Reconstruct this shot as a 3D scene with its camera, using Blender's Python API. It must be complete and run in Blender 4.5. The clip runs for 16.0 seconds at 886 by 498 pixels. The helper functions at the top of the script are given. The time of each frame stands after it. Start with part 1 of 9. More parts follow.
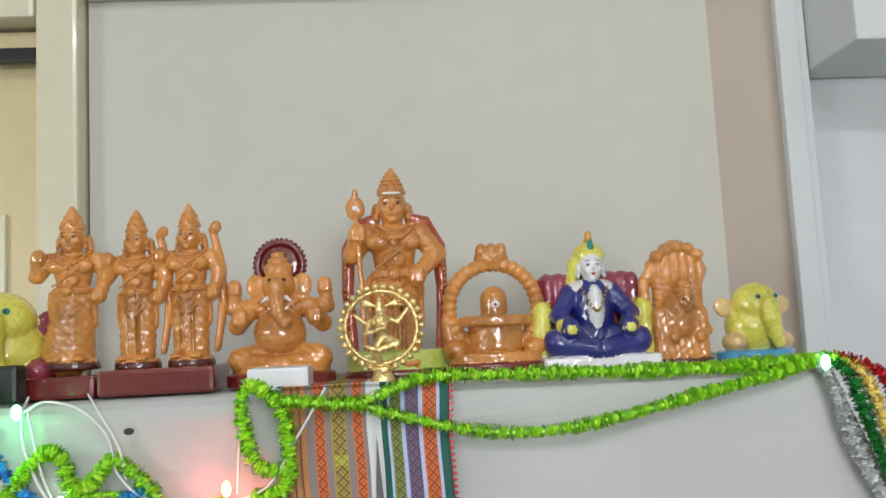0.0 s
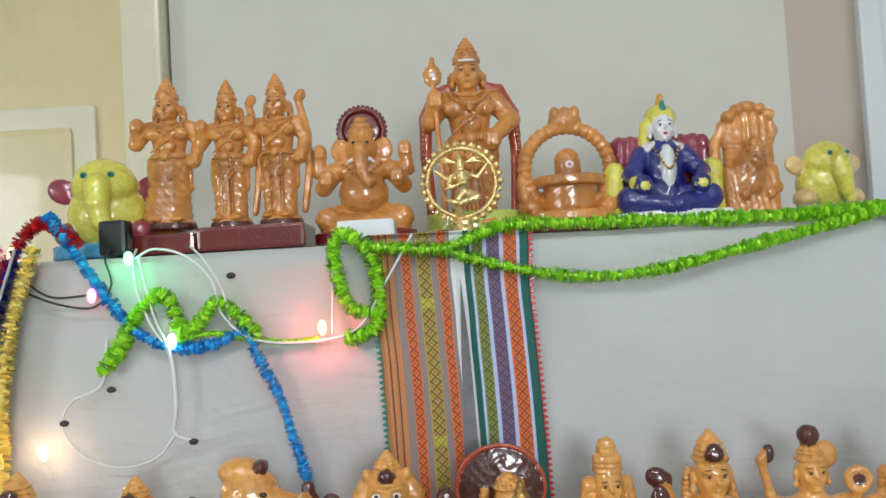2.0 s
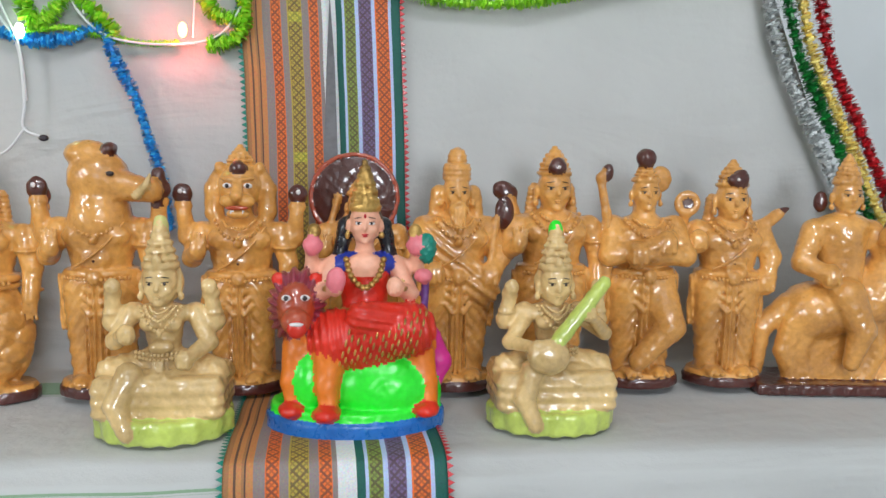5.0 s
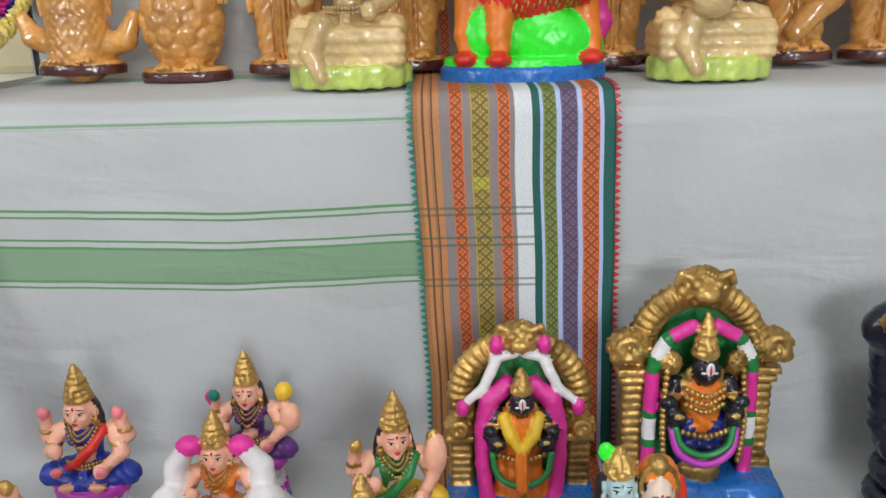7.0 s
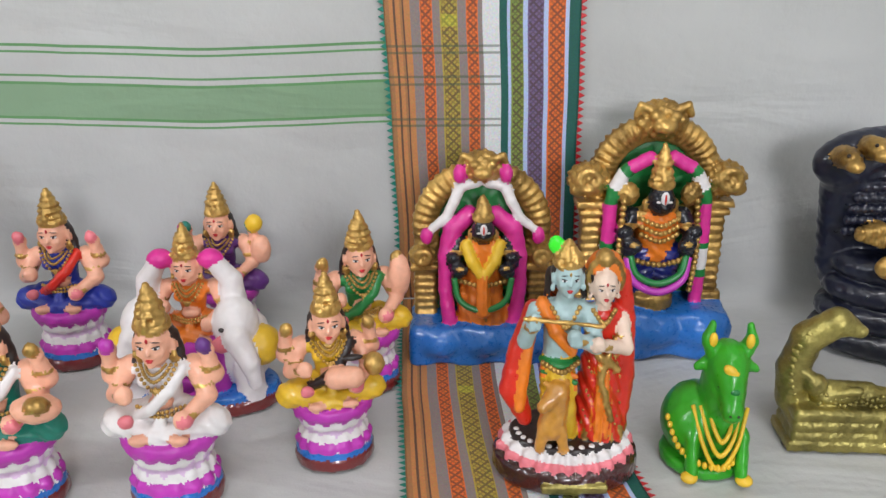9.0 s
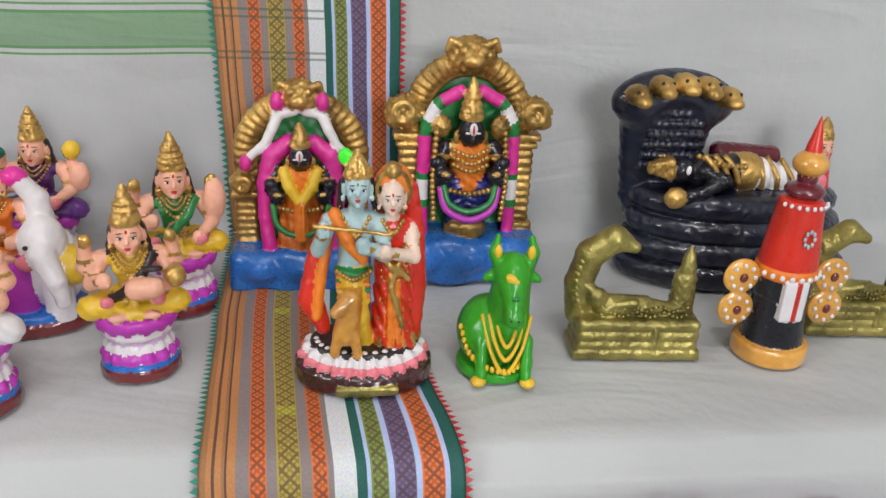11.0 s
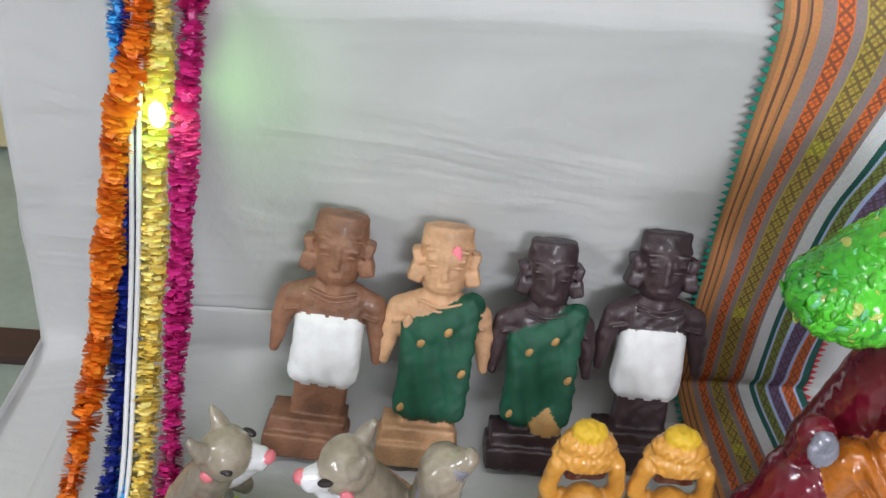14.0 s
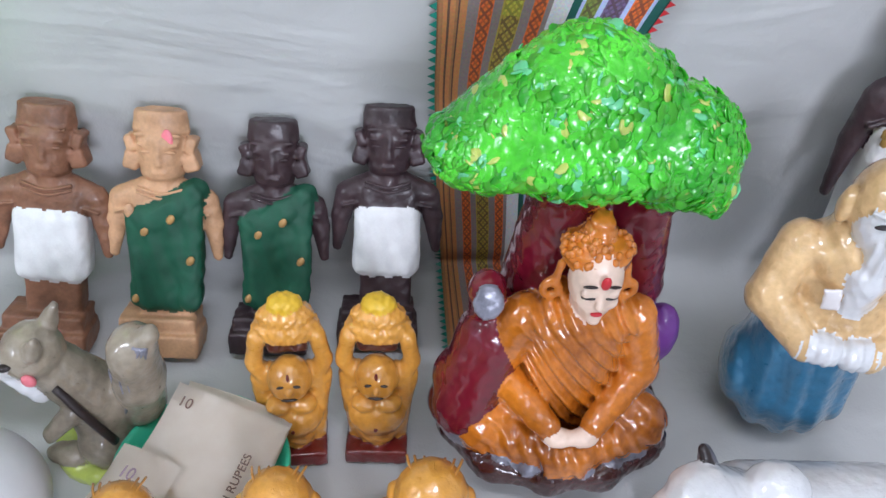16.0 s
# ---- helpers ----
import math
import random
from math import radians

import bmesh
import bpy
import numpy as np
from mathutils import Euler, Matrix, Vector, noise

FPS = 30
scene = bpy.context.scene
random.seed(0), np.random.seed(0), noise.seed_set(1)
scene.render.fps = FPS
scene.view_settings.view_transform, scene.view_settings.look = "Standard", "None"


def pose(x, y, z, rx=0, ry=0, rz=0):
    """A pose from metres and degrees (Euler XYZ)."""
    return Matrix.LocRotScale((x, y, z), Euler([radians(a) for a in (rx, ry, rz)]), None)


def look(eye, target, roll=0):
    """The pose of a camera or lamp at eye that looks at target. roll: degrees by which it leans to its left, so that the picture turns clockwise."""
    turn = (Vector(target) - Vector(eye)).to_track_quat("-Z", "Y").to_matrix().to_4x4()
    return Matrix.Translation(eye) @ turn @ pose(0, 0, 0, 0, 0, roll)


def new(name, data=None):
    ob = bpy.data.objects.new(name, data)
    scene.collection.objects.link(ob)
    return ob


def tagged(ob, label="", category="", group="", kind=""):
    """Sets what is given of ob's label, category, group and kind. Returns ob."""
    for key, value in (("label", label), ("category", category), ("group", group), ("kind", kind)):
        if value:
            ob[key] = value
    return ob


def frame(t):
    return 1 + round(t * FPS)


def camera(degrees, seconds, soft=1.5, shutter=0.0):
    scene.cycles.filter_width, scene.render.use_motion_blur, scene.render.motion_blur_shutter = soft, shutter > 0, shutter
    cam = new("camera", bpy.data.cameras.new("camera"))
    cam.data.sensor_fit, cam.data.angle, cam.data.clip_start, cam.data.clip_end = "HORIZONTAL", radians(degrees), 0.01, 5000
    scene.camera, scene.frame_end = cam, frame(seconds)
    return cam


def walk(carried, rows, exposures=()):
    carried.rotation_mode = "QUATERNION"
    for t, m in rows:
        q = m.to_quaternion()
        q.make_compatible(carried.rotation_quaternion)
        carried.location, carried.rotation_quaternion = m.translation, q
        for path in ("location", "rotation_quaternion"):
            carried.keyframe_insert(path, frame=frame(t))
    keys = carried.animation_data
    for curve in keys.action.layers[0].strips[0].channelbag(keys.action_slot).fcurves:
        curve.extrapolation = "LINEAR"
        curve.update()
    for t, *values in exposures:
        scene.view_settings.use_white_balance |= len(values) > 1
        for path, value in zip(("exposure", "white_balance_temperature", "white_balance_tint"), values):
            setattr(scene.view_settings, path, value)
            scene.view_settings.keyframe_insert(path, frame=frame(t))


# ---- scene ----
cam = camera(57.05, 16.0, soft=1.5)
PATH = [
    (0, pose(0.0517, 0.0815, 1.5997, 95.686, 2.820, -3.037)),
    (0.5, pose(0.0543, 0.0814, 1.5868, 94.976, 2.066, -4.505)),
    (1, pose(0.0310, 0.0772, 1.5846, 94.875, 2.370, -2.884)),
    (1.5, pose(0.0373, 0.0680, 1.5560, 93.988, 2.888, -3.311)),
    (2, pose(0.0119, 0.0534, 1.5046, 92.351, 3.285, 0.189)),
    (2.5, pose(-0.0285, 0.0379, 1.4477, 90.969, 0.879, -0.920)),
    (3, pose(-0.0303, 0.0434, 1.4118, 88.559, -0.831, -2.389)),
    (3.5, pose(-0.0106, 0.0430, 1.3989, 86.743, -0.730, -3.138)),
    (3.7, pose(0.0009, 0.0421, 1.3900, 86.286, -0.758, -4.017)),
    (5.8, pose(0.0613, 0.0289, 1.3063, 78.505, -1.067, -6.768)),
    (6, pose(0.0572, 0.0161, 1.2813, 77.007, -1.121, -7.048)),
    (6.5, pose(0.0242, -0.0126, 1.2366, 74.942, 0.967, -2.706)),
    (7, pose(-0.0058, -0.0417, 1.2090, 73.087, 1.386, 0.682)),
    (7.5, pose(-0.0472, -0.0635, 1.1749, 72.374, 0.173, 2.376)),
    (8, pose(-0.0613, -0.0697, 1.1608, 69.307, 1.805, 4.681)),
    (8.5, pose(-0.0311, -0.0761, 1.1516, 67.807, 1.179, 3.245)),
    (9, pose(0.0077, -0.0809, 1.1465, 67.872, 0.380, -0.152)),
    (9.5, pose(0.0409, -0.0881, 1.1388, 67.263, -0.978, -3.893)),
    (9.7, pose(0.0529, -0.0885, 1.1393, 66.930, -1.470, -4.688)),
    (11.8, pose(0.0698, -0.1466, 1.0962, 65.832, -2.780, -6.760)),
    (12, pose(0.0491, -0.1503, 1.0885, 64.459, -1.506, -5.227)),
    (12.5, pose(-0.0057, -0.1691, 1.0552, 60.841, 0.344, -0.860)),
    (13, pose(-0.0928, -0.1773, 1.0132, 57.762, -0.640, -0.100)),
    (13.5, pose(-0.1502, -0.1694, 0.9876, 54.778, -1.883, 0.972)),
    (14, pose(-0.1849, -0.1532, 0.9733, 49.945, -3.473, 2.164)),
    (14.5, pose(-0.1769, -0.1616, 0.9577, 46.349, -3.731, 3.317)),
    (15, pose(-0.1512, -0.1714, 0.9444, 44.974, -3.210, 2.775)),
    (15.5, pose(-0.1169, -0.1746, 0.9465, 44.768, -3.436, 0.936)),
    (16, pose(-0.0346, -0.1703, 0.9563, 45.091, -2.936, -2.038)),
]
walk(cam, PATH, [(0, -0.08, 6500, 10), (1, -0.10, 6400, 3), (2, -0.10, 6300, 7), (3, -0.06, 6150, 11), (3.5, -0.06, 6100, 8), (6, -0.02, 6350, 8), (8, -0.04, 6400, 12), (9.5, 0.04, 6600, 12), (12.5, -0.06, 6600, 14), (13.5, 0.0, 6550, 13), (14.5, 0.14, 6250, 14), (16, 0.17, 5900, 15)])

# ---- light ----
world = bpy.data.worlds.new("daylight")
scene.world = world
world.use_nodes = True
wn = world.node_tree
sky = wn.nodes.new("ShaderNodeTexSky")
sky.sky_type = 'NISHITA'
sky.sun_disc = False
sky.sun_elevation, sky.sun_rotation = radians(48), radians(200)
wn.links.new(sky.outputs[0], wn.nodes["Background"].inputs[0])
wn.nodes["Background"].inputs[1].default_value = 0.12


def lamp(name, kind, m, energy, colour, **more):
    data = bpy.data.lights.new(name, kind)
    data.energy, data.color = energy, colour
    if "size" in more:
        data.shape, data.size, data.size_y = 'RECTANGLE', more["size"][0], more["size"][1]
    if "radius" in more:
        data.shadow_soft_size = more["radius"]
    if "angle" in more:
        data.angle = more["angle"]
    ob = new(name, data)
    ob.matrix_world = m
    return ob


lamp("sun", 'SUN', look((0, -4, 5), (0.6, 0, 0)), 2.5, (1, 0.95, 0.88), angle=radians(0.5))
# daylight from the window behind; a fill lamp added at an opening beside
lamp("window_light_rear", 'AREA', look((0.5, -2.36, 1.75), (0.1, 0.6, 1.1)), 33, (0.95, 0.97, 1.0), size=(0.75, 0.6))
lamp("side_fill_light", 'AREA', look((-1.78, -0.75, 1.75), (0.2, 0.5, 1.0)), 14, (0.95, 0.98, 1.0), size=(0.5, 0.55))
# long narrow fill lamp added under the ceiling, also for line highlights
lamp("overhead_fill_light", 'AREA', look((0.05, -0.62, 2.66), (0.05, 0.1, 0.9)), 13, (0.97, 0.98, 1.0), size=(1.15, 0.05))

# ---- materials ----
def nodes_of(name):
    m = bpy.data.materials.new(name)
    m.use_nodes = True
    return m, m.node_tree.nodes, m.node_tree.links, m.node_tree.nodes["Principled BSDF"]


def surface(name, colour, rough=0.5, metal=0.0, coat=0.0, vary=0.18, grain=60.0, bump=0.15, depth=0.002, second=None, spots=0.0):
    """A painted, glazed or bare surface with two scales of variation and fine relief."""
    m, n, l, p = nodes_of(name)
    where = n.new("ShaderNodeTexCoord")
    large, fine = n.new("ShaderNodeTexNoise"), n.new("ShaderNodeTexNoise")
    large.inputs["Scale"].default_value, large.inputs["Detail"].default_value = grain * 0.35, 3
    fine.inputs["Scale"].default_value, fine.inputs["Detail"].default_value = grain * 4, 4
    for t in (large, fine):
        l.new(where.outputs["Object"], t.inputs["Vector"])
    both = n.new("ShaderNodeMath")
    both.operation = 'MULTIPLY_ADD'
    both.inputs[1].default_value = 0.35
    l.new(fine.outputs["Fac"], both.inputs[0])
    l.new(large.outputs["Fac"], both.inputs[2])
    ramp = n.new("ShaderNodeValToRGB")
    dark = [c * (1 - vary * 1.6) for c in colour]
    light = [min(1, c * (1 + vary)) for c in (second or colour)]
    ramp.color_ramp.elements[0].position, ramp.color_ramp.elements[1].position = 0.45, 0.9
    ramp.color_ramp.elements[0].color, ramp.color_ramp.elements[1].color = (*dark, 1), (*light, 1)
    l.new(both.outputs[0], ramp.inputs[0])
    l.new(ramp.outputs[0], p.inputs["Base Color"])
    p.inputs["Metallic"].default_value = metal
    p.inputs["Coat Weight"].default_value, p.inputs["Coat Roughness"].default_value = coat, 0.045
    gloss = n.new("ShaderNodeMapRange")
    gloss.inputs[3].default_value, gloss.inputs[4].default_value = max(0.04, rough - 0.08), min(1, rough + 0.1)
    l.new(fine.outputs["Fac"], gloss.inputs[0])
    l.new(gloss.outputs[0], p.inputs["Roughness"])
    b = n.new("ShaderNodeBump")
    b.inputs["Strength"].default_value, b.inputs["Distance"].default_value = bump, depth
    l.new(both.outputs[0], b.inputs["Height"])
    l.new(b.outputs[0], p.inputs["Normal"])
    return m


def glaze(name, colour, second=None, vary=0.2):
    return surface(name, colour, 0.30, 0, 1.0, vary, 60, 0.55, 0.0035, second)


def paint(name, colour, rough=0.42, vary=0.14):
    return surface(name, colour, rough, 0, 0.15, vary, 70, 0.2, 0.0015)


M = dict(
    tan=glaze("tan_glaze", (0.60, 0.25, 0.052), (0.74, 0.36, 0.085)),
    tan_top=glaze("brown_tan_glaze", (0.50, 0.185, 0.038), (0.64, 0.265, 0.058)),
    umber=glaze("umber_glaze", (0.075, 0.014, 0.010)),
    maroon=glaze("maroon_glaze", (0.15, 0.012, 0.012)),
    rust=glaze("rust_glaze", (0.42, 0.06, 0.02)),
    cream=glaze("cream_glaze", (0.64, 0.42, 0.17), (0.72, 0.50, 0.22)),
    lime=glaze("lime_glaze", (0.52, 0.62, 0.12)),
    pale_yellow=glaze("pale_yellow_glaze", (0.62, 0.58, 0.20)),
    lemon=glaze("lemon_glaze", (0.66, 0.60, 0.07), (0.74, 0.68, 0.12)),
    sky_blue=glaze("sky_blue_glaze", (0.05, 0.30, 0.55)),
    navy=glaze("navy_glaze", (0.012, 0.018, 0.18)),
    white=glaze("white_glaze", (0.72, 0.72, 0.74), vary=0.08),
    plum=glaze("plum_glaze", (0.26, 0.03, 0.06)),
    orange_glaze=glaze("amber_glaze", (0.66, 0.28, 0.035), (0.74, 0.36, 0.06)),
    grey_brown=glaze("grey_brown_glaze", (0.24, 0.20, 0.15), (0.34, 0.29, 0.22)),
    gold=surface("gold_paint", (0.42, 0.235, 0.060), 0.36, 0.65, 0.0, 0.35, 90, 0.6, 0.002, (0.60, 0.37, 0.11)),
    brass=surface("brass", (0.62, 0.44, 0.12), 0.3, 0.9, 0.0, 0.25, 90, 0.5, 0.002),
    old_brass=surface("old_brass", (0.36, 0.30, 0.09), 0.36, 0.7, 0.0, 0.35, 110, 0.7, 0.002),
    skin=paint("pink_skin_paint", (0.86, 0.43, 0.29)),
    rose=paint("rose_paint", (0.80, 0.20, 0.24)),
    pink=paint("pink_paint", (0.72, 0.03, 0.30)),
    magenta=paint("magenta_paint", (0.52, 0.04, 0.44)),
    lilac=paint("lilac_paint", (0.72, 0.50, 0.72)),
    white_paint=paint("white_paint", (0.78, 0.74, 0.74), vary=0.06),
    black=paint("black_paint", (0.012, 0.012, 0.018), 0.28),
    dark=paint("dark_line", (0.02, 0.012, 0.012), 0.4),
    red=paint("red_paint", (0.66, 0.028, 0.014), 0.3),
    orange=paint("orange_paint", (0.80, 0.20, 0.015)),
    yellow=paint("yellow_paint", (0.80, 0.50, 0.03)),
    green=paint("green_paint", (0.012, 0.20, 0.045), 0.35),
    bright_green=paint("bright_green_paint", (0.04, 0.82, 0.03), 0.3),
    canopy=surface("canopy_green_lacquer", (0.035, 0.50, 0.03), 0.25, 0, 0.6, 0.3, 60, 0.5, 0.002, (0.10, 0.62, 0.03)),
    mint=paint("mint_green_paint", (0.16, 0.62, 0.28), 0.25),
    leaf_green=paint("leaf_green_paint", (0.06, 0.40, 0.015), 0.35),
    grass=paint("grass_green_paint", (0.03, 0.34, 0.015), 0.3),
    pale_brass=surface("pale_brass", (0.80, 0.60, 0.26), 0.28, 0.7, 0.0, 0.2, 90, 0.4, 0.002),
    chalk=surface("matt_white_clay", (0.62, 0.63, 0.64), 0.42, 0, 0.1, 0.06, 25, 0.3, 0.002),
    blue=paint("blue_paint", (0.02, 0.15, 0.50), 0.28),
    royal=paint("royal_blue_paint", (0.02, 0.04, 0.34)),
    purple=paint("purple_paint", (0.12, 0.03, 0.20)),
    teal=paint("teal_paint", (0.01, 0.22, 0.16)),
    pale_blue_skin=paint("pale_blue_skin_paint", (0.40, 0.55, 0.56)),
    pale_skin=paint("pale_skin_paint", (0.80, 0.60, 0.48)),
    lip=paint("lip_red", (0.55, 0.02, 0.03)),
    wood_brown=surface("brown_wood", (0.25, 0.115, 0.065), 0.5, 0, 0.1, 0.3, 120, 0.5, 0.002),
    wood_pale=surface("pale_wood", (0.58, 0.33, 0.18), 0.5, 0, 0.1, 0.2, 120, 0.4, 0.002),
    wood_dark=surface("dark_wood", (0.046, 0.026, 0.030), 0.42, 0, 0.15, 0.3, 120, 0.5, 0.002),
    doll_white=surface("white_cotton", (0.80, 0.80, 0.80), 0.9, 0, 0, 0.06, 200, 0.5, 0.001),
    doll_green=surface("green_silk", (0.008, 0.085, 0.045), 0.6, 0, 0, 0.2, 200, 0.4, 0.001),
    doll_gold=surface("gold_brocade", (0.48, 0.28, 0.10), 0.5, 0.2, 0, 0.2, 200, 0.4, 0.001),
    buddha=surface("amber_brown_lacquer", (0.46, 0.115, 0.008), 0.22, 0, 0.9, 0.32, 60, 0.4, 0.003, (0.60, 0.185, 0.014)),
    buddha_dark=surface("dark_lacquer", (0.05, 0.012, 0.012), 0.25, 0, 0.8, 0.3, 60, 0.3, 0.002),
    wine=surface("wine_lacquer", (0.14, 0.006, 0.018), 0.22, 0, 0.8, 0.3, 40, 0.3, 0.002),
    silver_grey=surface("silver_grey_lacquer", (0.22, 0.22, 0.27), 0.3, 0.2, 0.4, 0.45, 90, 0.4, 0.002),
    stone_black=surface("blue_black_lacquer", (0.012, 0.014, 0.03), 0.3, 0, 0.35, 0.3, 60, 0.4, 0.002),
    beige=glaze("beige_glaze", (0.66, 0.40, 0.17), (0.74, 0.50, 0.25)),
    steel_blue=glaze("steel_blue_glaze", (0.04, 0.17, 0.30)),
    plastic_black=surface("black_plastic", (0.012, 0.012, 0.013), 0.4, 0, 0, 0.1, 60, 0.1),
    plastic_white=surface("white_plastic", (0.74, 0.76, 0.80), 0.45, 0, 0, 0.05, 60, 0.1),
    plastic_green=surface("mint_plastic", (0.05, 0.50, 0.30), 0.3, 0, 0.2, 0.08, 40, 0.1),
    wire_white=surface("white_wire", (0.72, 0.72, 0.74), 0.45, 0, 0, 0.05, 60, 0.1),
    wire_green=surface("dark_wire", (0.02, 0.03, 0.02), 0.45, 0, 0, 0.05, 60, 0.1),
    wall=surface("wall_paint", (0.62, 0.61, 0.55), 0.75, 0, 0, 0.05, 5, 0.25, 0.002),
    wall_pink=surface("pillar_beige", (0.62, 0.53, 0.46), 0.75, 0, 0, 0.05, 5, 0.25, 0.002),
    wall_blue=surface("side_wall_paint", (0.66, 0.68, 0.70), 0.75, 0, 0, 0.05, 5, 0.25, 0.002),
    ceiling=surface("ceiling_paint", (0.76, 0.75, 0.72), 0.8, 0, 0, 0.04, 6, 0.2, 0.002),
    door_cream=surface("cream_enamel", (0.66, 0.56, 0.33), 0.32, 0, 0.3, 0.06, 12, 0.2, 0.002),
    jamb=surface("ivory_enamel", (0.70, 0.66, 0.50), 0.22, 0, 0.4, 0.05, 12, 0.2, 0.002),
    floor=surface("green_grey_tile", (0.36, 0.43, 0.38), 0.35, 0, 0.2, 0.15, 14, 0.15, 0.001),
    skirting=surface("dark_skirting", (0.06, 0.025, 0.02), 0.4, 0, 0.1, 0.2, 30, 0.2),
    core=surface("plywood", (0.36, 0.24, 0.13), 0.7, 0, 0, 0.2, 40, 0.3),
)


def foil(name, colour, second):
    m, n, l, p = nodes_of(name)
    where, ramp = n.new("ShaderNodeNewGeometry"), n.new("ShaderNodeValToRGB")
    ramp.color_ramp.elements[0].color, ramp.color_ramp.elements[1].color = (*colour, 1), (*second, 1)
    l.new(where.outputs["Random Per Island"], ramp.inputs[0])
    l.new(ramp.outputs[0], p.inputs["Base Color"])
    p.inputs["Roughness"].default_value = 0.34
    return m


F = dict(
    green=foil("lime_crepe_foil", (0.26, 0.74, 0.01), (0.66, 1.0, 0.10)),
    blue=foil("blue_crepe_foil", (0.03, 0.36, 0.85), (0.12, 0.62, 1.0)),
    navy=foil("navy_crepe_foil", (0.008, 0.012, 0.18), (0.02, 0.05, 0.40)),
    yellow=foil("yellow_crepe_foil", (1.0, 0.74, 0.12), (1.0, 0.92, 0.40)),
    orange=foil("orange_crepe_foil", (0.80, 0.17, 0.01), (0.95, 0.32, 0.03)),
    pink=foil("pink_crepe_foil", (0.50, 0.01, 0.17), (0.80, 0.05, 0.32)),
    red=foil("red_crepe_foil", (0.45, 0.01, 0.02), (0.75, 0.03, 0.04)),
    white=foil("white_crepe_foil", (0.55, 0.58, 0.58), (0.82, 0.84, 0.84)),
    dark_green=foil("dark_green_crepe_foil", (0.01, 0.16, 0.03), (0.03, 0.36, 0.06)),
)


def glow(name, colour, power):
    m, n, l, p = nodes_of(name)
    p.inputs["Base Color"].default_value = (*colour, 1)
    p.inputs["Emission Color"].default_value = (*colour, 1)
    p.inputs["Emission Strength"].default_value = power
    return m


def cloth_material():
    """White cotton with a woven pattern of green lines and one green band at set heights, left of the runner."""
    m, n, l, p = nodes_of("white_cotton_sheet")
    where = n.new("ShaderNodeTexCoord")
    weave, blotch, crease = n.new("ShaderNodeTexNoise"), n.new("ShaderNodeTexNoise"), n.new("ShaderNodeTexNoise")
    weave.inputs["Scale"].default_value, blotch.inputs["Scale"].default_value, crease.inputs["Scale"].default_value = 900, 5, 26
    crease.inputs["Detail"].default_value = 6
    for t in (weave, blotch, crease):
        l.new(where.outputs["Object"], t.inputs["Vector"])
    ramp = n.new("ShaderNodeValToRGB")
    ramp.color_ramp.elements[0].position, ramp.color_ramp.elements[1].position = 0.3, 0.7
    ramp.color_ramp.elements[0].color, ramp.color_ramp.elements[1].color = (0.462, 0.465, 0.460, 1), (0.54, 0.543, 0.537, 1)
    l.new(blotch.outputs["Fac"], ramp.inputs[0])
    uv = n.new("ShaderNodeUVMap")
    cut = n.new("ShaderNodeSeparateXYZ")
    l.new(uv.outputs[0], cut.inputs[0])
    stripes = n.new("ShaderNodeValToRGB")
    cr = stripes.color_ramp
    cr.interpolation = 'CONSTANT'
    tone = {0: (0, 0, 0), 1: (0.85, 0.85, 0.85), 2: (0.62, 0.62, 0.62)}
    # v runs 0..1 over 0.12 m of the cloth
    marks = ((0.0, 0), (0.100, 1), (0.118, 0), (0.145, 1), (0.163, 0), (0.306, 1), (0.324, 0), (0.358, 1), (0.376, 2), (0.60, 1), (0.618, 0), (0.645, 1), (0.663, 0))
    cr.elements[0].position, cr.elements[0].color = 0, (0, 0, 0, 1)
    cr.elements.remove(cr.elements[1])
    for pos, k in marks[1:]:
        cr.elements.new(pos).color = (*tone[k], 1)
    l.new(cut.outputs[1], stripes.inputs[0])
    side = n.new("ShaderNodeMath")
    side.operation = 'LESS_THAN'
    side.inputs[1].default_value = 0.02
    l.new(cut.outputs[0], side.inputs[0])
    amount = n.new("ShaderNodeMath")
    amount.operation = 'MULTIPLY'
    l.new(stripes.outputs[0], amount.inputs[0])
    l.new(side.outputs[0], amount.inputs[1])
    mix = n.new("ShaderNodeMix")
    mix.data_type = 'RGBA'
    mix.inputs[7].default_value = (0.06, 0.26, 0.055, 1)
    l.new(amount.outputs[0], mix.inputs[0])
    l.new(ramp.outputs[0], mix.inputs[6])
    l.new(mix.outputs[2], p.inputs["Base Color"])
    p.inputs["Roughness"].default_value = 0.85
    p.inputs["Sheen Weight"].default_value = 0.15
    b1, b2 = n.new("ShaderNodeBump"), n.new("ShaderNodeBump")
    b1.inputs["Strength"].default_value, b1.inputs["Distance"].default_value = 0.35, 0.010
    b2.inputs["Strength"].default_value, b2.inputs["Distance"].default_value = 0.25, 0.0006
    drift = n.new("ShaderNodeTexNoise")
    drift.inputs["Scale"].default_value, drift.inputs["Detail"].default_value, drift.inputs["Distortion"].default_value = 9, 3, 1.2
    squash = n.new("ShaderNodeMapping")
    squash.inputs["Scale"].default_value = (0.45, 1.0, 1.6)
    l.new(where.outputs["Object"], squash.inputs["Vector"])
    l.new(squash.outputs[0], drift.inputs["Vector"])
    folds_sum = n.new("ShaderNodeMath")
    folds_sum.operation = 'MULTIPLY_ADD'
    folds_sum.inputs[1].default_value = 1.6
    l.new(drift.outputs["Fac"], folds_sum.inputs[0])
    l.new(crease.outputs["Fac"], folds_sum.inputs[2])
    l.new(folds_sum.outputs[0], b1.inputs["Height"])
    l.new(weave.outputs["Fac"], b2.inputs["Height"])
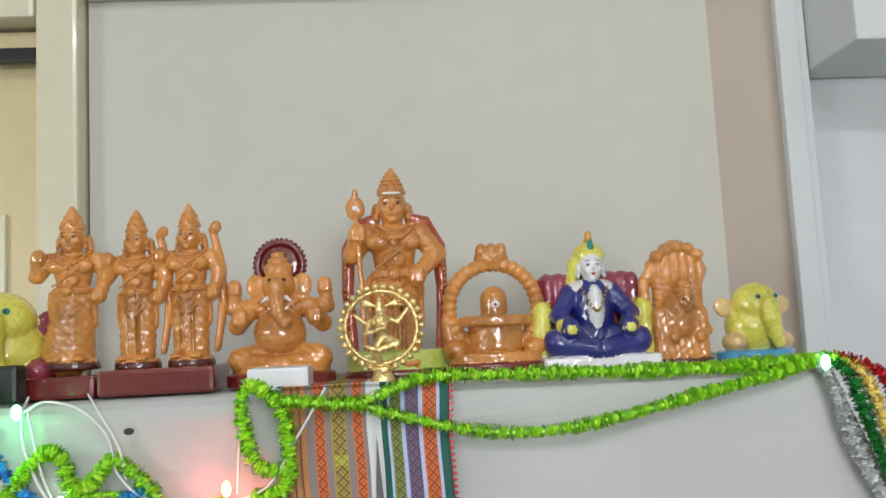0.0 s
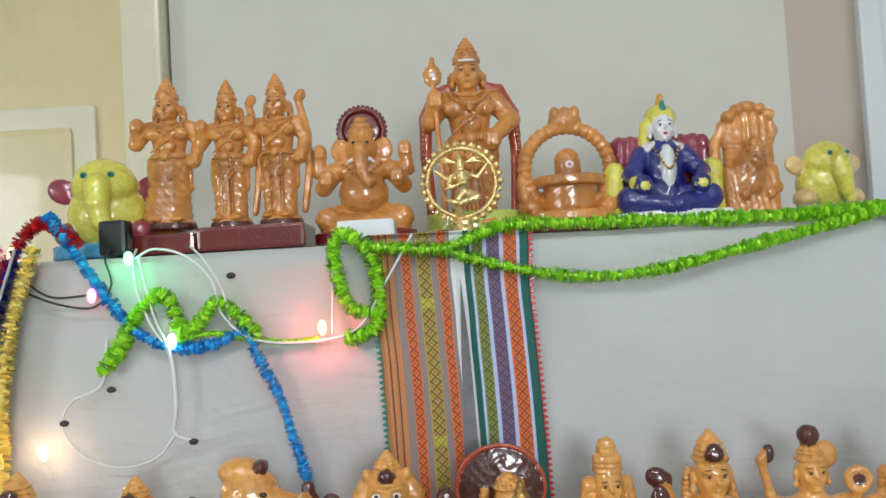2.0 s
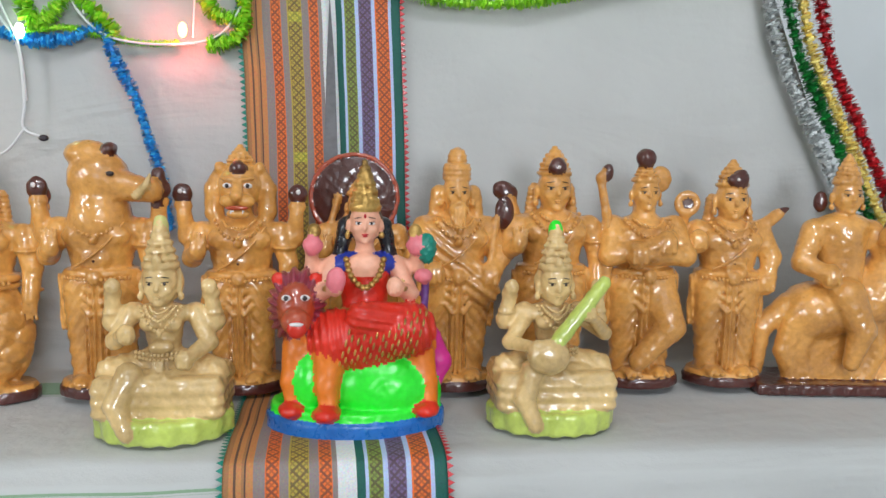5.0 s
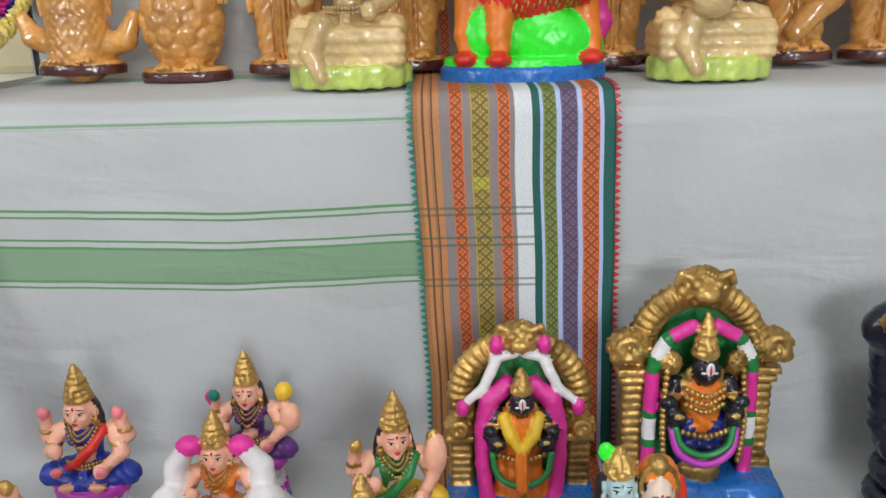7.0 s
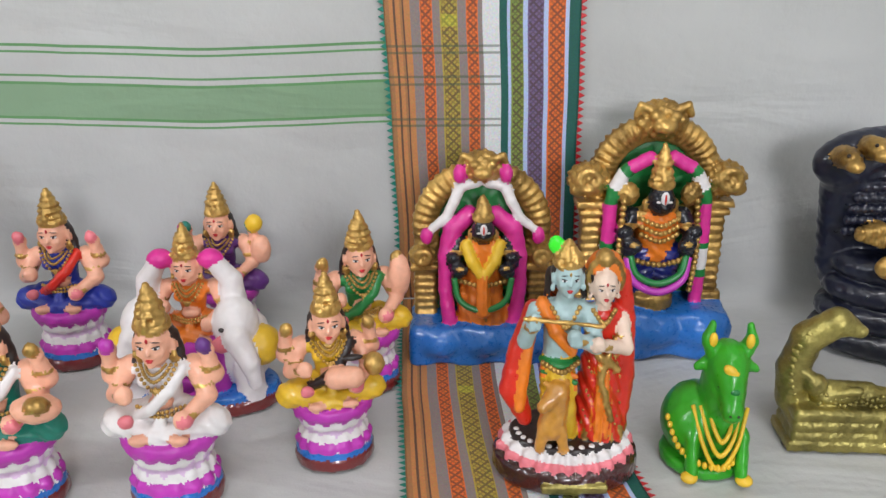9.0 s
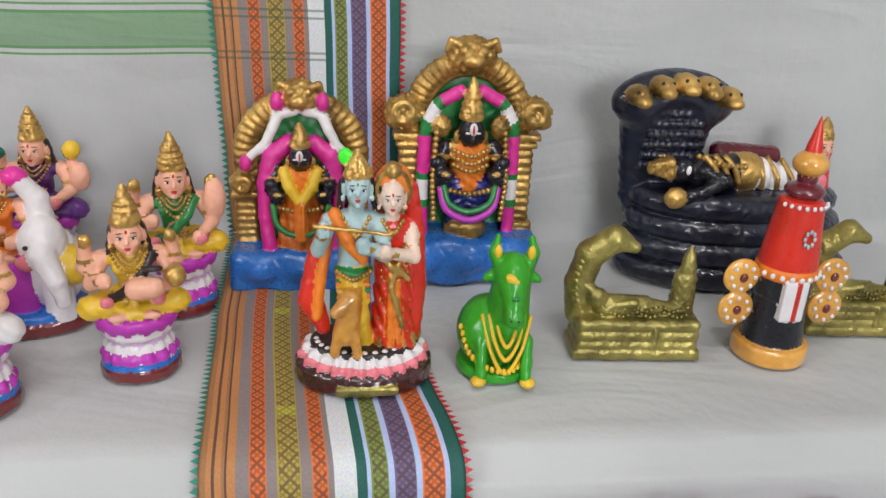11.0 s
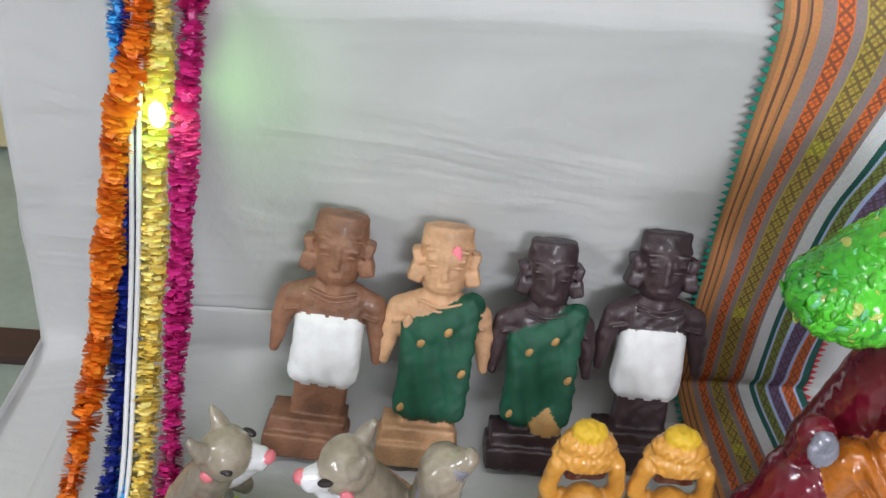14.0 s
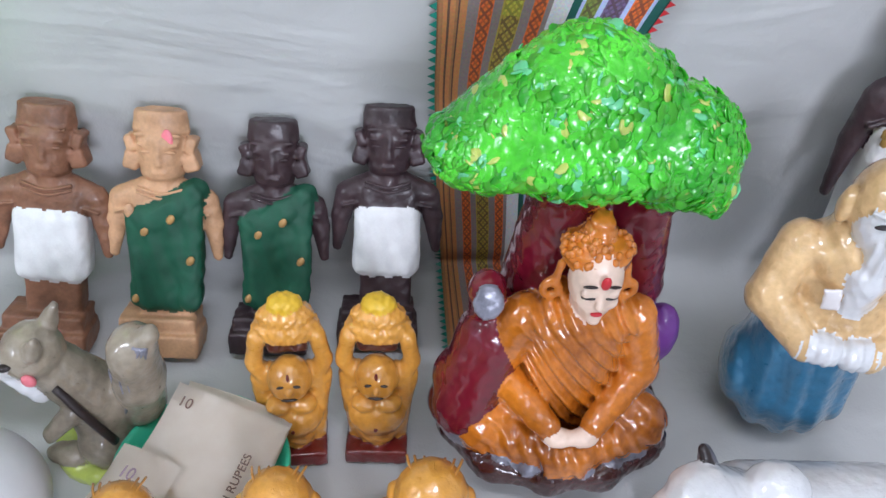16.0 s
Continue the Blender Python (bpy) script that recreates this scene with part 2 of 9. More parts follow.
    l.new(b1.outputs[0], b2.inputs["Normal"])
    l.new(b2.outputs[0], p.inputs["Normal"])
    return m


def runner_material(band_at):
    """Woven runner: lengthwise stripes by u, small diamonds and zigzags by u and v (v in metres)."""
    m, n, l, p = nodes_of("woven_runner")
    uv, cut = n.new("ShaderNodeUVMap"), n.new("ShaderNodeSeparateXYZ")
    l.new(uv.outputs[0], cut.inputs[0])

    def ramp(stops):
        r = n.new("ShaderNodeValToRGB")
        c = r.color_ramp
        c.interpolation = 'CONSTANT'
        c.elements.remove(c.elements[1])
        c.elements[0].position, c.elements[0].color = 0, (*stops[0][1], 1)
        for pos, col in stops[1:]:
            c.elements.new(pos).color = (*col, 1)
        l.new(cut.outputs[0], r.inputs[0])
        return r

    brown, rust, grey = (0.34, 0.16, 0.065), (0.50, 0.21, 0.07), (0.25, 0.20, 0.19)
    orange, olive, white = (0.72, 0.15, 0.025), (0.42, 0.31, 0.05), (0.66, 0.67, 0.68)
    teal, ice, green, violet = (0.012, 0.10, 0.08), (0.42, 0.50, 0.74), (0.20, 0.26, 0.05), (0.16, 0.11, 0.22)
    base = ramp(((0, brown), (0.025, rust), (0.045, (0.12, 0.06, 0.04)), (0.055, rust), (0.08, brown), (0.092, (0.10, 0.05, 0.04)), (0.10, rust), (0.13, grey),
                 (0.18, orange), (0.245, grey), (0.285, olive), (0.375, grey), (0.415, orange), (0.475, grey), (0.50, white), (0.585, teal), (0.625, ice),
                 (0.64, green), (0.705, ice), (0.73, violet), (0.81, ice), (0.835, orange), (0.92, ice), (0.94, teal)))
    zero, one = (0, 0, 0), (1, 1, 1)
    mask = ramp(((0, zero), (0.185, one), (0.24, zero), (0.292, one), (0.368, zero), (0.42, one), (0.47, zero), (0.645, one), (0.70, zero), (0.735, one), (0.805, zero), (0.84, one), (0.915, zero)))

    def math_node(op, a, b=None, c=None):
        k = n.new("ShaderNodeMath")
        k.operation = op
        for i, v in enumerate((a, b, c)):
            if v is None:
                continue
            if isinstance(v, (int, float)):
                k.inputs[i].default_value = v
            else:
                l.new(v, k.inputs[i])
        return k.outputs[0]

    u = math_node('MULTIPLY', cut.outputs[0], 0.155)
    lines = []
    for sign in (1, -1):
        s = math_node('MULTIPLY_ADD', u, sign, cut.outputs[1])
        fr = math_node('FRACT', math_node('MULTIPLY', s, 1 / 0.0094))
        lines.append(math_node('LESS_THAN', fr, 0.26))
        fine = math_node('FRACT', math_node('MULTIPLY', s, 1 / 0.0047))
        lines.append(math_node('MULTIPLY', math_node('LESS_THAN', fine, 0.36), 0.6))
    both = math_node('MAXIMUM', math_node('MAXIMUM', lines[0], lines[1]), math_node('MAXIMUM', lines[2], lines[3]))
    amount = math_node('MULTIPLY', math_node('MULTIPLY', both, mask.outputs[0]), 0.72)
    mix = n.new("ShaderNodeMix")
    mix.data_type = 'RGBA'
    mix.inputs[7].default_value = (0.07, 0.035, 0.03, 1)
    l.new(amount, mix.inputs[0])
    l.new(base.outputs[0], mix.inputs[6])
    # now and then a brighter block in the motif columns
    block = math_node('GREATER_THAN', math_node('SINE', math_node('MULTIPLY', cut.outputs[1], 47.0)), 0.975)
    lift = n.new("ShaderNodeMix")
    lift.data_type = 'RGBA'
    lift.blend_type = 'ADD'
    lift.inputs[7].default_value = (0.10, 0.14, 0.0, 1)
    olive_only = math_node('LESS_THAN', math_node('ABSOLUTE', math_node('SUBTRACT', cut.outputs[0], 0.33)), 0.042)
    l.new(math_node('MULTIPLY', block, math_node('MULTIPLY', mask.outputs[0], olive_only)), lift.inputs[0])
    l.new(mix.outputs[2], lift.inputs[6])
    # green lines of the sheet beneath, showing through the thin first length
    through_lines = None
    for at_ in (0.109, 0.154, 0.315, 0.367, 0.609, 0.654):
        near_ = math_node('LESS_THAN', math_node('ABSOLUTE', math_node('SUBTRACT', cut.outputs[1], band_at + at_ * 0.12)), 0.0010)
        through_lines = near_ if through_lines is None else math_node('MAXIMUM', through_lines, near_)
    sheer = n.new("ShaderNodeMix")
    sheer.data_type = 'RGBA'
    sheer.inputs[7].default_value = (0.06, 0.09, 0.05, 1)
    l.new(math_node('MULTIPLY', math_node('MULTIPLY', through_lines, math_node('LESS_THAN', cut.outputs[0], 0.585)), 0.6), sheer.inputs[0])
    l.new(lift.outputs[2], sheer.inputs[6])
    thread = n.new("ShaderNodeTexNoise")
    thread.inputs["Scale"].default_value = 700
    where = n.new("ShaderNodeTexCoord")
    l.new(where.outputs["Object"], thread.inputs["Vector"])
    tint = n.new("ShaderNodeMix")
    tint.data_type = 'RGBA'
    tint.blend_type = 'MULTIPLY'
    tint.inputs[0].default_value = 0.5
    l.new(sheer.outputs[2], tint.inputs[6])
    l.new(thread.outputs["Color"], tint.inputs[7])
    bright = n.new("ShaderNodeHueSaturation")
    bright.inputs["Value"].default_value = 1.35
    l.new(tint.outputs[2], bright.inputs["Color"])
    l.new(bright.outputs[0], p.inputs["Base Color"])
    p.inputs["Roughness"].default_value = 0.7
    b = n.new("ShaderNodeBump")
    b.inputs["Strength"].default_value, b.inputs["Distance"].default_value = 0.4, 0.0006
    l.new(thread.outputs["Fac"], b.inputs["Height"])
    l.new(b.outputs[0], p.inputs["Normal"])
    return m

# ---- building tools ----
def mesh_object(name, verts, faces, mats, index=None, smooth=True, parent=None, label=""):
    me = bpy.data.meshes.new(name)
    me.from_pydata([tuple(v) for v in verts], [], [tuple(f) for f in faces])
    for m in mats:
        me.materials.append(m)
    if index is not None:
        me.polygons.foreach_set("material_index", np.asarray(index, dtype=np.int32))
    if smooth:
        me.polygons.foreach_set("use_smooth", np.ones(len(me.polygons), dtype=bool))
    me.update()
    ob = new(name, me)
    if parent is not None:
        ob.parent = parent
    if label:
        ob["label"] = label
    return ob


def part(name, bm, material, parent=None, label="", smooth=False):
    me = bpy.data.meshes.new(name)
    bmesh.ops.recalc_face_normals(bm, faces=bm.faces[:])
    bm.to_mesh(me)
    bm.free()
    me.materials.append(material)
    if smooth:
        me.polygons.foreach_set("use_smooth", np.ones(len(me.polygons), dtype=bool))
    ob = new(name, me)
    if parent is not None:
        ob.parent = parent
    if label:
        ob["label"] = label
    return ob


def box_bm(lo, hi, bevel=0.0, bm=None, segments=2):
    one = bmesh.new()
    bmesh.ops.create_cube(one, size=1)
    for v in one.verts:
        v.co = Vector([(a + b) / 2 + c * (b - a) for a, b, c in zip(lo, hi, v.co)])
    if bevel:
        bmesh.ops.bevel(one, geom=one.edges[:], offset=bevel, segments=segments, profile=0.6, affect='EDGES')
    return one


def tube_data(points, radius, sides=6, closed=False):
    """Verts and faces of a round cord through the points; radius a number or one per point."""
    pts = [Vector(p) for p in points]
    rr = radius if hasattr(radius, "__len__") else [radius] * len(pts)
    verts, faces = [], []
    up = Vector((0.13, -0.31, 0.94))
    for i, p in enumerate(pts):
        t = (pts[min(i + 1, len(pts) - 1)] - pts[max(i - 1, 0)]).normalized()
        a = t.cross(up)
        a = a.normalized() if a.length > 1e-4 else Vector((1, 0, 0))
        b = a.cross(t)
        for k in range(sides):
            w = 2 * math.pi * k / sides
            verts.append(p + (a * math.cos(w) + b * math.sin(w)) * rr[i])
    for i in range(len(pts) - 1):
        for k in range(sides):
            j = (k + 1) % sides
            faces.append((i * sides + k, i * sides + j, (i + 1) * sides + j, (i + 1) * sides + k))
    faces.append(tuple(range(sides))[::-1])
    faces.append(tuple((len(pts) - 1) * sides + k for k in range(sides)))
    return verts, faces


def smooth_line(points, steps=8):
    """Catmull-Rom through the points."""
    p = [Vector(q) for q in points]
    p = [p[0] * 2 - p[1]] + p + [p[-1] * 2 - p[-2]]
    out = []
    for i in range(1, len(p) - 2):
        for k in range(steps):
            t = k / steps
            a, b, c, d = p[i - 1], p[i], p[i + 1], p[i + 2]
            out.append(0.5 * (2 * b + (c - a) * t + (2 * a - 5 * b + 4 * c - d) * t * t + (3 * b - a - 3 * c + d) * t ** 3))
    out.append(p[-2])
    return out


def rotation(rot):
    return np.array(Euler([radians(a) for a in rot]).to_matrix(), dtype=np.float32)


class Clay:
    """A modelled figure: round forms melted together on a grid and skinned as one mesh; colours by form. Lengths in units of size."""

    def __init__(self, size=1.0, soft=0.012):
        self.size, self.soft, self.forms, self.extra, self.mats = size, soft, [], [], []

    def _m(self, m):
        if m not in self.mats:
            self.mats.append(m)
        return self.mats.index(m)

    def _add(self, f, lo, hi, m, k, cut):
        s = self.size
        self.forms.append((f, np.array(lo) * s, np.array(hi) * s, self._m(m), (self.soft if k is None else k) * s, cut))

    def ball(self, p, r, m, rot=None, k=None, cut=False, wave=None):
        s = self.size
        p0, r0 = np.array(p, dtype=np.float32) * s, np.array(r if hasattr(r, "__len__") else (r, r, r), dtype=np.float32) * s
        R = None if rot is None else rotation(rot)

        def f(x, y, z):
            x, y, z = x - p0[0], y - p0[1], z - p0[2]
            if R is not None:
                x, y, z = (R[0, i] * x + R[1, i] * y + R[2, i] * z for i in range(3))
            a = np.sqrt((x / r0[0]) ** 2 + (y / r0[1]) ** 2 + (z / r0[2]) ** 2)
            b = np.sqrt((x / r0[0] ** 2) ** 2 + (y / r0[1] ** 2) ** 2 + (z / r0[2] ** 2) ** 2) + 1e-6
            d = a * (a - 1) / b
            return d if wave is None else d + wave(x / s, y / s, z / s) * s
        big = max(r0) / s if rot is not None else r0 / s
        self._add(f, np.array(p) - big, np.array(p) + big, m, k, cut)
        return self

    def limb(self, a, b, r0, r1, m, flat=1.0, k=None, cut=False, wave=None):
        s = self.size
        A, B = np.array(a, dtype=np.float32) * s, np.array(b, dtype=np.float32) * s
        v = B - A
        vv = float(v @ v) + 1e-9

        def f(x, y, z):
            px, py, pz = x - A[0], y - A[1], z - A[2]
            h = np.clip((px * v[0] + py * v[1] + pz * v[2]) / vv, 0, 1)
            rr = (r0 + (r1 - r0) * h) * s
            d = np.sqrt((px - v[0] * h) ** 2 + ((py - v[1] * h) / flat) ** 2 + (pz - v[2] * h) ** 2) - rr
            return d * min(1, flat) if wave is None else d * min(1, flat) + wave(x / s, y / s, z / s) * s
        r = max(r0, r1) * max(1, flat)
        self._add(f, np.minimum(a, b) - r, np.maximum(a, b) + r, m, k, cut)
        return self

    def chain(self, pts, radii, m, flat=1.0, k=None):
        rr = radii if hasattr(radii, "__len__") else [radii] * len(pts)
        for i in range(len(pts) - 1):
            self.limb(pts[i], pts[i + 1], rr[i], rr[i + 1], m, flat, k)
        return self

    def slab(self, p, half, m, edge=0.01, rot=None, k=None, cut=False, wave=None):
        s = self.size
        p0, h0, e = np.array(p, dtype=np.float32) * s, (np.array(half, dtype=np.float32) - edge) * s, edge * s
        R = None if rot is None else rotation(rot)

        def f(x, y, z):
            x, y, z = x - p0[0], y - p0[1], z - p0[2]
            if R is not None:
                x, y, z = (R[0, i] * x + R[1, i] * y + R[2, i] * z for i in range(3))
            qx, qy, qz = np.abs(x) - h0[0], np.abs(y) - h0[1], np.abs(z) - h0[2]
            d = np.sqrt(np.maximum(qx, 0) ** 2 + np.maximum(qy, 0) ** 2 + np.maximum(qz, 0) ** 2) + np.minimum(np.maximum(qx, np.maximum(qy, qz)), 0) - e
            return d if wave is None else d + wave(x / s, y / s, z / s) * s
        big = np.linalg.norm(half) if rot is not None else np.array(half)
        self._add(f, np.array(p) - big, np.array(p) + big, m, k, cut)
        return self

    def disc(self, p, rx, ry, hz, m, edge=0.008, taper=1.0, k=None, cut=False, wave=None):
        """An upright oval drum of half height hz; taper: its top's size to its bottom's."""
        s = self.size
        p0 = np.array(p, dtype=np.float32) * s

        def f(x, y, z):
            x, y, z = x - p0[0], y - p0[1], z - p0[2]
            t = 1 + (taper - 1) * np.clip(z / (2 * hz * s) + 0.5, 0, 1)
            q = np.sqrt((x / rx) ** 2 + (y / ry) ** 2) / t / s
            dr = (q - 1) * min(rx, ry) * s + edge * s
            dz = np.abs(z) - (hz - edge) * s
            d = np.sqrt(np.maximum(dr, 0) ** 2 + np.maximum(dz, 0) ** 2) + np.minimum(np.maximum(dr, dz), 0) - edge * s
            return d if wave is None else d + wave(x / s, y / s, z / s) * s
        g = max(1, taper)
        self._add(f, np.array(p) - (rx * g, ry * g, hz), np.array(p) + (rx * g, ry * g, hz), m, k, cut)
        return self

    def ring(self, p, R, r, m, flat=1.0, axis=1, k=None, wave=None):
        """A ring about the axis (1: facing ahead, 2: lying); flat: height to width."""
        s = self.size
        p0 = np.array(p, dtype=np.float32) * s

        def f(x, y, z):
            q = [x - p0[0], y - p0[1], z - p0[2]]
            a = q.pop(axis)
            q[1] = q[1] / flat
            d = np.sqrt((np.sqrt(q[0] ** 2 + q[1] ** 2) - R * s) ** 2 + a ** 2) - r * s
            return d if wave is None else d + wave(x / s, y / s, z / s) * s
        ext = np.full(3, R + r)
        ext[axis] = r
        ext[2 if axis == 1 else 1] *= max(flat, 1)
        self._add(f, np.array(p) - ext, np.array(p) + ext, m, k, False)
        return self

    def bead(self, p, r, m, rot=None, n=7):
        """A small hard ball or oval set on the surface."""
        r = np.array(r if hasattr(r, "__len__") else (r, r, r))
        R = np.eye(3) if rot is None else rotation(rot)
        v, f = [], []
        for i in range(n + 1):
            for j in range(2 * n):
                a, b = math.pi * i / n, math.pi * j / n
                q = R @ (r * (math.sin(a) * math.cos(b), math.sin(a) * math.sin(b), math.cos(a)))
                v.append((np.array(p) + q) * self.size)
        for i in range(n):
            for j in range(2 * n):
                k = (j + 1) % (2 * n)
                f.append((i * 2 * n + j, (i + 1) * 2 * n + j, (i + 1) * 2 * n + k, i * 2 * n + k))
        self.extra.append((v, f, self._m(m)))
        return self

    def string(self, pts, r, m, n=14, steps=6):
        """A row of beads along a bent line."""
        line = smooth_line(pts, steps)
        for i in range(n):
            q = i * (len(line) - 1) / max(1, n - 1)
            a = int(min(q, len(line) - 2))
            self.bead(line[a].lerp(line[a + 1], q - a), r, m, n=4)
        return self

    def cord(self, pts, r, m, steps=6):
        v, f = tube_data([Vector(p) * self.size for p in smooth_line(pts, steps)], r * self.size, 8)
        self.extra.append((v, f, self._m(m)))
        return self

    def build(self, name, cell=None, at=(0, 0, 0), turn=0.0, lean=0.0, uneven=0.0, pitch=0.05):
        h = cell or 0.0019
        lo = np.min([f[1] for f in self.forms if not f[5]], 0) - 3 * h
        hi = np.max([f[2] for f in self.forms if not f[5]], 0) + 3 * h
        n = np.ceil((hi - lo) / h).astype(int) + 1
        axes = [(lo[i] + h * np.arange(n[i])).astype(np.float32) for i in range(3)]
        d = np.full(n, 1.0, dtype=np.float32)
        best = np.full(n, 1.0, dtype=np.float32)
        ident = np.zeros(n, dtype=np.int16)
        for f, a, b, m, k, cut in self.forms:
            i0 = np.clip(np.floor((a - k - 2 * h - lo) / h).astype(int), 0, n - 1)
            i1 = np.clip(np.ceil((b + k + 2 * h - lo) / h).astype(int) + 1, 1, n)
            sl = tuple(slice(p, q) for p, q in zip(i0, i1))
            g = f(axes[0][sl[0]][:, None, None], axes[1][sl[1]][None, :, None], axes[2][sl[2]][None, None, :])
            old = d[sl]
            if cut:
                d[sl] = np.maximum(old, -g)
                near = -g > old - h
                ident[sl] = np.where(near & (g < h), m, ident[sl])
                continue
            w = np.clip(0.5 + 0.5 * (g - old) / max(k, 1e-6), 0, 1)
            d[sl] = g * (1 - w) + old * w - k * w * (1 - w)
            closer = g < best[sl]
            ident[sl] = np.where(closer, m, ident[sl])
            best[sl] = np.where(closer, g, best[sl])
        if uneven:
            w = 2 * math.pi / pitch
            ax, ay, az = axes[0][:, None, None] * w, axes[1][None, :, None] * w, axes[2][None, None, :] * w
            d += uneven * np.sin(ax + 1.3 * np.sin(az * 0.43)) * np.sin(ay * 0.9 + 0.6 * np.sin(ax * 0.57)) * np.sin(az + 1.1 * np.sin(ax * 0.61 + ay * 0.37))
        c = n - 1
        acc, cnt = np.zeros((*c, 3), dtype=np.float32), np.zeros(c, dtype=np.float32)
        neg = d < 0
        for ax in range(3):
            o = [i for i in range(3) if i != ax]
            for u in (0, 1):
                for v in (0, 1):
                    s0 = [None] * 3
                    s0[ax], s0[o[0]], s0[o[1]] = slice(0, c[ax]), slice(u, u + c[o[0]]), slice(v, v + c[o[1]])
                    s1 = list(s0)
                    s1[ax] = slice(1, c[ax] + 1)
                    s0, s1 = tuple(s0), tuple(s1)
                    cross = neg[s0] != neg[s1]
                    t = np.where(cross, d[s0] / np.where(cross, d[s0] - d[s1], 1), 0)
                    acc[..., ax] += t
                    acc[..., o[0]] += cross * u
                    acc[..., o[1]] += cross * v
                    cnt += cross
        live = cnt > 0
        number = np.full(c, -1, dtype=np.int64)
        number[live] = np.arange(live.sum())
        where = np.argwhere(live)
        verts = (where + acc[live] / cnt[live][:, None]) * h + lo
        quads, kinds = [], []
        for ax in range(3):
            o = [i for i in range(3) if i != ax]
            s0, s1 = [slice(1, None)] * 3, [slice(1, None)] * 3
            s0[ax], s1[ax] = slice(0, c[ax]), slice(1, None)
            for q in o:
                s0[q] = s1[q] = slice(1, c[q])
            a, b = neg[tuple(s0)], neg[tuple(s1)]
            at_ = np.argwhere(a != b)
            inside = a[a != b]
            for q in o:
                at_[:, q] += 1
            cells = []
            for u, v in ((0, 0), (1, 0), (1, 1), (0, 1)):
                e = at_.copy()
                e[:, o[0]] -= u
                e[:, o[1]] -= v
                cells.append(number[e[:, 0], e[:, 1], e[:, 2]])
            face = np.stack(cells, 1)
            flip = inside if ax != 1 else ~inside
            face[~flip] = face[~flip][:, ::-1]
            quads.append(face)
            kinds.append(ident[at_[:, 0], at_[:, 1], at_[:, 2]])
        faces, kinds = np.concatenate(quads), np.concatenate(kinds)
        good = (faces >= 0).all(1)
        faces, kinds = faces[good], kinds[good]
        all_v, all_f, all_k = [verts], faces.tolist(), kinds.tolist()
        count = len(verts)
        for v, f, m in self.extra:
            all_v.append(np.array([tuple(q) for q in v]))
            all_f += [tuple(i + count for i in q) for q in f]
            all_k += [m] * len(f)
            count += len(v)
        ob = mesh_object(name, np.concatenate(all_v), all_f, [M[k] for k in self.mats], all_k)
        ob.matrix_world = pose(*at, lean, 0, turn)
        return ob


def pleats(n, amp):
    return lambda x, y, z: amp * np.sin(n * np.arctan2(x, -y))


def folds(dx, dz, length, amp):
    return lambda x, y, z: amp * np.sin((x * dx + z * dz) * 2 * math.pi / length)


def lumps(size, amp):
    return lambda x, y, z: amp * np.sin(x * 6.283 / size) * np.sin(z * 6.283 / size + 1.5 * np.sin(y * 6.283 / size))

# ---- room ----
def structure(name, bm, material, label, category):
    return tagged(part(name, bm, material), label, category, kind="structure")


def wall_with_opening(name, axis, at, thick, span, height, hole, material, label):
    """An upright wall across the axis, with a rectangular opening; hole: (from, to, sill, head) or None."""
    bm = bmesh.new()
    a, b = span
    blocks = [(a, b, 0, height)] if hole is None else [(a, hole[0], 0, height), (hole[1], b, 0, height), (hole[0], hole[1], 0, hole[2]), (hole[0], hole[1], hole[3], height)]
    for p, q, r, s in blocks:
        lo, hi = ((p, at, r), (q, at + thick, s)) if axis == "y" else ((at, p, r), (at + thick, q, s))
        one = box_bm(lo, hi)
        me = bpy.data.meshes.new("block")
        one.to_mesh(me)
        one.free()
        bm.from_mesh(me)
        bpy.data.meshes.remove(me)
    return structure(name, bm, material, label, "wall")


tagged(part("floor", box_bm((-2.0, -2.6, -0.1), (2.2, 1.5, 0)), M["floor"]), "pale grey-green tiled floor", "floor", kind="structure")
tagged(part("ceiling", box_bm((-2.0, -2.6, 2.75), (2.2, 1.5, 2.85)), M["ceiling"]), "plain white painted ceiling", "ceiling", kind="structure")
wall_with_opening("wall_north", "y", 1.2, 0.12, (-0.360, 0.55), 2.75, None, M["wall"], "plain off-white painted wall behind the stand")
wall_with_opening("wall_north_side", "y", 1.26, 0.12, (-2.0, -0.360), 2.75, None, M["wall"], "off-white painted wall beside the door")
wall_with_opening("wall_south", "y", -2.55, 0.12, (-2.0, 2.2), 2.75, (-0.35, 1.35, 1.05, 2.4), M["wall"], "off-white wall with a window opening")
wall_with_opening("wall_west", "x", -1.95, 0.12, (-2.43, 1.26), 2.75, (-1.4, -0.1, 1.05, 2.4), M["wall"], "off-white side wall with a window opening")
wall_with_opening("wall_east", "x", 2.05, 0.12, (-2.43, 1.38), 2.75, None, M["wall_blue"], "plain bluish white side wall")
wall_with_opening("wall_alcove", "y", 1.14, 0.12, (0.598, 2.05), 2.75, None, M["wall_blue"], "bluish white wall beyond the pillar")
pillar = bmesh.new()
foot = [(0.515, 1.2), (0.572, 1.10), (0.596, 1.10), (0.596, 1.26), (0.515, 1.26)]
lower, upper = [pillar.verts.new((x, y, 0)) for x, y in foot], [pillar.verts.new((x, y, 2.75)) for x, y in foot]
for i in range(5):
    pillar.faces.new((lower[i], lower[(i + 1) % 5], upper[(i + 1) % 5], upper[i]))
pillar.faces.new(upper)
# pillar coloured pinkish beige, with a bluish white strip as its front face
structure("pillar", pillar, M["wall_pink"], "pinkish beige wall pillar with a sharp corner", "pillar")
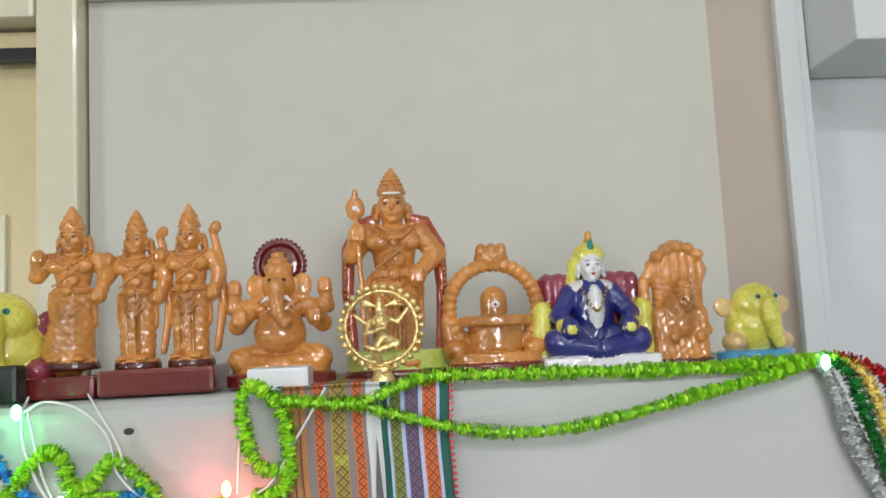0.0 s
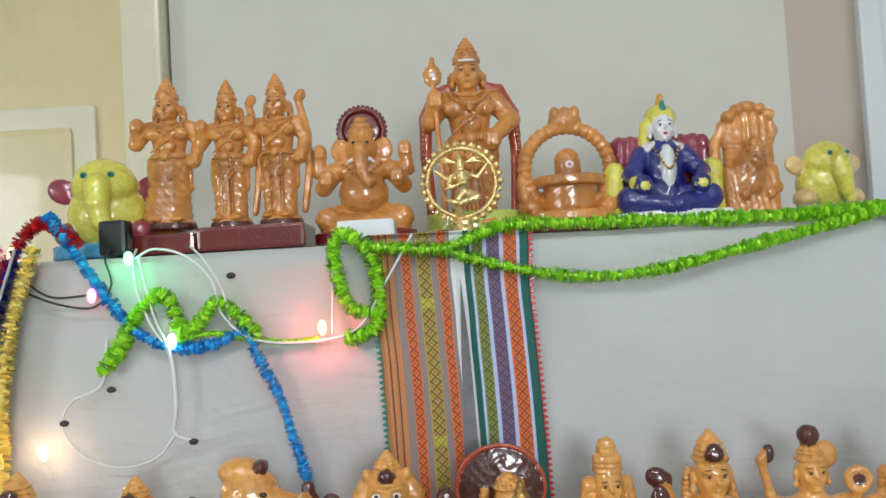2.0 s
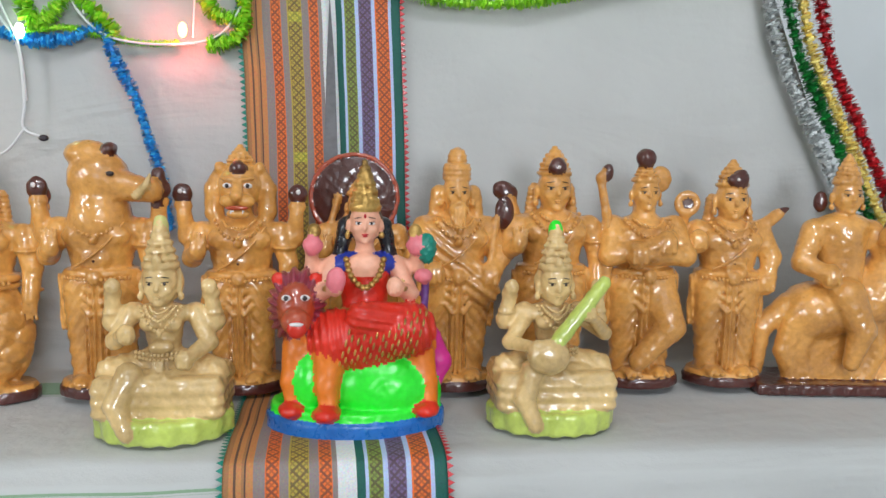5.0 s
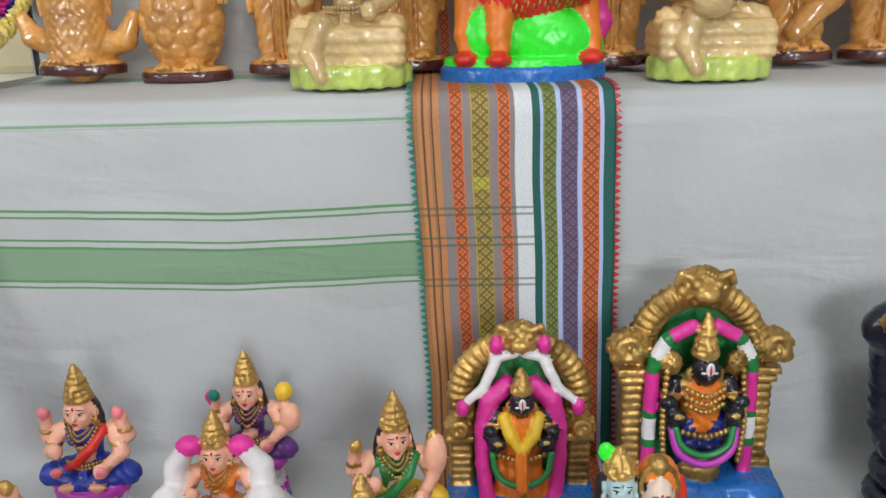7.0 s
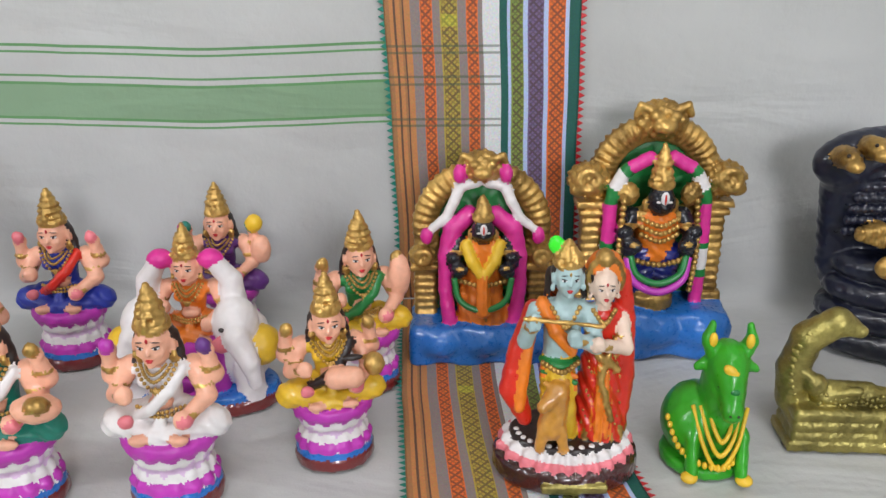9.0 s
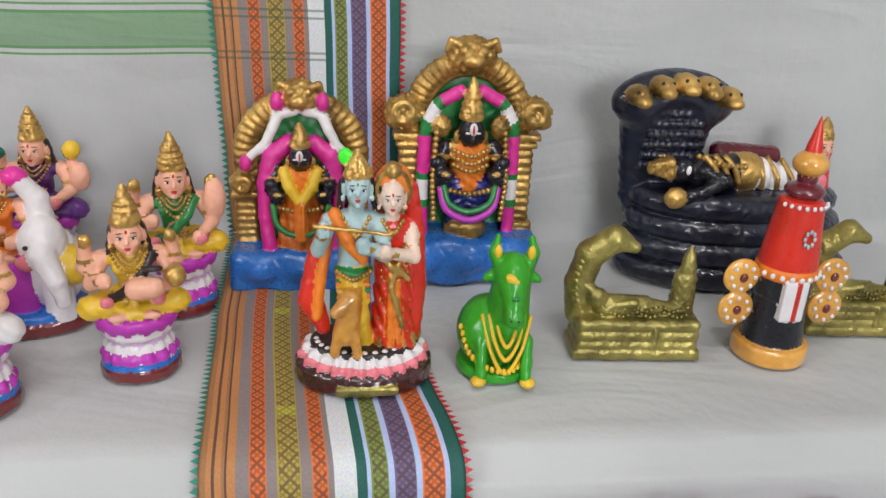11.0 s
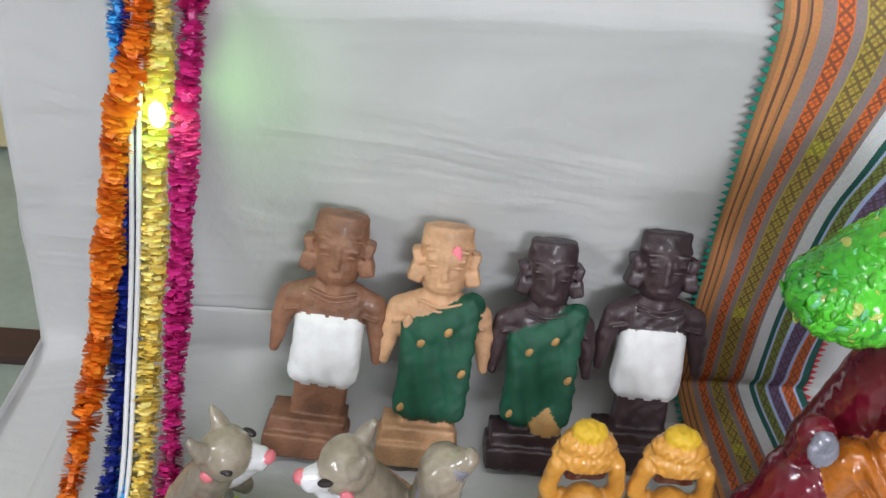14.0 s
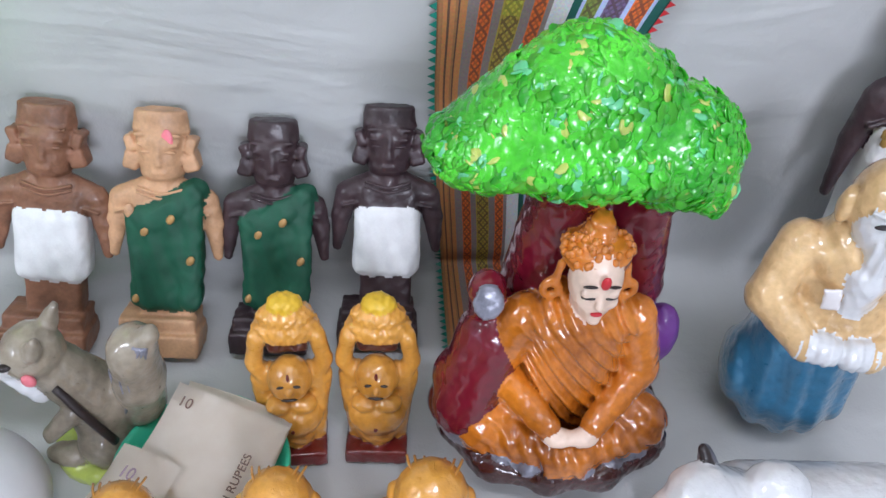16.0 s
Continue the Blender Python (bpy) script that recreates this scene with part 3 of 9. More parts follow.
structure("pillar_front", box_bm((0.589, 1.090, 0), (0.600, 1.098, 2.75), 0.002), M["wall_blue"], "bluish white front face of the pillar", "pillar")
structure("trim", box_bm((0.560, 1.085, 0), (0.588, 1.099, 2.75), 0.003), M["wall_blue"], "narrow white corner strip on the pillar", "trim")
structure("trim_beam", box_bm((-0.360, 1.175, 2.076), (0.515, 1.198, 2.105), 0.003), M["wall"], "slim painted ledge across the wall", "trim")
structure("beam", box_bm((0.602, 0.98, 1.915), (2.05, 1.135, 2.1), 0.004), M["wall_blue"], "painted beam over the alcove", "beam")
# cream door in its frame, beside the stand
door = tagged(new("door_1"), "cream enamelled panel door in an ivory frame, closed", "door", kind="structure")
part("door_leaf", box_bm((-1.30, 1.205, 0.02), (-0.420, 1.245, 2.04), 0.004), M["door_cream"], door)
for lo, hi in (((-1.14, 1.188, 1.12), (-0.50, 1.21, 1.755)), ((-1.14, 1.188, 0.2), (-0.50, 1.21, 0.95))):
    part("door_panel", box_bm(lo, hi, 0.012), M["door_cream"], door)
    part("panel_moulding", box_bm((lo[0] - 0.03, 1.196, lo[2] - 0.03), (hi[0] + 0.03, 1.208, hi[2] + 0.03), 0.005), M["jamb"], door)
part("door_frame", box_bm((-0.418, 1.165, 0.0), (-0.363, 1.255, 2.12), 0.006), M["jamb"], door)
part("door_head", box_bm((-1.35, 1.165, 2.045), (-0.420, 1.255, 2.12), 0.006), M["jamb"], door)
part("door_bolt", box_bm((-0.49, 1.17, 1.985), (-0.40, 1.186, 2.005), 0.003), M["plastic_black"], door, "dark metal bolt")
structure("threshold", box_bm((-1.3, 0.66, 0.001), (-0.5, 0.72, 0.02), 0.003), M["skirting"], "dark wooden floor strip beside the stand", "threshold")
# window_2 is out of view, assumed for the side fill lamp
for nm, lo, hi in (("window_1", (-0.35, -2.47, 1.05), (1.35, -2.43, 2.4)), ("window_2", (-1.87, -1.4, 1.05), (-1.83, -0.1, 2.4))):
    win = tagged(new(nm), "window with a painted frame and clear panes", "window", kind="structure")
    along = 0 if nm == "window_1" else 1
    for k in range(4):
        a, b = list(lo), list(hi)
        pos = lo[along] + (hi[along] - lo[along]) * k / 3
        a[along], b[along] = max(lo[along], pos - 0.025), min(hi[along], pos + 0.025)
        part("window_frame", box_bm(a, b, 0.003), M["jamb"], win)
    for zz in (1.05, 2.36):
        a, b = list(lo), list(hi)
        a[2], b[2] = zz, zz + 0.04
        part("window_frame", box_bm(a, b, 0.003), M["jamb"], win)

# ---- stepped stand and its cloth ----
LEFT = -0.452
WEST = (LEFT, LEFT, -0.436, -0.474)      # west edge of each step
TREADS = ((1.549, 0.862, 1.165, 0.465), (1.139, 0.602, 0.862, 0.64), (0.815, 0.266, 0.602, 0.64), (0.507, -0.42, 0.266, 0.66))
stand = tagged(new("stepped_stand"), "wooden four-step display stand under a white cloth", "stand")
for west, (z, y0, y1, right) in zip(WEST, TREADS):
    part("step", box_bm((west + 0.012, y0 + 0.012, 0.0), (right - 0.012, y1 + (0.0 if z > 1.5 else 0.010), z - 0.006)), M["core"], stand)

profile = []            # y, z, width to the right, v of the woven stripes
def run(y0, z0, y1, z1, n, r0, r1):
    for i in range(n):
        t = i / n
        profile.append((y0 + (y1 - y0) * t, z0 + (z1 - z0) * t, r0 + (r1 - r0) * t))
run(1.165, 1.549, 0.872, 1.549, 10, 0.465, 0.465)
run(0.868, 1.5485, 0.8575, 1.540, 4, 0.465, 0.465)
run(0.8575, 1.540, 0.857, 1.148, 30, 0.468, 0.63)
run(0.856, 1.143, 0.614, 1.139, 16, 0.64, 0.64)
run(0.612, 1.139, 0.597, 1.125, 5, 0.64, 0.64)
run(0.597, 1.125, 0.597, 0.824, 30, 0.64, 0.64)
run(0.594, 0.818, 0.282, 0.815, 20, 0.64, 0.64)
run(0.280, 0.815, 0.261, 0.795, 6, 0.64, 0.65)
run(0.261, 0.795, 0.262, 0.514, 30, 0.65, 0.66)
run(0.258, 0.509, -0.41, 0.507, 34, 0.66, 0.66)
run(-0.41, 0.507, -0.428, 0.49, 4, 0.66, 0.66)
run(-0.428, 0.49, -0.44, 0.02, 16, 0.66, 0.70)
COLS = 150
cv, cf, cuv = [], [], []
for i, (y, z, right) in enumerate(profile):
    if z > 0.82 or y > 0.594:
        west = LEFT
    elif z > 0.79:
        west = LEFT + (WEST[2] - LEFT) * min(1.0, (0.594 - y) / 0.10)
    else:
        west = WEST[3] + (WEST[2] - WEST[3]) * max(0.0, (z - 0.515) / 0.28)
    for j in range(COLS + 1):
        x = west + (right - west) * j / COLS
        riser = 1.0 if any(abs(y - f) < 0.004 for f in (0.857, 0.597, 0.261)) else 0.0
        dx = 0.0025 * noise.noise(Vector((x * 3, y * 3, z * 9)))
        dy = riser * (0.0045 * noise.noise(Vector((x * 7, 3.1, z * 2.2))) + 0.0025 * noise.noise(Vector((x * 16, 7, z * 9))) - 0.0008)
        dz = (1 - riser) * 0.0012 * (noise.noise(Vector((x * 12, y * 12, 4))) - 0.6)
        edge = max(0.0, 1 - j / 5) + max(0.0, 1 - (COLS - j) / 5)
        cv.append((x + dx, y + dy, z + dz - 0.004 * edge * (1 - riser)))
        sag = 0.006 * noise.noise(Vector((x * 6, 1.7, 0))) + 0.010 * max(0.0, (-x - 0.30) / 0.15)
        stripe = (1.0635 - z + sag) / 0.12 if 0.94 < z < 1.12 and abs(y - 0.597) < 0.01 else ((0.800 - y) / 0.12 + 0.36 if abs(z - 1.141) < 0.004 and y < 0.80 and y > 0.765 and x < -0.12 else 0.9)
        cuv.append((x, stripe))
for i in range(len(profile) - 1):
    for j in range(COLS):
        a = i * (COLS + 1) + j
        cf.append((a, a + COLS + 1, a + COLS + 2, a + 1))
sheet = mesh_object("white_cloth", cv, cf, [cloth_material()])
layer = sheet.data.uv_layers.new(name="weave")
loops = np.empty(len(sheet.data.loops), dtype=np.int32)
sheet.data.loops.foreach_get("vertex_index", loops)
layer.data.foreach_set("uv", np.array(cuv)[loops].astype(np.float32).ravel())
thick = sheet.modifiers.new("thickness", 'SOLIDIFY')
thick.thickness, thick.offset = 0.0012, -1
tagged(sheet, "white cotton cloth with a woven green band draped over the steps", "cloth")
# side drops of the cloth, one for each step
for side in ("west", "east"):
    for k, (z, y0, y1, right) in enumerate(TREADS):
        x = WEST[k] if side == "west" else right
        sv, sf = [], []
        for i in range(25):
            for j in range(13):
                yy, zz = y0 + (y1 - y0) * i / 24, (z - 0.006) * (1 - j / 12) + 0.01
                out = (0.006 + (0.075 if k == 2 else 0.020) * (j / 12) + 0.006 * math.sin(i * 0.85 + k) + 0.004 * math.sin(i * 2.1 + 2 * k)) * min(1, j / 3)
                sv.append((x - out if side == "west" else x + out, yy, zz))
        for i in range(24):
            for j in range(12):
                a = i * 13 + j
                sf.append((a, a + 1, a + 14, a + 13))
        drop = mesh_object("side_cloth", sv, sf, [sheet.data.materials[0]])
        drop.data.uv_layers.new(name="weave")
        drop.data.uv_layers[0].data.foreach_set("uv", np.tile(np.array((0.5, 0.9), dtype=np.float32), len(drop.data.loops)))
        m = drop.modifiers.new("thickness", 'SOLIDIFY')
        m.thickness = 0.0012
        tagged(drop, "white cotton cloth hanging down the stand's side", "cloth")

# ---- woven runner over the steps ----
# y, z, left edge, right edge
RUN = ((1.08, 1.5535, -0.060, 0.095), (0.872, 1.5535, -0.060, 0.095), (0.8555, 1.548, -0.060, 0.095), (0.851, 1.50, -0.058, 0.094), (0.850, 1.38, -0.053, 0.099), (0.851, 1.22, -0.050, 0.104), (0.850, 1.152, -0.048, 0.106),
       (0.838, 1.1445, -0.047, 0.107), (0.70, 1.1435, -0.042, 0.113), (0.612, 1.1435, -0.040, 0.117), (0.594, 1.132, -0.0395, 0.118), (0.591, 1.10, -0.039, 0.119), (0.591, 0.98, -0.034, 0.121), (0.591, 0.84, -0.030, 0.124),
       (0.583, 0.8225, -0.029, 0.124), (0.45, 0.8200, -0.024, 0.120), (0.36, 0.8198, -0.018, 0.126), (0.285, 0.8195, -0.013, 0.138), (0.260, 0.806, -0.0125, 0.142), (0.254, 0.775, -0.012, 0.138), (0.253, 0.72, -0.011, 0.115), (0.253, 0.68, -0.010, 0.100), (0.254, 0.60, -0.006, 0.092), (0.254, 0.535, 0.0, 0.095),
       (0.243, 0.5125, 0.002, 0.10), (0.10, 0.5115, 0.006, 0.12))
rail = smooth_line([(q[0], q[1], 0) for q in RUN], 10)
edge = smooth_line([(q[2], q[3], 0) for q in RUN], 10)
RC = 64
rv, rf, ruv = [], [], []
length = band_at = 0.0
for i, (p, e) in enumerate(zip(rail, edge)):
    if i:
        length += (p - rail[i - 1]).length
    if p.y > 1.0635 and p.x > 0.58:
        band_at = length + p.y - 1.0635
    front = abs(p.x - 0.253) < 0.004
    back = Vector((0, -1)) if i == 0 else Vector((p.x - rail[i - 1].x, p.y - rail[i - 1].y))
    for j in range(RC + 1):
        u = j / RC
        x = e.x + (e.y - e.x) * u
        x += 0.0012 * noise.noise(Vector((length * 18, u * 2, 5)))
        if front:
            squeeze = max(0.0, min(1.0, (0.78 - p.y) / 0.10)) * max(0.0, min(1.0, (p.y - 0.53) / 0.06))
            ruck = -0.008 * squeeze * (0.5 + 0.5 * math.sin(u * 17)) * max(0.0, (u - 0.3) / 0.7)
        else:
            ruck = 0.0
        lift = -0.0012 * abs(noise.noise(Vector((x * 14, length * 7, 2))))
        flatpart = abs(back.y) < abs(back.x)
        if i < 5 * 10 and 0.545 < u < 0.60 and not flatpart and p.y < 1.52:
            ruck += 0.002
        rv.append((x, p.x + (0 if flatpart else lift + ruck), p.y + (-lift if flatpart else 0)))
        ruv.append((u, length))
for i in range(len(rail) - 1):
    for j in range(RC):
        a = i * (RC + 1) + j
        rf.append((a, a + RC + 1, a + RC + 2, a + 1))
runner_cloth = mesh_object("woven_runner", rv, rf, [runner_material(band_at)])
layer = runner_cloth.data.uv_layers.new(name="weave")
loops = np.empty(len(runner_cloth.data.loops), dtype=np.int32)
runner_cloth.data.loops.foreach_get("vertex_index", loops)
layer.data.foreach_set("uv", np.array(ruv)[loops].astype(np.float32).ravel())
m = runner_cloth.modifiers.new("thickness", 'SOLIDIFY')
m.thickness, m.offset = 0.0010, -1
tagged(runner_cloth, "multicoloured striped woven runner lying down the middle of the steps", "runner")
# toothed selvedges
for col, mat_, outward, name_ in ((0, M["teal"], -1, "green toothed edging"), (RC, M["lip"], 1, "dark red toothed edging")):
    tv, tf, dist, nxt = [], [], 0.0, 0.0
    for i in range(1, len(rail) - 1):
        a, b = Vector(rv[(i - 1) * (RC + 1) + col]), Vector(rv[i * (RC + 1) + col])
        seg = (b - a).length
        while nxt < dist + seg:
            c = a.lerp(b, (nxt - dist) / max(seg, 1e-6))
            t = (b - a).normalized()
            n0 = len(tv)
            fwd = Vector((0, -0.0006, 0.0006))
            tv += [c - t * 0.0024 + fwd, c + t * 0.0024 + fwd, c + Vector((outward * 0.0046, 0, 0)) + fwd, c - t * 0.0024, c + t * 0.0024, c + Vector((outward * 0.0046, 0, 0))]
            tf += [(n0, n0 + 1, n0 + 2), (n0 + 5, n0 + 4, n0 + 3), (n0, n0 + 3, n0 + 4, n0 + 1), (n0 + 1, n0 + 4, n0 + 5, n0 + 2), (n0 + 2, n0 + 5, n0 + 3, n0)]
            nxt += 0.0058
        dist += seg
    teeth = mesh_object("toothed_edging", tv, tf, [mat_], smooth=False, parent=runner_cloth, label=name_)
    teeth["kind"] = "stuff"

# the slit between the runner's two lengths, its shade drawn as a grey strip
sv = [(0.0265, 0.8478, 1.508), (0.0235, 0.8478, 1.44), (0.0315, 0.8478, 1.44), (0.0205, 0.8478, 1.345), (0.0345, 0.8478, 1.345), (0.021, 0.8478, 1.16), (0.036, 0.8478, 1.16)]
back = [(x, y + 0.0008, z) for x, y, z in sv]
slit = mesh_object("slit", sv + back, [(0, 1, 2), (1, 3, 4, 2), (3, 5, 6, 4), (0, 2, 9, 7), (2, 4, 11, 9), (4, 6, 13, 11), (1, 0, 7, 8), (3, 1, 8, 10), (5, 3, 10, 12)], [surface("shaded_slit_grey", (0.16, 0.16, 0.17), 0.9, vary=0.25)], smooth=False, parent=runner_cloth, label="dark grey strip coloured as the shaded gap of a slit")

# a second cloth tucked up the last riser and over the bottom step
ov, of = [], []
lay = [(0.2568, 0.560 - 0.005 * k) for k in range(9)] + [(0.2545, 0.5145), (0.246, 0.5105)] + [(0.235 - 0.03 * k, 0.5098) for k in range(21)]
for i, (y, z) in enumerate(lay):
    for j in range(61):
        x = -0.43 + 0.405 * j / 60
        hem = 0.006 * noise.noise(Vector((x * 5, 2.2, 0))) if i < 9 else 0.0
        ov.append((x, y - (0.0012 * abs(noise.noise(Vector((x * 15, z * 9, 8)))) if i < 9 else 0), z + hem * (1 - i / 9 if i < 9 else 0)))
for i in range(len(lay) - 1):
    for j in range(60):
        a = i * 61 + j
        of.append((a, a + 61, a + 62, a + 1))
second = mesh_object("white_cloth", ov, of, [sheet.data.materials[0]])
second.data.uv_layers.new(name="weave")
second.data.uv_layers[0].data.foreach_set("uv", np.tile(np.array((0.5, 0.9), dtype=np.float32), len(second.data.loops)))
m = second.modifiers.new("thickness", 'SOLIDIFY')
m.thickness = 0.0009
tagged(second, "second white cotton cloth tucked over the bottom step", "cloth")

# ---- modelled figures ----
def tiered_crown(c, x, y, z, r, h, m):
    """A ringed temple crown that narrows in steps to a knob."""
    c.disc((x, y, z + h * 0.07), r, r, h * 0.075, m, h * 0.045, k=0.004)
    for f, t in ((0.92, 0.21), (0.83, 0.37), (0.70, 0.53), (0.53, 0.68)):
        c.ball((x, y, z + h * t), (r * f, r * f, h * 0.090), m, k=0.0015, wave=pleats(9, r * 0.03))
        c.ring((x, y, z + h * (t - 0.075)), r * f * 0.86, h * 0.020, m, axis=2, k=0.001)
    c.ball((x, y, z + h * 0.81), (r * 0.38, r * 0.38, h * 0.085), m, k=0.003)
    c.ball((x, y, z + h * 0.93), (r * 0.20, r * 0.20, h * 0.08), m, k=0.003)
    c.ball((x, y - r * 0.92, z + h * 0.20), (r * 0.26, r * 0.14, h * 0.13), m, k=0.003)


def face(c, p, r, skin, crown="gold", crown_h=0.14, eyes=True, ears=True, hair=None, dot=None):
    """A head at p of half width r: brow, nose, cheeks and chin, with a tiered crown."""
    x, y, z = p
    plain = skin in ("tan", "tan_top", "cream", "pale_brass")
    c.ball((x, y, z + r * 0.12), (r * 0.86, r * 0.92, r * 1.05), skin)
    c.ball((x, y - r * 0.16, z - r * 0.48), (r * 0.62, r * 0.70, r * 0.62), skin, k=r * 0.25)
    c.ball((x, y - r * 0.70, z - r * 0.88), (r * 0.24, r * 0.20, r * 0.18), skin, k=r * 0.12)
    c.limb((x, y - r * 0.86, z + r * 0.20), (x, y - r * 1.02, z - r * 0.16), r * 0.085, r * 0.14, skin, k=r * 0.05)
    for s in (-1, 1):
        c.ball((x + s * r * 0.42, y - r * 0.66, z - r * 0.24), (r * 0.25, r * 0.17, r * 0.22), skin, k=r * 0.12)
        c.limb((x + s * r * 0.14, y - r * 0.88, z + r * 0.34), (x + s * r * 0.58, y - r * 0.74, z + r * 0.36), r * 0.06, r * 0.05, skin, k=r * 0.06)
    if hair:
        c.ball((x, y + r * 0.34, z + r * 0.05), (r * 1.04, r * 0.82, r * 1.12), hair, k=0.004)
    if ears:
        for s in (-1, 1):
            c.ball((x + s * r * 0.92, y, z - r * 0.10), (r * 0.14, r * 0.22, r * 0.36), skin, k=r * 0.08)
            c.ball((x + s * r * 0.96, y - r * 0.12, z - r * 0.62), (r * 0.17, r * 0.17, r * 0.22), crown if crown else skin, k=r * 0.05)
    if eyes:
        for s in (-1, 1):
            c.bead((x + s * r * 0.36, y - r * 0.80, z + r * 0.10), (r * 0.19, r * 0.08, r * 0.085), "white_paint" if not plain else skin, rot=(0, 0, s * 20), n=6)
            c.bead((x + s * r * 0.35, y - r * 0.865, z + r * 0.10), (r * 0.085, r * 0.045, r * 0.075), "dark", n=5)
            c.bead((x + s * r * 0.37, y - r * 0.83, z + r * 0.18), (r * 0.22, r * 0.06, r * 0.026), "dark", rot=(0, -s * 5, s * 20), n=4)
            c.bead((x + s * r * 0.38, y - r * 0.84, z + r * 0.42), (r * 0.24, r * 0.05, r * 0.026), "dark", rot=(0, s * 10, s * 20), n=4)
        for w, dz in ((0.20, 0.0), (0.14, -0.09)):
            c.bead((x, y - r * 0.90, z - r * (0.50 - dz)), (r * w, r * 0.09, r * 0.055), "lip" if not plain else skin, n=5)
    if dot:
        c.bead((x, y - r * 0.93, z + r * 0.52), (r * 0.075, r * 0.05, r * 0.13), dot, n=4)
    if crown:
        tiered_crown(c, x, y + r * 0.06, z + r * 0.74, r * 0.90, crown_h * 0.98, crown)


def open_hand(c, p, r, skin, up=1.0, inner=None):
    """A flat palm with four fingers and a thumb, facing ahead."""
    x, y, z = p
    c.ball(p, (r * 0.95, r * 0.55, r * 1.0), skin, k=r * 0.3)
    for i in range(4):
        dx = (i - 1.5) * r * 0.46
        c.limb((x + dx, y - r * 0.1, z + up * r * 0.6), (x + dx * 1.15, y - r * 0.15, z + up * r * (1.75 - 0.14 * abs(i - 1.5))), r * 0.25, r * 0.20, skin, k=r * 0.08)
    if inner:
        c.bead((x, y - r * 0.42, z + up * r * 0.1), (r * 0.66, r * 0.22, r * 0.75), inner, n=5)


def arm(c, shoulder, elbow, hand, r, skin, band=None, palm=1.02):
    c.chain([shoulder, elbow, hand], [r * 1.15, r, r * 0.78], skin)
    c.ball(hand, (r * palm, r * 0.7, r * palm * 1.2), skin)
    for i in range(3):
        dx = (i - 1) * r * 0.5
        c.limb((hand[0] + dx, hand[1] - r * 0.5, hand[2] + r * 0.5), (hand[0] + dx, hand[1] - r * 0.62, hand[2] - r * 0.6), r * 0.27, r * 0.22, skin, k=r * 0.08)
    mid = [a * 0.45 + b * 0.55 for a, b in zip(shoulder, elbow)]
    wrist = [a * 0.25 + b * 0.75 for a, b in zip(elbow, hand)]
    c.ball(mid, (r * 1.2, r * 1.2, r * 0.42), band or skin, k=0.003)
    c.ball(wrist, (r * 1.02, r * 1.02, r * 0.5), band or skin, k=0.003)


def shell_plates(x, y, z):
    """Raised six-sided plates."""
    w, h = 0.092, 0.080
    best = None
    for ox, oz in ((0.0, 0.0), (0.5, 0.5)):
        dx = (x / w + ox + 0.5) % 1.0 - 0.5
        dz = (z / (h * 1.7) + oz + 0.5) % 1.0 - 0.5
        q = np.sqrt((dx * w) ** 2 + (dz * h * 1.7) ** 2)
        best = q if best is None else np.minimum(best, q)
    return np.where(y < 0.02, -0.016 * np.clip(1.15 - (best / 0.046) ** 3, 0, 1), 0)


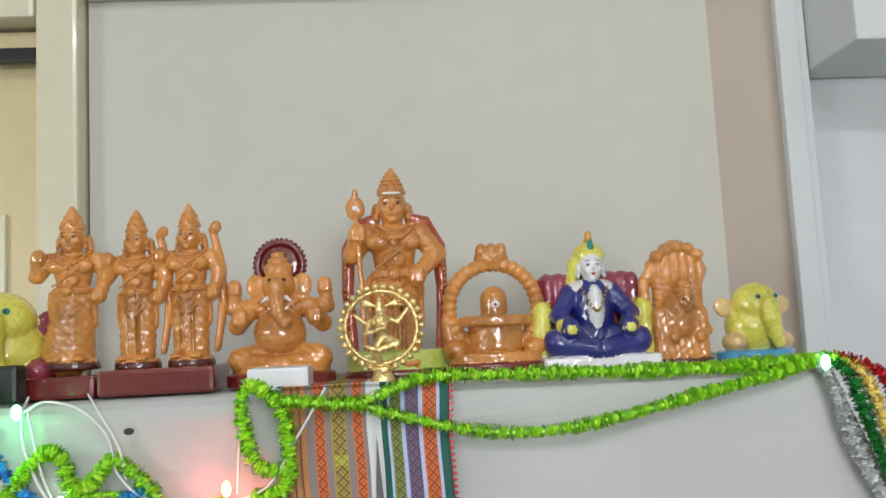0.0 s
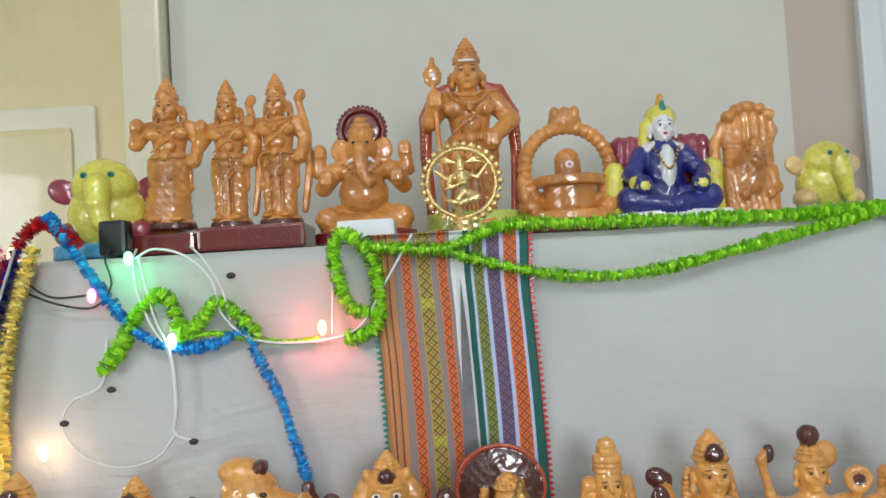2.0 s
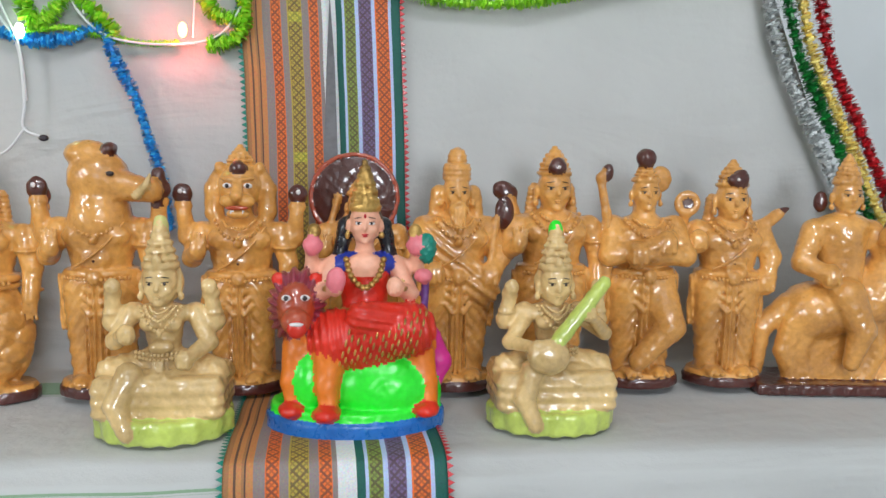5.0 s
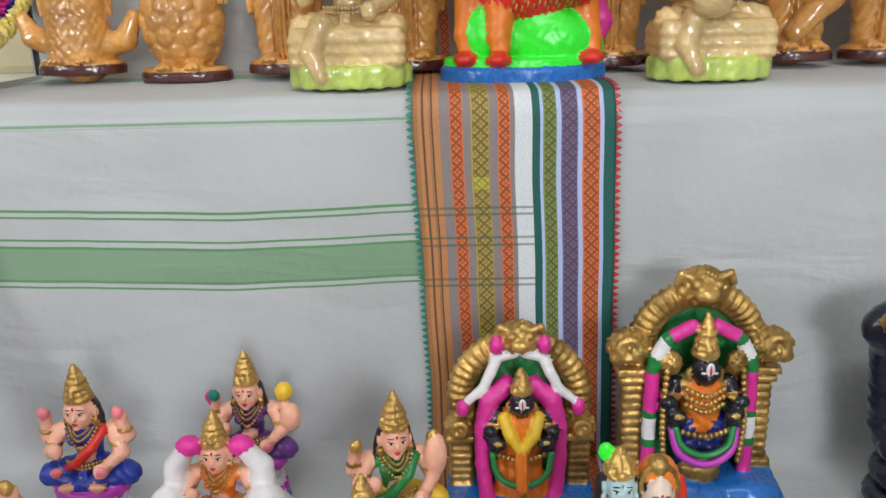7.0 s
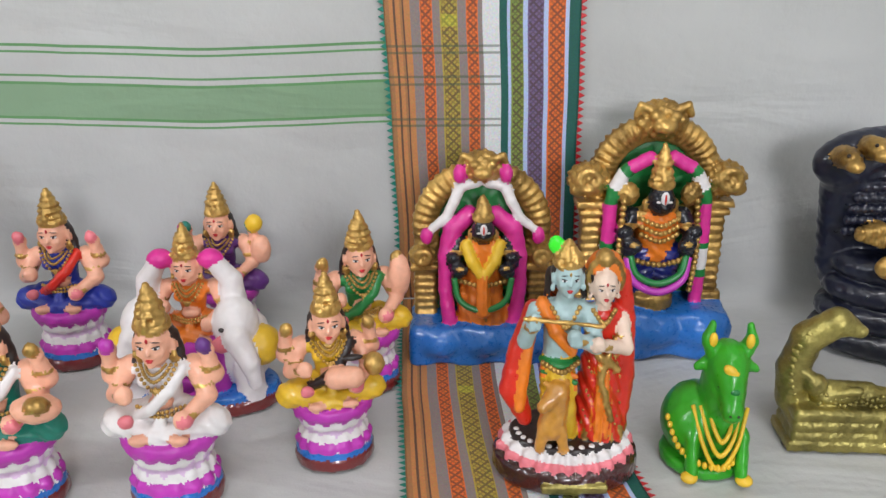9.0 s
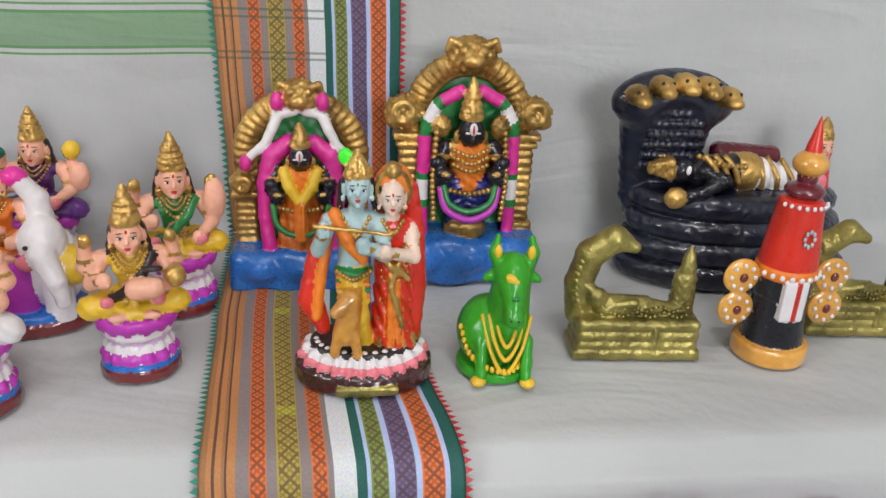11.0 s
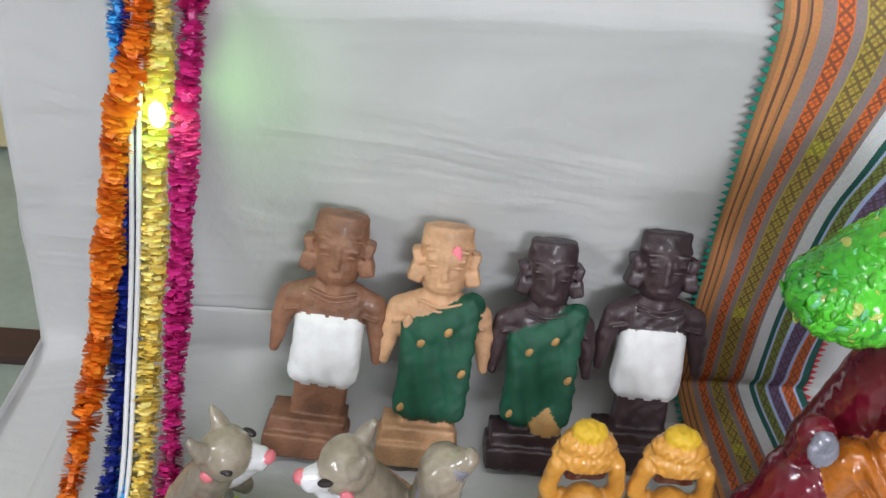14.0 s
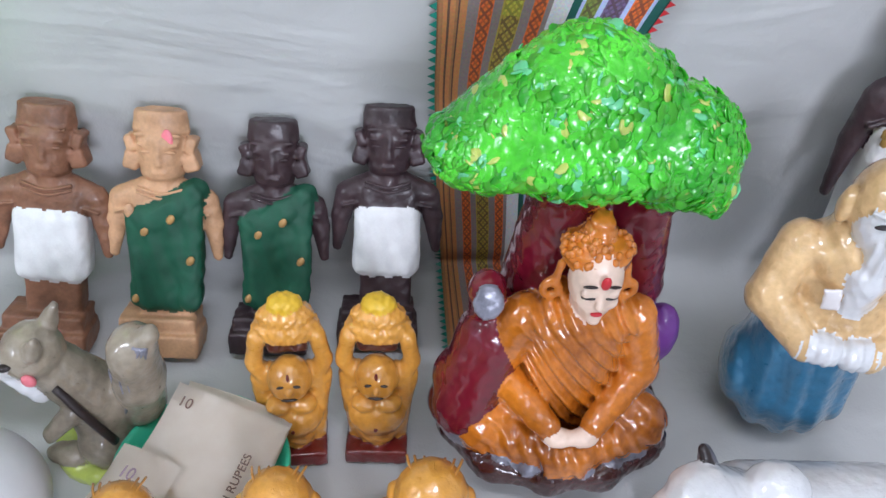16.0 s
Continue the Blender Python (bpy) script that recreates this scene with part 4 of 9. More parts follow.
def standing(skin="tan", cloth="tan", base="umber", crown="tan", raised=True, emblem="umber", crown_h=0.12, shell=False, head=True, arms=True, base_w=0.17, slim=1.0, dab=True):
    """A standing temple figure in a pleated waistcloth on a small base, height 1."""
    c = Clay(soft=0.014)
    c.disc((0, -0.01, 0.018), base_w, 0.13, 0.020, base, 0.008)
    c.disc((0, -0.01, 0.046), base_w * 0.93, 0.12, 0.016, cloth, 0.012)
    for s in (-1, 1):
        c.ball((s * 0.06, -0.085, 0.066), (0.042, 0.062, 0.024), skin)
        for i in range(3):
            c.ball((s * 0.06 + (i - 1) * 0.024, -0.142, 0.062), (0.011, 0.018, 0.012), skin, k=0.004)
    if shell:
        c.ball((0, 0, 0.255), (0.168, 0.13, 0.215), cloth, wave=shell_plates)
        c.ring((0, 0.0, 0.255), 0.165, 0.016, cloth, flat=1.35)
    else:
        c.limb((0, 0.03, 0.08), (0, 0.03, 0.42), 0.11 * slim, 0.125 * slim, cloth, flat=0.7)
        for s in (-1, 1):
            c.limb((s * 0.058 * slim, -0.01, 0.09), (s * 0.062 * slim, -0.01, 0.42), 0.062, 0.084 * slim, cloth, k=0.008, wave=lambda x, y, z, s=s: 0.0030 * np.sin((z + 1.4 * s * x) * 2 * math.pi / 0.060))
        # pleated fall between the legs and swags at the hips
        c.limb((0, -0.075, 0.10), (0, -0.090, 0.44), 0.040, 0.030, cloth, flat=0.6, k=0.005, wave=folds(1, 0, 0.020, 0.007))
        for s in (-1, 1):
            for i in range(3):
                c.limb((s * 0.125 * slim, -0.03, 0.455 - 0.012 * i), (s * 0.02, -0.098 - 0.004 * i, 0.415 - 0.045 * i), 0.010, 0.012, cloth, k=0.006)
            c.limb((s * 0.135 * slim, -0.01, 0.45), (s * 0.145 * slim, 0.0, 0.26), 0.028, 0.016, cloth, k=0.006, wave=folds(1, 0.1, 0.018, 0.004))
    c.disc((0, 0, 0.478), 0.142 * slim, 0.105, 0.015, cloth, 0.010, k=0.005)
    c.disc((0, 0, 0.448), 0.139 * slim, 0.103, 0.010, cloth, 0.007, k=0.004)
    c.string([(-0.12 * slim, -0.065, 0.464), (-0.06, -0.106, 0.462), (0, -0.117, 0.46), (0.06, -0.106, 0.462), (0.12 * slim, -0.065, 0.464)], 0.0085, cloth, 17)
    c.ball((0, -0.112, 0.468), (0.030, 0.018, 0.030), cloth, k=0.004)
    # chest and belly
    c.limb((0, 0, 0.50), (0, 0, 0.59), 0.112 * slim, 0.132 * slim, skin, flat=0.75)
    c.ball((0, 0.01, 0.645), (0.165 * slim, 0.092, 0.062), skin)
    for s in (-1, 1):
        c.ball((s * 0.066, -0.062, 0.622), (0.060, 0.036, 0.044), skin, k=0.008)
    c.ball((0, -0.080, 0.535), (0.055, 0.028, 0.040), skin)
    c.bead((0, -0.109, 0.530), 0.006, "umber" if skin == "tan" else skin, n=4)
    c.limb((0, 0, 0.68), (0, -0.005, 0.735), 0.052, 0.046, skin)
    for w, dz, r in ((0.062, 0.030, 0.0075), (0.095, 0.072, 0.0085)):
        c.string([(-w, -0.058, 0.698), (-w * 0.62, -0.098, 0.698 - dz * 0.7), (0, -0.112, 0.698 - dz), (w * 0.62, -0.098, 0.698 - dz * 0.7), (w, -0.058, 0.698)], r, cloth, 15)
    c.ball((0, -0.108, 0.612), (0.016, 0.012, 0.020), cloth, k=0.003)
    c.cord([(0.105, -0.066, 0.675), (0.05, -0.104, 0.60), (-0.02, -0.112, 0.54), (-0.085, -0.085, 0.50)], 0.0055, cloth)
    if head:
        face(c, (0, -0.02, 0.79), 0.078, skin, crown, crown_h)
        for s in (-1, 1):
            c.limb((s * 0.070, 0.03, 0.79), (s * 0.088, 0.025, 0.69), 0.026, 0.022, skin, k=0.006, wave=folds(0, 1, 0.02, 0.003))
        if dab and skin == "tan":
            c.ball((-0.005, -0.080, 0.880), (0.034, 0.024, 0.030), "umber", k=0.004)
            c.bead((-0.002, -0.104, 0.882), 0.007, "white_paint", n=4)
    if arms:
        c.chain([(-0.155 * slim, 0, 0.645), (-0.190, -0.025, 0.545), (-0.155, -0.10, 0.575)], [0.046, 0.040, 0.032], skin)
        open_hand(c, (-0.152, -0.115, 0.595), 0.034, skin)
        c.chain([(0.155 * slim, 0, 0.645), (0.190, -0.01, 0.52), (0.186, -0.035, 0.40)], [0.046, 0.038, 0.031], skin)
        open_hand(c, (0.186, -0.045, 0.372), 0.032, skin, -1.0)
        for x, z, r in ((0.174, 0.585, 0.043), (0.187, 0.43, 0.034), (-0.174, 0.585, 0.044)):
            c.ring((x, -0.012, z), r, 0.0075, cloth, axis=2, k=0.004)
    if raised:
        for s in (-1, 1):
            c.chain([(s * 0.14, 0.02, 0.635), (s * 0.212, 0.01, 0.625), (s * 0.222, -0.01, 0.72)], [0.042, 0.038, 0.030], skin)
            c.ball((s * 0.225, -0.005, 0.752), (0.036, 0.030, 0.030), skin, k=0.006)
            c.ball((s * 0.228, -0.008, 0.800), (0.040, 0.026, 0.044), emblem, k=0.004)
            c.bead((s * 0.232, -0.034, 0.812), (0.010, 0.005, 0.010), "white_paint" if emblem == "umber" else emblem, n=4)
    return c


def seated(skin, cloth, crown="gold", z0=0.0, k=1.0, top=None, band=None, blouse=None, necklace="gold", hair="dark", arms=True, raised=None, eyes=True):
    """A cross-legged figure of height k above z0, added onto a new lump of clay."""
    c = Clay() if top is None else top
    P = lambda x, y, z: (x * k * 1.15, y * k * 1.05, z0 + z * k)
    for s in (-1, 1):
        c.limb(P(s * 0.08, 0.02, 0.10), P(s * 0.25, -0.03, 0.085), 0.112 * k, 0.090 * k, cloth, wave=folds(0.7, 0.7, 0.045, 0.0035))
        c.limb(P(s * 0.25, -0.04, 0.075), P(-s * 0.03, -0.15, 0.06), 0.068 * k, 0.052 * k, cloth, k=0.006 * k, wave=folds(0.3, 1, 0.035, 0.003))
        c.ball(P(-s * 0.10, -0.185, 0.060), (0.062 * k, 0.034 * k, 0.030 * k), skin)
    c.limb(P(0, -0.14, 0.02), P(0, -0.12, 0.14), 0.055 * k, 0.040 * k, cloth, flat=0.7, wave=folds(1, 0, 0.022, 0.005))
    c.ball(P(0, 0.03, 0.12), (0.15 * k, 0.12 * k, 0.10 * k), cloth)
    c.limb(P(0, 0.03, 0.18), P(0, 0.02, 0.36), 0.090 * k, 0.112 * k, blouse or skin, flat=0.8)
    c.ball(P(0, 0.02, 0.42), (0.168 * k, 0.095 * k, 0.070 * k), blouse or skin)
    for s in (-1, 1):
        c.ball(P(s * 0.055, -0.055, 0.375), (0.058 * k, 0.045 * k, 0.050 * k), blouse or skin, k=0.008)
    c.ball(P(0, -0.062, 0.235), (0.075 * k, 0.040 * k, 0.045 * k), skin, k=0.008)
    c.limb(P(0, 0.01, 0.45), P(0, 0, 0.53), 0.050 * k, 0.045 * k, skin)
    if necklace:
        for w, dz, r in ((0.10, 0.135, 0.0125), (0.075, 0.075, 0.012), (0.05, 0.03, 0.010)):
            c.string([P(-w, -0.055, 0.475), P(-w * 0.6, -0.098, 0.475 - dz * 0.6), P(0, -0.118, 0.475 - dz), P(w * 0.6, -0.098, 0.475 - dz * 0.6), P(w, -0.055, 0.475)], r * k, necklace, 15)
        c.ball(P(0, -0.115, 0.335), (0.024 * k, 0.014 * k, 0.028 * k), necklace, k=0.003)
        for dz in (0.0, 0.028):
            c.string([P(-0.12, -0.07, 0.185 + dz), P(0, -0.125, 0.175 + dz), P(0.12, -0.07, 0.185 + dz)], 0.013 * k, necklace, 13)
    face(c, P(0, -0.03, 0.605), 0.118 * k, skin, crown, 0.285 * k, hair=hair, dot="lip" if skin not in ("tan", "tan_top", "cream") else None, eyes=eyes)
    if arms:
        arm(c, P(-0.165, 0.02, 0.42), P(-0.23, -0.03, 0.27), P(-0.15, -0.14, 0.33), 0.052 * k, skin, band)
        arm(c, P(0.165, 0.02, 0.42), P(0.23, -0.03, 0.26), P(0.13, -0.17, 0.185), 0.052 * k, skin, band)
    if raised:
        for s, mt in zip((-1, 1), raised):
            c.chain([P(s * 0.15, 0.05, 0.42), P(s * 0.255, 0.03, 0.37), P(s * 0.245, 0.0, 0.49)], [0.062 * k, 0.056 * k, 0.044 * k], skin, k=0.02 * k)
            c.ball(P(s * 0.250, 0.01, 0.43), (0.058 * k, 0.058 * k, 0.020 * k), band or skin, k=0.003)
            c.ball(P(s * 0.240, -0.01, 0.545), (0.052 * k, 0.040 * k, 0.052 * k), skin, k=0.01 * k)
            c.ball(P(s * 0.235, -0.035, 0.585), (0.046 * k, 0.034 * k, 0.052 * k), mt, k=0.004)
    return c


def done(c, name, at, size, label, category, group="", turn=0.0, lean=0.0, side=0.0, cell=None, wide=1.0, deep=1.0, knobs=0.0005):
    """Scale the clay to its true size, skin it and set it down."""
    ob = c.build(name, (cell or 0.0015) / size, uneven=knobs / size, pitch=0.013 / size)
    ob.scale = (1, 1, 1)
    ob.data.transform(Matrix.Diagonal((size * wide, size * deep, size, 1)))
    low = min(v.co.z for v in ob.data.vertices)
    ob.data.transform(Matrix.Translation((0, 0, -low)))
    ob.matrix_world = pose(*at, lean, side, turn)
    return tagged(ob, label, category, group)


# ---- top step ----
Z1 = 1.5505


def standing_slim(bow, dy=0.0):
    c = standing("tan_top", "tan_top", "umber", "tan_top", raised=False, base_w=0.14, arms=False, slim=0.78, crown_h=0.15)
    arm(c, (-0.12, 0, 0.665), (-0.19, -0.01, 0.57), (-0.165, -0.06, 0.68), 0.042, "tan_top")
    arm(c, (0.12, 0, 0.665), (0.175, 0.0, 0.56), (0.15, -0.05, 0.44), 0.042, "tan_top")
    if bow:
        c.chain([(0.15, 0.02, 0.10), (0.19, 0.02, 0.35), (0.185, 0.02, 0.60), (0.135, 0.02, 0.83), (0.165, 0.0, 0.86)], [0.022, 0.028, 0.028, 0.024, 0.024], "tan_top")
        c.ball((0.16, 0.0, 0.845), (0.035, 0.02, 0.035), "tan_top")
    return c


c = standing_slim(False)
c.limb((-0.03, 0.01, 0.10), (0.0, 0, 0.40), 0.14, 0.10, "tan_top", wave=folds(0.6, 0.8, 0.05, 0.004))
done(c, "robed_figure_statue", (-0.283, 0.945, Z1 + 0.020), 0.170, "glazed tan clay robed statue on a maroon plinth", "statue", wide=1.12)
tagged(part("plinth", box_bm((-0.322, 0.905, Z1), (-0.2485, 0.985, Z1 + 0.022), 0.004), M["maroon"]), "glossy dark maroon plinth under a robed statue", "plinth")
for x, label in ((-0.216, "glazed tan clay statue of a standing archer with a thin bow"), (-0.162, "glazed tan clay statue of a tall standing archer beside its twin")):
    done(standing_slim(True), "archer_statue", (x, 0.940, Z1 + 0.024), 0.165 if x < -0.2 else 0.169, label, "statue", "archer statues on one plinth", turn=-4)
tagged(part("plinth", box_bm((-0.245, 0.90, Z1), (-0.132, 0.98, Z1 + 0.026), 0.004), M["maroon"]), "glossy dark maroon plinth under two archer statues", "plinth")


def elephant_headed():
    c = Clay()
    c.disc((0, -0.02, 0.045), 0.37, 0.25, 0.045, "maroon", 0.012)
    c.disc((0, 0, 0.11), 0.33, 0.22, 0.05, "tan_top", 0.02)
    for s in (-1, 1):
        c.limb((s * 0.08, 0, 0.20), (s * 0.27, -0.05, 0.19), 0.11, 0.085, "tan_top", wave=folds(0.7, 0.6, 0.06, 0.004))
        c.limb((s * 0.27, -0.05, 0.17), (-s * 0.04, -0.17, 0.15), 0.075, 0.055, "tan_top")
    c.ball((0, -0.04, 0.36), (0.18, 0.16, 0.17), "tan_top")
    c.ball((0, 0, 0.53), (0.21, 0.11, 0.10), "tan_top")
    c.ball((0, -0.05, 0.69), (0.11, 0.11, 0.12), "tan_top")
    c.chain([(0, -0.15, 0.68), (0, -0.18, 0.60), (0.01, -0.19, 0.50), (0.05, -0.19, 0.42), (0.08, -0.18, 0.44)], [0.055, 0.05, 0.042, 0.034, 0.03], "tan_top")
    for s in (-1, 1):
        c.ball((s * 0.15, -0.02, 0.68), (0.075, 0.025, 0.095), "tan_top", rot=(0, s * 12, 0))
        c.bead((s * 0.045, -0.145, 0.72), (0.018, 0.012, 0.012), "dark")
        c.limb((s * 0.06, -0.14, 0.60), (s * 0.10, -0.19, 0.57), 0.018, 0.008, "white_paint")
        arm(c, (s * 0.20, 0, 0.54), (s * 0.29, -0.02, 0.42), (s * 0.25, -0.14, 0.47), 0.060, "tan_top")
        arm(c, (s * 0.20, 0.03, 0.54), (s * 0.32, 0.02, 0.54), (s * 0.31, -0.01, 0.68), 0.052, "tan_top")
    for i in range(3):
        c.disc((0, -0.03, 0.80 + 0.045 * i), 0.10 - 0.025 * i, 0.10 - 0.025 * i, 0.03, "tan_top", 0.01)
    c.ring((0, 0.04, 0.84), 0.155, 0.022, "maroon")
    c.ball((0, 0.06, 0.84), (0.15, 0.022, 0.15), "maroon")
    for i in range(22):
        a = math.pi * (i / 21 * 1.3 - 0.15)
        c.bead((0.175 * math.cos(a), 0.04, 0.84 + 0.175 * math.sin(a)), 0.017, "maroon", n=4)
    c.string([(-0.14, -0.08, 0.58), (0, -0.16, 0.47), (0.14, -0.08, 0.58)], 0.012, "tan_top", 13)
    return c


done(elephant_headed(), "elephant_deity_statue", (-0.071, 0.94, Z1), 0.150, "glazed tan clay elephant-headed statue seated before a dark spiked halo", "statue")


def spear_bearer():
    c = standing("tan_top", "tan_top", "lime", "tan_top", raised=False, arms=False, base_w=0.22, slim=0.80, crown_h=0.13)
    c.disc((0, 0, 0.06), 0.235, 0.15, 0.06, "lime", 0.012)
    c.disc((0, 0, 0.015), 0.245, 0.16, 0.015, "maroon", 0.006)
    for s in (-1, 1):
        c.chain([(s * 0.205, 0.03, 0.12), (s * 0.222, 0.03, 0.40), (s * 0.212, 0.03, 0.60), (s * 0.15, 0.03, 0.715), (s * 0.09, 0.03, 0.735)], [0.026, 0.028, 0.034, 0.034, 0.030], "rust", k=0.005)
        c.string([(s * 0.215, -0.01, 0.14), (s * 0.232, -0.01, 0.40), (s * 0.222, -0.015, 0.58)], 0.008, "tan_top", 16)
    arm(c, (0.12, 0, 0.66), (0.20, -0.02, 0.56), (0.10, -0.09, 0.46), 0.044, "tan_top")
    arm(c, (-0.12, 0, 0.66), (-0.19, -0.02, 0.57), (-0.16, -0.08, 0.66), 0.044, "tan_top")
    c.chain([(-0.14, -0.09, 0.13), (-0.165, -0.08, 0.72)], [0.014, 0.012], "tan_top", k=0.003)
    c.ball((-0.168, -0.08, 0.78), (0.045, 0.018, 0.055), "tan_top", k=0.003)
    c.ball((-0.168, -0.08, 0.845), (0.016, 0.012, 0.03), "tan_top", k=0.003)
    c.bead((-0.168, -0.098, 0.78), (0.016, 0.006, 0.012), "white_paint")
    c.bead((0, -0.088, 0.845), (0.045, 0.012, 0.008), "white_paint")
    return c


done(spear_bearer(), "spear_bearer_statue", (0.049, 0.965, Z1), 0.231, "tall glazed tan clay statue with spear and red drapes", "statue")


def dancer_in_ring():
    c = Clay(soft=0.006)
    c.disc((0, 0, 0.05), 0.14, 0.10, 0.05, "pale_brass", 0.02, taper=0.7)
    c.disc((0, 0, 0.13), 0.10, 0.07, 0.03, "pale_brass", 0.01)
    c.ring((0, 0, 0.57), 0.365, 0.022, "pale_brass")
    for i in range(30):
        a = 2 * math.pi * i / 30
        c.bead((0.415 * math.cos(a), 0, 0.57 + 0.415 * math.sin(a)), (0.036, 0.022, 0.036), "pale_brass", n=5)
    c.limb((0.02, 0, 0.46), (0.0, -0.02, 0.64), 0.055, 0.075, "pale_brass")
    c.ball((-0.01, -0.03, 0.745), (0.05, 0.045, 0.058), "pale_brass")
    c.limb((-0.01, -0.02, 0.78), (-0.01, -0.02, 0.87), 0.045, 0.02, "pale_brass")
    c.chain([(0.0, 0, 0.46), (-0.07, -0.03, 0.33), (-0.01, 0, 0.17)], [0.058, 0.046, 0.03], "pale_brass")
    c.chain([(0.04, 0, 0.46), (0.15, -0.06, 0.40), (-0.02, -0.09, 0.34), (-0.17, -0.09, 0.38)], [0.055, 0.046, 0.034, 0.022], "pale_brass")
    c.chain([(-0.05, 0, 0.66), (-0.15, 0, 0.60), (-0.27, 0, 0.70)], [0.030, 0.026, 0.02], "pale_brass")
    c.chain([(0.06, 0, 0.66), (0.17, 0, 0.62), (0.27, 0, 0.74)], [0.030, 0.026, 0.02], "pale_brass")
    c.chain([(0.06, -0.02, 0.64), (0.03, -0.09, 0.56), (-0.17, -0.09, 0.50)], [0.03, 0.026, 0.018], "pale_brass")
    c.chain([(-0.06, -0.02, 0.64), (-0.14, -0.08, 0.54), (-0.10, -0.10, 0.64)], [0.028, 0.024, 0.022], "pale_brass")
    for s in (-1, 1):
        for j in range(3):
            c.chain([(s * 0.04, 0.03, 0.78), (s * 0.20, 0.03, 0.80 + 0.035 * j), (s * 0.29, 0.02, 0.76 + 0.045 * j)], [0.012, 0.010, 0.008], "pale_brass")
    c.ball((0, -0.01, 0.15), (0.12, 0.06, 0.035), "pale_brass")
    return c


done(dancer_in_ring(), "dancer_figurine", (0.034, 0.884, Z1), 0.096, "small brass dancer figurine inside a beaded flame ring", "figurine", cell=0.0012)


def shrine_stone():
    c = Clay()
    c.disc((0, -0.02, 0.045), 0.37, 0.25, 0.045, "maroon", 0.012)
    c.disc((0, 0, 0.12), 0.35, 0.22, 0.05, "tan_top", 0.02)
    c.disc((0, 0, 0.27), 0.20, 0.16, 0.10, "tan_top", 0.03)
    c.disc((0, -0.02, 0.40), 0.27, 0.20, 0.04, "tan_top", 0.02)
    c.limb((0, 0, 0.42), (0, 0, 0.56), 0.105, 0.10, "tan_top")
    c.ring((0, 0.03, 0.50), 0.335, 0.055, "tan_top", flat=0.98, wave=lambda x, y, z: 0.006 * np.sin(34 * np.arctan2(x, z - 0.5)))
    for s in (-1, 1):
        c.limb((s * 0.33, 0.02, 0.16), (s * 0.36, 0.02, 0.42), 0.055, 0.045, "tan_top")
        c.ball((s * 0.30, -0.02, 0.20), (0.10, 0.10, 0.07), "tan_top")
    c.ball((0, 0.02, 0.88), (0.13, 0.07, 0.07), "tan_top", wave=lumps(0.06, 0.006))
    for s in (-1, 0, 1):
        c.ball((s * 0.075, 0.0, 0.93), (0.045, 0.05, 0.06), "tan_top")
    c.bead((0, -0.10, 0.52), (0.035, 0.012, 0.028), "white_paint")
    c.bead((0, -0.112, 0.52), (0.010, 0.008, 0.012), "lip")
    return c


done(shrine_stone(), "shrine_stone_statue", (0.152, 0.94, Z1), 0.140, "glazed tan clay shrine stone under a round serpent arch", "statue")


def throned_man():
    c = Clay()
    c.slab((0, 0, 0.05), (0.40, 0.24, 0.05), "white", 0.02)
    c.slab((0, 0.12, 0.38), (0.37, 0.09, 0.30), "plum", 0.08, wave=folds(1, 0, 0.09, 0.006))
    for s in (-1, 1):
        c.limb((s * 0.37, 0.0, 0.14), (s * 0.36, 0.02, 0.42), 0.075, 0.07, "lemon")
        c.limb((s * 0.09, -0.02, 0.20), (s * 0.28, -0.10, 0.20), 0.11, 0.095, "navy")
        c.limb((s * 0.28, -0.10, 0.18), (s * 0.04, -0.20, 0.14), 0.085, 0.07, "navy")
        arm(c, (s * 0.15, 0.02, 0.52), (s * 0.25, -0.06, 0.38), (s * 0.20, -0.19, 0.29), 0.062, "navy")
        c.ball((s * 0.20, -0.20, 0.28), (0.055, 0.05, 0.045), "lemon")
        c.ball((s * 0.22, -0.15, 0.31), (0.07, 0.06, 0.05), "lemon")
    c.limb((0, 0.02, 0.24), (0, 0.03, 0.50), 0.15, 0.145, "navy")
    c.ball((0, -0.10, 0.42), (0.055, 0.05, 0.16), "white")
    c.ball((0, 0.02, 0.56), (0.17, 0.10, 0.07), "white")
    c.string([(-0.09, -0.10, 0.56), (0, -0.155, 0.40), (0.09, -0.10, 0.56)], 0.011, "gold", 15)
    face(c, (0.0, -0.02, 0.71), 0.095, "white", None)
    c.ball((0, 0.03, 0.79), (0.115, 0.11, 0.10), "lemon")
    c.limb((-0.10, 0.02, 0.74), (-0.13, 0.05, 0.58), 0.05, 0.035, "lemon")
    c.limb((0, 0.02, 0.86), (0.01, 0.02, 0.95), 0.04, 0.022, "orange_glaze")
    c.ball((0.0, -0.06, 0.86), (0.02, 0.02, 0.05), "teal")
    return c


done(throned_man(), "seated_man_statue", (0.257, 0.94, Z1), 0.152, "glazed clay statue in a blue coat on a red throne", "statue")


